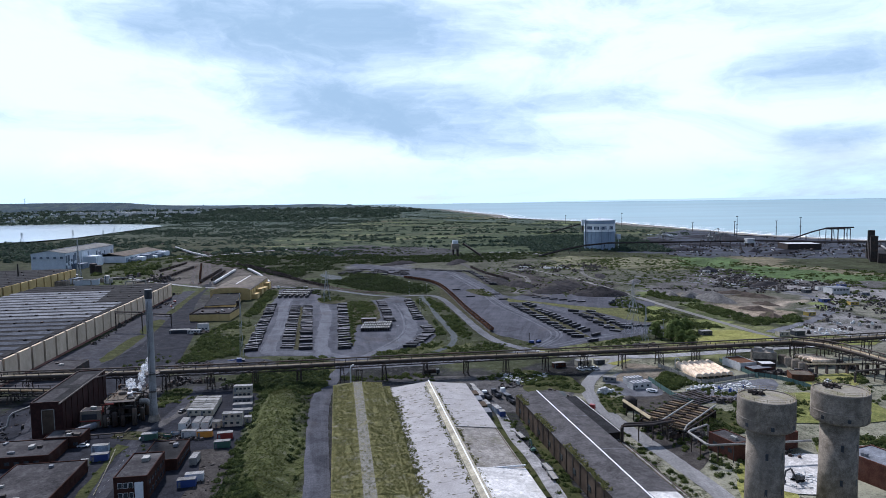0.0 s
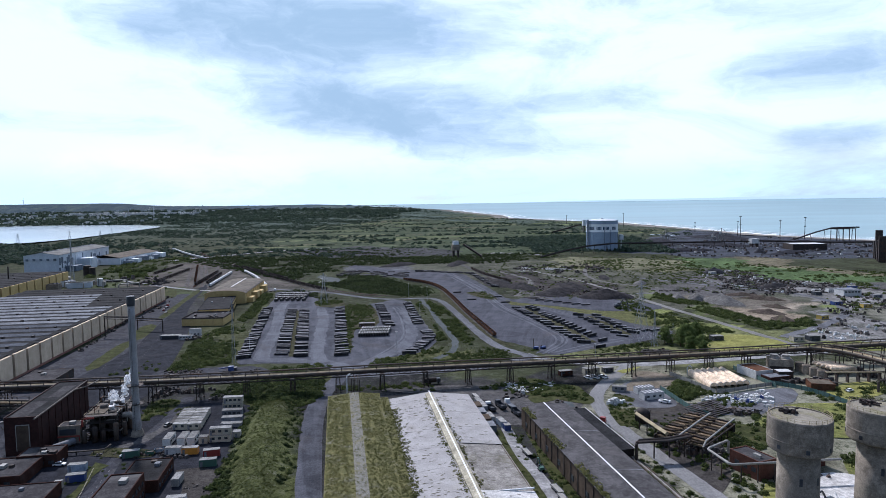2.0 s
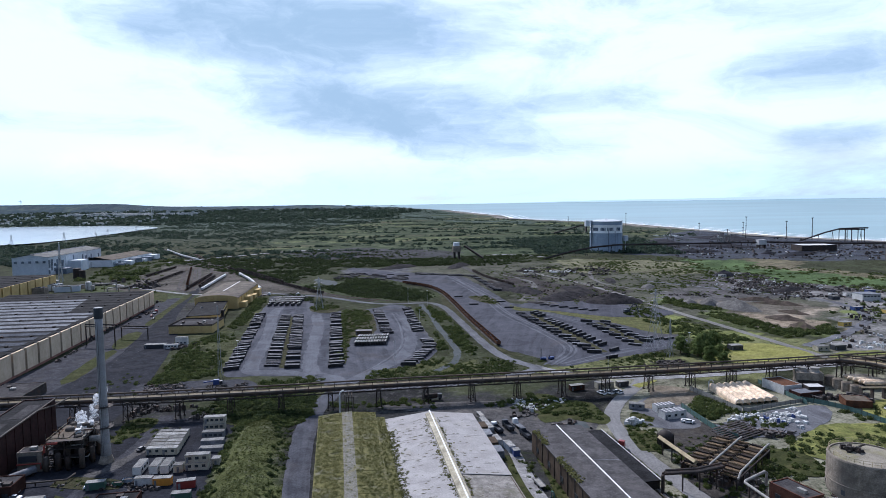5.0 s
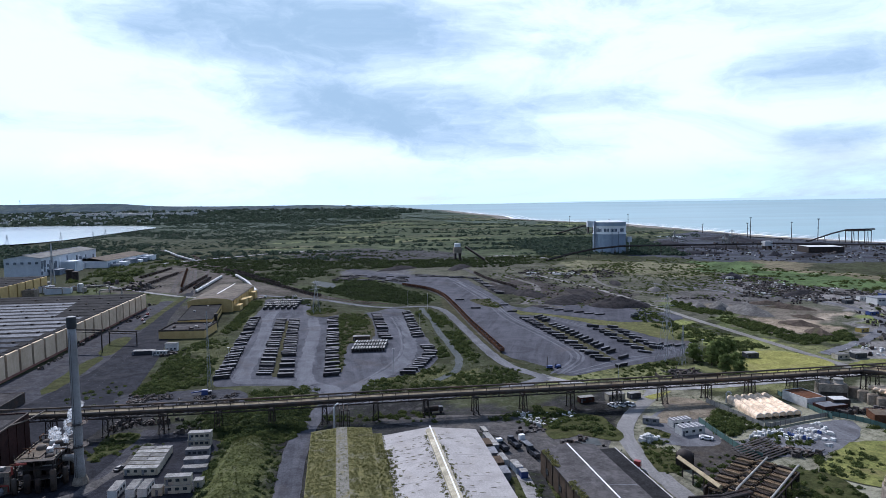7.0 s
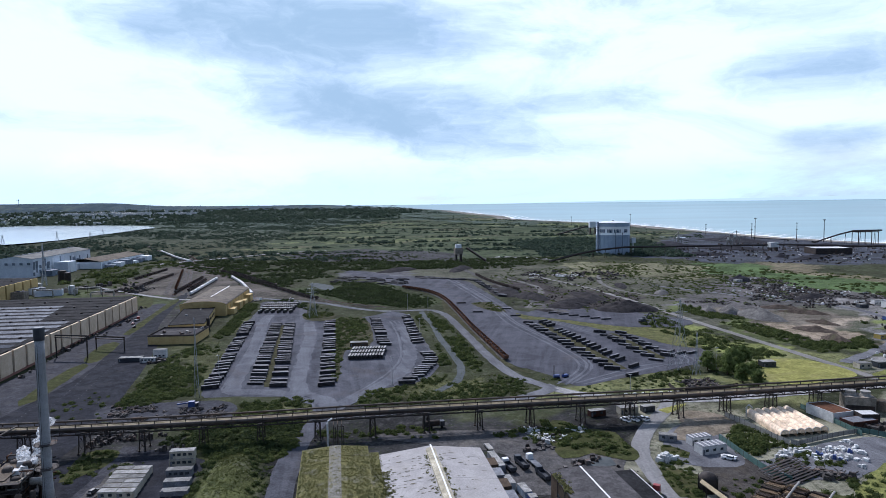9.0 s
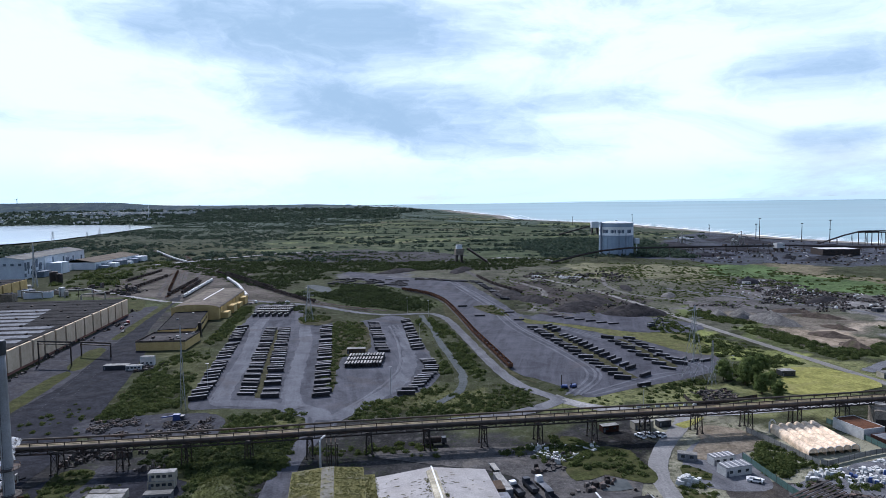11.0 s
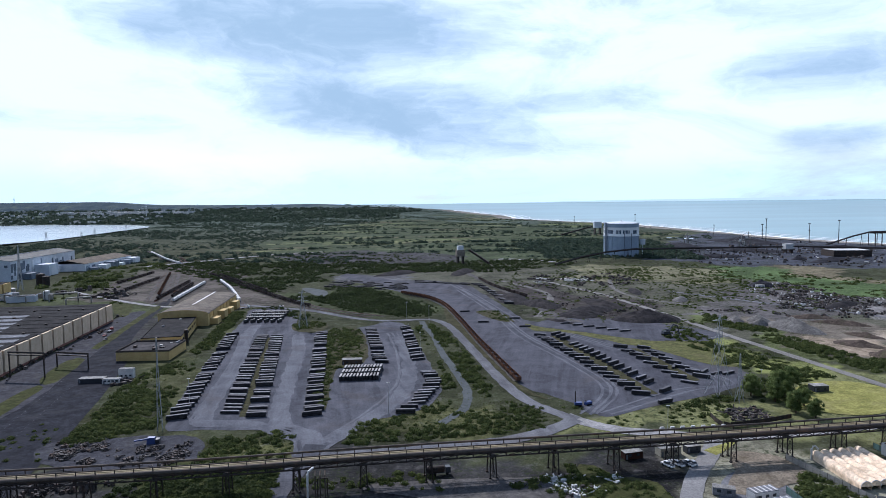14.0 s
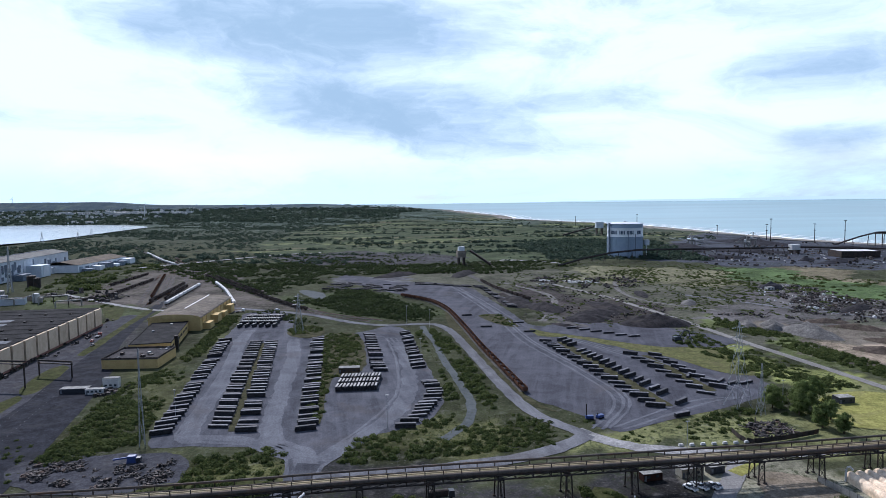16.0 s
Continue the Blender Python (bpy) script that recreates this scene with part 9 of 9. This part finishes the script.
# ---- contractor yard and the far shed ----
t = thing("grey_shed", 393, 628, 0, 4, "pale flat-roofed office block in the contractor yard", "office")
part("wall", Mesh().box(9, 7, 0, 18, 14, 6), CABIN_WHITE, t)
part("roof", Mesh().box(9, 7, 6.004, 18.6, 14.6, 0.35), ROOF_GREY, t)
for i in range(5):
    part("window", Mesh().box(2.4 + i * 3.3, -0.1, 3.4, 2.2, 0.25, 1.4), GLASS, t)
for i, (x, y, a, mt, lb) in enumerate(((400, 655, 4, CABIN_WHITE, "white site office in the contractor yard"), (374, 640, 4, P_DARK, "dark site cabin in the contractor yard"), (357, 582, 8, P_BLUE, "blue site store in the contractor yard"), (373, 566, 4, P_YELLOW, "yellow plant cabin in the contractor yard"),
                                      (306, 518, 20, P_YELLOW, "yellow container in the contractor yard"), (191, 449, 6, P_DARK, "dark green cabin on the rough meadow"), (348, 820, 10, CABIN_WHITE, "pale cabin on the waste ground"), (433, 677, 4, P_BLUE, "blue store at the back of the contractor yard"), (418, 618, 0, ROOF_GREY, "low grey cabin in the contractor yard"), (243, 443, 8, CABIN, "cream cabin beside the pale road"), (255, 445, 8, P_DARK, "dark green shed beside the pale road"))):
    cabin("site_cabin", x, y, a, 14 if i == 0 else 8, 5, 4 if i == 0 else 3, mt, lb, "cabins on the waste ground", windows=4 if i == 0 else 2)

# ---- small uprights ----
lattice_tower("radio_mast", -125.6, 405, 41, 2.2, "slim lattice radio mast behind the pipe bridge", False)
lattice_tower("flare_mast", -489.5, 868, 52, 5, "dark lattice mast beside the white mill", False, 0, 3.0)
t = thing("steel_stack", -482, 732, 0, 0, "thin dark stack before the yellow hall", "stack")
part("pipe", Mesh().rod((0, 0, 0), (0, 0, 31), 0.9, 10, 0.7), STEEL_DARK, t)
part("guy_frame", Mesh().rod((-4, 0, 0), (0, 0, 20), 0.25, 5).rod((4, 0, 0), (0, 0, 20), 0.25, 5), STEEL_DARK, t)
t = thing("red_tank", -395, 625, 0, 0, "round dull red tank between the halls", "tank")
part("shell", Mesh().lathe([(9, 0), (9, 8), (8.6, 8.3)], 28), RED_STEEL, t)
part("lid", Mesh().lathe([(8.8, 8.3), (4, 9), (0.3, 9.3)], 28), ROOF_TAN, t)
for x, y, a, h, w_ in ((-228.5, 490, 172, 14, 22), (-214.5, 510, 168, 8.5, 22)):
    t = thing("goal_gantry", x, y, 0, a, "dark goal-post pipe gantry beside the apron", "gantry", "pipe gantries")
    for k in (0, w_):
        part("post", Mesh().box(k, 0, 0, 0.6, 0.6, h), STEEL_DARK, t)
    part("beam", Mesh().box(w_ / 2, 0, h - 1, w_ + 1, 1.0, 0.5).box(w_ / 2, 0, h + 0.3, w_ + 1, 0.8, 0.4), STEEL_DARK, t)
    part("pipe", Mesh().rod((-0.5, 0, h + 1), (w_ + 0.5, 0, h + 1), 0.3, 8), PIPE_DARK, t)
t = thing("blue_crane", -123.5, 388.5, 0.15, 8, "blue jib crane lying among the scrap", "crane")
part("jib", Mesh().rod((-5.5, 0.5, 1.2), (0, 0, 1.9), 0.4, 4), P_BLUE, t)
part("cab", Mesh().box(1.5, 0, 0, 3.4, 2.4, 2.6, 0, 0.85), P_BLUE, t)
part("counterweight", Mesh().box(4, 0, 0.5, 1.6, 2.4, 1.4), P_DARK, t)
for k, (x, y) in enumerate(((64, 430), (69, 431))):
    t = thing("drill_rig", x, y, 0.15, 30 * k, "small blue and white drilling rig on the yard", "drill rig", "drilling rigs")
    part("body", Mesh().box(0, 0, 0.4, 3.4, 1.8, 1.3), P_BLUE, t)
    part("track", Mesh().box(0, -0.9, 0, 3.2, 0.5, 0.6), TYRE, t)
    part("track", Mesh().box(0, 0.9, 0, 3.2, 0.5, 0.6), TYRE, t)
    part("mast", Mesh().box(-1.4, 0, 0.6, 0.4, 0.4, 6.5 if k == 0 else 2), STEEL_DARK, t)
for x, y, h in ((-1637, 3696, 58), (-3140, 4585, 40), (-2960, 4590, 40)):
    t = thing("wind_turbine", x, y, far_rise(y) + (0 if x > -2000 else 34), 0, "distant white wind turbine at rest", "wind turbine", "wind turbines")
    part("tower", Mesh().rod((0, 0, -10), (0, 0, h), 2.4, 8, 1.4), P_WHITE, t)
    part("nacelle", Mesh().box(0, 0, h, 5, 8, 4), P_WHITE, t)
    for k in range(3):
        a = 0.5 + k * 2.094
        part("blade", Mesh().rod((0, -5, h + 2), (0.42 * h * math.sin(a), -5, h + 2 + 0.42 * h * math.cos(a)), 1.0, 4, 0.5), P_WHITE, t)
far_houses = Mesh()
g = random.Random(9)
for i in range(260):
    x, y = g.uniform(-3300, -1500), g.uniform(3100, 4560)
    far_houses.box(x, y, far_rise(y) + 1, g.uniform(8, 20), g.uniform(8, 14), g.uniform(6, 12), g.uniform(0, 90))
for i in range(40):
    x, y = g.uniform(-2350, -1500), g.uniform(3950, 4150)
    far_houses.box(x, y, far_rise(y) + 1, g.uniform(30, 80), g.uniform(15, 30), g.uniform(8, 14), g.uniform(-10, 10))
tagged(part("far_houses", far_houses, CABIN_WHITE, None), "pale houses and sheds of the far town", "houses", kind="stuff")

# ---- the overgrown shed roof ----
ca, sa = math.cos(radians(RZ)), math.sin(radians(RZ))
g = np.random.default_rng(17)


def on_shed(u, v, ox, oy, length):
    """Plan place of a point u across and v along a shed whose far left corner is ox, oy."""
    x0, y0 = ox + length * sa, oy - length * ca
    return x0 + u * ca - v * sa, y0 + u * sa + v * ca


tufts = []
for i in range(13000):
    u, v = g.uniform(0.2, 23.8), g.uniform(0, 139.5)
    c = noise.noise((u * 0.25, v * 0.12, 2.0)) + 0.35 * noise.noise((u * 0.9, v * 0.9, 5.0))
    if c < -0.5 or g.random() < (0.9 if abs(u - 12) < 1.0 else 0.72 if abs(u - 12) < 2.6 else 0.4 if abs(u - 12) < 4 else 0.0):
        continue
    x, y = on_shed(u, v, -52, 315.3, 140)
    r = g.uniform(0.14, 0.38)
    tufts.append((x, y, 6.42 + 1.1 * (1 - abs(u - 12) / 12) + (0.12 if abs(u - 12) < 1.8 else 0.0), r, r * g.uniform(0.5, 1.1)))
for i in range(900):
    u, v = g.uniform(24, 28.2), g.uniform(0, 134)
    x, y = on_shed(u, v, -52, 315.3, 140)
    r = g.uniform(0.2, 0.55)
    tufts.append((x, y, 5.8, r, r * g.uniform(0.5, 1.2)))
foliage("roof_moss", tufts, 18, MOSS, "yellow-green moss and grass on the shed roof", "moss", 21, 0.5, 0.3, False)
tufts = []
for i in range(1900):
    u, v = (g.normal(0.8, 1.5), g.uniform(0, 138)) if i < 1400 else (19.4 + g.choice((-1, 1)) * (2.0 + abs(g.normal(0, 0.9))), g.uniform(0, 132)) if i < 2100 else (38.4 - abs(g.normal(0, 2.0)), g.uniform(30, 75))
    if u < 0.2 or u > 38.5:
        continue
    if i < 1400 and v > 125:
        continue
    x, y = on_shed(u, v, -24, 312.5, 140)
    r = g.uniform(0.2, 0.6)
    tufts.append((x, y, 5.35 + 2.3 * (1 - abs(u - 19.4) / 19.6) - (0.25 if u > 19.4 and v < 76 else 0), r, r * g.uniform(0.4, 1.0)))
foliage("roof_weeds", tufts, 14, MOSS, "weeds rooted along the pale shed's gutters", "weeds", 22, 0.7, 0.3, False)
spots_ = Mesh()
rr = random.Random(5)
for i in range(300):
    side = rr.choice((-1, -1, 1))
    d, v = rr.uniform(3, 17), rr.uniform(2, 136)
    if side > 0 and v < 30:
        continue
    k = 1 - d / 19.6
    x, y = on_shed(19.4 + side * d, v, -24, 312.5, 140)
    zz = 5.25 + 2.3 * k + (0.2 if not (side > 0 and 36 < v < 76) else -0.1)
    n_ = 9
    a0, b0 = rr.uniform(0.3, 1.1), rr.uniform(0.12, 0.35)
    vs = []
    for j in range(n_):
        q = 1 + rr.uniform(-0.35, 0.35)
        du, dv = a0 * q * math.cos(j * 6.28319 / n_), b0 * q * math.sin(j * 6.28319 / n_)
        vs.append((x + du * ca - dv * sa, y + du * sa + dv * ca, zz - side * du * 2.3 / 19.6))
    spots_.add(vs + [(x, y, zz + 0.05)], [(j, (j + 1) % n_, n_) for j in range(n_)])
tagged(part("lichen_patches", spots_, LICHEN, None), "grey-brown lichen patches on the pale shed roof", "lichen", kind="stuff")
tufts = []
for i in range(900):
    u, v = abs(g.normal(0, 0.9)), g.uniform(2, 128)
    if noise.noise((v * 0.06, 3.0, 1.0)) < -0.1:
        continue
    x0, y0 = 36 + 130 * math.sin(radians(RB)), 288 - 130 * math.cos(radians(RB))
    cb, sb = math.cos(radians(RB)), math.sin(radians(RB))
    r = g.uniform(0.25, 0.7)
    tufts.append((x0 + u * cb - v * sb, y0 + u * sb + v * cb, 9.1 + 0.098 * u, r, r))
foliage("roof_weeds", tufts, 14, MOSS, "yellowed weeds along the brown shed's gutter", "weeds", 23, 0.7, 0.3, False)
g2 = np.random.default_rng(41)
tufts = []
for poly, den in ((BANK, 1.6), (SOUTH, 0.5), (SOUTH_WEST, 0.4), (STRIP_WEST, 0.25), (STREAM, 0.2), (ISLAND, 0.3), ([(60, 352), (76, 344), (72, 318), (62, 322)], 0.5), ([(66, 262), (78, 268), (92, 190), (82, 190)], 0.5), ([(94, 190), (108, 226), (126, 226), (122, 190)], 0.3)):
    p_ = np.array(poly, float)
    lo, hi = p_.min(0), p_.max(0)
    n_ = int((hi[0] - lo[0]) * (hi[1] - lo[1]) * den)
    x, y = g2.uniform(lo[0], hi[0], n_), g2.uniform(lo[1], hi[1], n_)
    ok = inside(poly, x, y)
    for a, b in zip(x[ok], y[ok]):
        r = g2.uniform(0.15, 0.42)
        tufts.append((a, b, float(hill(np.array(a), np.array(b))), r, r * g2.uniform(0.4, 0.9)))
foliage("grass_tufts", tufts, 12, GRASS_TUFT, "rough grass tufts between the bushes", "grass", 24, 0.6, 0.3, False)

for k, (nm, poly, mt, lb) in enumerate((("verge_patch", [(96, 190), (108, 224), (120, 224), (116, 190)], LAWN, "yellow grass beside the road"), ("verge_patch", [(140, 290), (168, 300), (196, 300), (190, 280), (150, 276)], MEADOW, "rough grass beyond the bale yard"),
                         ("verge_patch", [(150, 244), (200, 250), (206, 220), (152, 214)], MEADOW, "rough grass beyond the towers"), ("verge_patch", [(176, 310), (192, 312), (200, 296), (182, 292)], LAWN, "yellow grass by the fence"),
                         ("verge_patch", [(236, 420), (280, 410), (300, 430), (262, 440)], MEADOW, "rough grass beyond the pipe rack"), ("verge_patch", [(114, 268), (136, 262), (140, 282), (118, 290)], VERGE, "weedy ground beside the cooler bank"), ("verge_patch", [(56, 350), (74, 346), (70, 322), (60, 326)], VERGE, "weedy bank behind the lorry yard"))):
    sheet(nm, poly, 0.262 + 0.007 * k, mt, lb, "grass", 1.6)
sheet("bale_grass", [(150, 300), (168, 312), (198, 306), (206, 284), (186, 268), (150, 272), (138, 286)], 0.335, MEADOW, "olive rough grass beyond the bales", "grass", 1.5)
sheet("dust_yard", [(116, 206), (134, 206), (150, 230), (140, 237), (128, 232), (118, 216)], 0.35, DUST, "white dusty yard beside the water towers", "yard", 1.0)
t = thing("settling_tank", 160, 226, 0, 0, "round concrete settling tank with blue water", "tank")
part("wall", Mesh().lathe([(13, 0), (13, 2.6), (12.5, 2.6), (12.5, 2.0)], 40), CONCRETE, t)
part("water", Mesh().lathe([(12.4, 1.9), (0.5, 1.92)], 40), LAKE, t)


# ---- yards close to the sheds and offices ----
sheet("gap_path", [(27, 290), (31, 290), (34.5, 256), (38.5, 236), (43.5, 200), (39, 200), (34, 236), (30, 256)], 0.36, ROAD_PALE, "worn concrete path between two sheds", "path", 0.2)
sheet("gap_verge", [(37, 280), (40.5, 280), (46.5, 218), (50, 196), (44.5, 200), (41, 228)], 0.33, VERGE, "weeds along the brown shed wall", "grass", 0.7)
sheet("gap_verge", [(24, 286), (27, 284), (32, 250), (38, 205), (34, 205), (28, 250)], 0.34, VERGE, "weeds along the pale shed wall", "grass", 0.7)
sheet("kerb_verge", [(-121, 207), (-117, 207), (-125.5, 244), (-125, 254), (-131, 257), (-126, 234)], 0.3, VERGE, "long grass between the containers and the road", "grass", 0.6)
sheet("office_road", [(-117, 200), (-109.5, 200), (-118.5, 245), (-122, 262), (-119, 300), (-124, 338), (-130, 338), (-126, 300), (-127, 258), (-122.5, 240)], 0.17, HALL_STRIP, "grey works road past the brick offices", "road", 0.2)
dashes = Mesh()
for i in range(11):
    dashes.box(-113.6 - i * 0.83, 205 + i * 4.4, 0.182, 0.12, 1.6, 0.012, 11)
setting("road_dashes", dashes, ROAD_PALE, "worn white centre dashes on the works road", "road marking")
sheet("dirt_yard", [(-97, 249), (-84, 249), (-77, 228), (-74, 200), (-84, 200), (-86, 222), (-92, 240)], 0.19, DIRT_DARK, "bare brown dirt beside the bank", "yard", 1.0)
sheet("plant_verge", [(-137, 263), (-112, 261), (-112, 267), (-134, 272)], 0.29, ROUGH_GRASS, "rough grass before the cabins", "grass", 0.8)
sheet("plant_dirt", [(-138, 304), (-127, 318), (-130, 334), (-143, 331), (-139, 314)], 0.21, VERGE, "weeds under the pipe bridge", "grass", 1.0)
strip("dirt_track", [(-132, 268), (-125, 277), (-121, 290), (-120, 303), (-121, 322)], 4.5, 0.235, DIRT, "grey dirt track round the chimney foot", "track", 0.45)
strip("west_road", [(-165, 225), (-172, 252), (-176, 270), (-186, 292), (-196, 330)], 6, 0.2, HALL_STRIP, "grey works road beside the plant house", "road", 0.05)

t = thing("steam_pipe", 0, 0, 0, 0, "pale lagged pipe loop over the works road", "pipe")
part("pipe", Mesh().tube([(-196, 262, 3.0), (-186, 268, 3.2), (-184.4, 270, 3.8), (-184, 271, 7.6), (-183.5, 272.5, 8.6), (-180, 284, 9.0), (-178, 291, 9.0)], 0.45, 9), PIPE_GREY, t, smooth=True)
for x, y, z in ((-190, 265.6, 2.7), (-181, 281, 8.6), (-178.4, 289.6, 8.6)):
    part("post", Mesh().box(x, y, 0, 0.35, 0.35, z), STEEL_DARK, t)


def flat_trailer(x, y, rz, label):
    t = thing("trailer", x, y, 0.36, rz, label, "trailer", "parked trailers")
    part("bed", Mesh().box(0, 0, 0.85, 6.4, 2.3, 0.18), PIPE_GREY, t)
    for s in (-1, 1):
        part("side_board", Mesh().box(0, s * 1.12, 1.03, 6.4, 0.06, 0.35), ROOF_GREY, t)
    part("drawbar", Mesh().rod((3.1, 0, 0.75), (4.8, 0, 0.5), 0.08, 6), STEEL_DARK, t)
    wheel_set(t, 1.6, 0.95, 0.42)
    return t


flat_trailer(34.3, 258, 105, "grey flat trailer parked between the sheds")
flat_trailer(40.0, 226.5, 104, "grey flat trailer beside the brown shed")
flat_trailer(40.8, 219.5, 100, "grey flat trailer with low sides beside the shed")
flat_trailer(18.6, 330, 104, "grey flat trailer in the lorry yard")
for x, y, a, s, mt, lb in ((20.3, 315, 103, 14, ROOF_GREY, "long pale store along the shed end"), (23.2, 297, 103, 7, CABIN_WHITE, "white box body standing in the lorry yard"), (27.6, 290.5, 105, 7, BLUE_GREY, "grey-blue box body standing in the lorry yard"), (29.5, 284.5, 100, 3, P_BLUE, "dark blue skip beside the shed gap")):
    cabin("container", x, y, a, s, 2.6, 2.5, mt, lb, "containers", windows=0)
car(-143.5, 254.6, 8, P_WHITE, "white estate car by the low blocks")
car(84.6, 362, 95, P_SILVER, "silver car parked beneath the bridge")
car(88.1, 361.2, 95, P_DARK, "dark car parked beneath the bridge")
car(91.7, 361, 95, P_SILVER, "silver car parked at the road edge")
car(108.6, 316.8, 150, P_WHITE, "white car behind the large cabins")
for x, y, mt, lb in ((-119, 263, P_WHITE, "white waste skip on the rough grass"), (-113.4, 264, P_GREEN, "green waste skip beside the cabins"), (-111, 266.5, BLUE_GREY, "grey-blue waste skip beside the cabins")):
    t = thing("waste_skip", x, y, 0.3, 12, lb, "skip", "skips by the cabins")
    part("tub", Mesh().add([(-1.2, -0.8, 0), (1.2, -0.8, 0), (1.2, 0.8, 0), (-1.2, 0.8, 0), (-1.8, -0.9, 1.3), (1.8, -0.9, 1.3), (1.8, 0.9, 1.3), (-1.8, 0.9, 1.3)], [(3, 2, 1, 0), (0, 1, 5, 4), (1, 2, 6, 5), (2, 3, 7, 6), (3, 0, 4, 7)]), mt, t)
    part("load", Mesh().box(0, 0, 0.7, 3.0, 1.6, 0.4, 0, 0.8), SCRAP, t)
for i in range(14):
    t = thing("kerb_stone", -116.2 - 0.95 * i, 212 + 3.1 * i * (1 - 0.004 * i), 0.28, 15, "pale concrete kerb stone along the verge", "kerb", "kerb stones along the verge")
    part("stone", Mesh().box(0, 0, 0, 0.35, 2.6, 0.22, 0, 0.9), CONCRETE_TOP, t)
litter("scrap", [(36, 344), (48, 348), (52, 338), (40, 334)], 90, 1.0, PLASTIC_WHITE, "pale heap of broken crates by the lorry yard", 41, 0.7, 0.4, heap=0.3)
litter("scrap", [(64, 314), (71, 313), (76, 270), (72, 250), (66, 280)], 50, 0.9, SCRAP, "oddments in the dark side yard", 42, 0.7, 0.3, heap=0.3)
litter("scrap", [(-135, 262), (-98, 258), (-96, 262), (-133, 268)], 60, 0.8, SCRAP, "pallets and bins before the cabins", 43, 0.8, 0.2, heap=0.3)
litter("scrap", [(-172, 300), (-150, 304), (-152, 330), (-176, 326)], 90, 1.2, SCRAP, "dark plant clutter behind the plant house", 44, 1.4, 0.4, heap=0.3)
litter("scrap", [(-200, 262), (-178, 262), (-182, 300), (-205, 300)], 60, 1.0, SCRAP, "dark clutter beside the works road", 45, 0.9, 0.3, heap=0.3)
litter("scrap", [(-92, 240), (-80, 236), (-76, 212), (-84, 208)], 40, 0.7, SCRAP, "timber and rubbish on the dirt", 46, 0.5, 0.5, heap=0.3)
litter("scrap", [(-270, 560), (-262, 520), (-250, 480), (-243, 440), (-240, 442), (-246, 480), (-256, 530), (-264, 562)], 110, 1.3, SCRAP, "bins and pallets along the hall wall", 47, 0.8, 0.2, heap=0.3)
bushes = []
for i, q in enumerate(([(60, 409), (103, 423), (150, 440), (124, 408), (82, 402)], [(173, 518), (198, 560), (212, 500), (216, 470), (174, 474)], [(-40, 384), (40, 398), (52, 412), (40, 428), (-6, 424), (-40, 406)], [(40, 445), (52, 436), (66, 425), (60, 415), (44, 432)])):
    bushes += [(a, b, c, d, e * 0.8) for a, b, c, d, e in scatter(q, 0.09, (0.5, 1.5), 150 + i, clump=-0.1)]
for i, (poly, den, r) in enumerate((([(37.5, 280), (40.5, 280), (47, 218), (50, 196), (46, 200), (41, 228)], 0.22, (0.4, 1.1)), ([(24.5, 284), (26.5, 284), (32, 250), (37, 206), (35, 206), (29, 250)], 0.2, (0.3, 0.7)), ([(44, 362), (58, 356), (58, 336), (76, 331), (73, 319), (60, 330), (46, 330)], 0.12, (0.6, 1.6)),
                                    ([(79.5, 310), (84, 310), (92.5, 303), (92, 293), (85, 284), (79, 286)], 0.2, (0.4, 1.0)), ([(87, 330), (90, 332), (96, 324), (94, 319), (86, 324)], 0.2, (0.3, 0.7)), ([(116, 330), (121, 346), (130, 341), (134, 330), (122, 319)], 0.14, (0.9, 2.0)), ([(134, 330), (139, 334), (146, 327), (144, 318), (137, 321)], 0.16, (0.7, 1.5)),
                                    ([(-121, 207), (-118, 207), (-126, 244), (-126, 254), (-131, 257), (-126, 234)], 0.2, (0.3, 0.8)), ([(-137, 264), (-112, 262), (-113, 266), (-134, 271)], 0.12, (0.3, 0.8)), ([(112, 262), (138, 258), (146, 284), (118, 292)], 0.1, (0.5, 1.3)), ([(150, 250), (204, 252), (208, 222), (156, 236)], 0.09, (0.7, 1.9)),
                                    ([(138, 290), (190, 306), (200, 284), (150, 274)], 0.1, (0.5, 1.3)), ([(84, 262), (92, 250), (98, 232), (112, 222), (122, 240), (128, 262), (120, 300), (104, 302), (92, 290)], 0.09, (0.4, 1.3)), ([(126, 296), (150, 312), (142, 322), (120, 316)], 0.08, (0.6, 1.5)), ([(-138, 304), (-127, 318), (-130, 334), (-143, 331)], 0.16, (0.5, 1.2)), ([(66, 262), (76, 262), (84, 215), (90, 190), (80, 190), (70, 230)], 0.18, (0.4, 0.9)))):
    bushes += [(a, b, c + 0.25, d, e) for a, b, c, d, e in scatter(poly, den, r, 120 + i, clump=-0.15)]
foliage("yard_weeds", bushes, 60, LEAF, "weeds and brambles along the yard edges", "weeds", 61, 0.42)
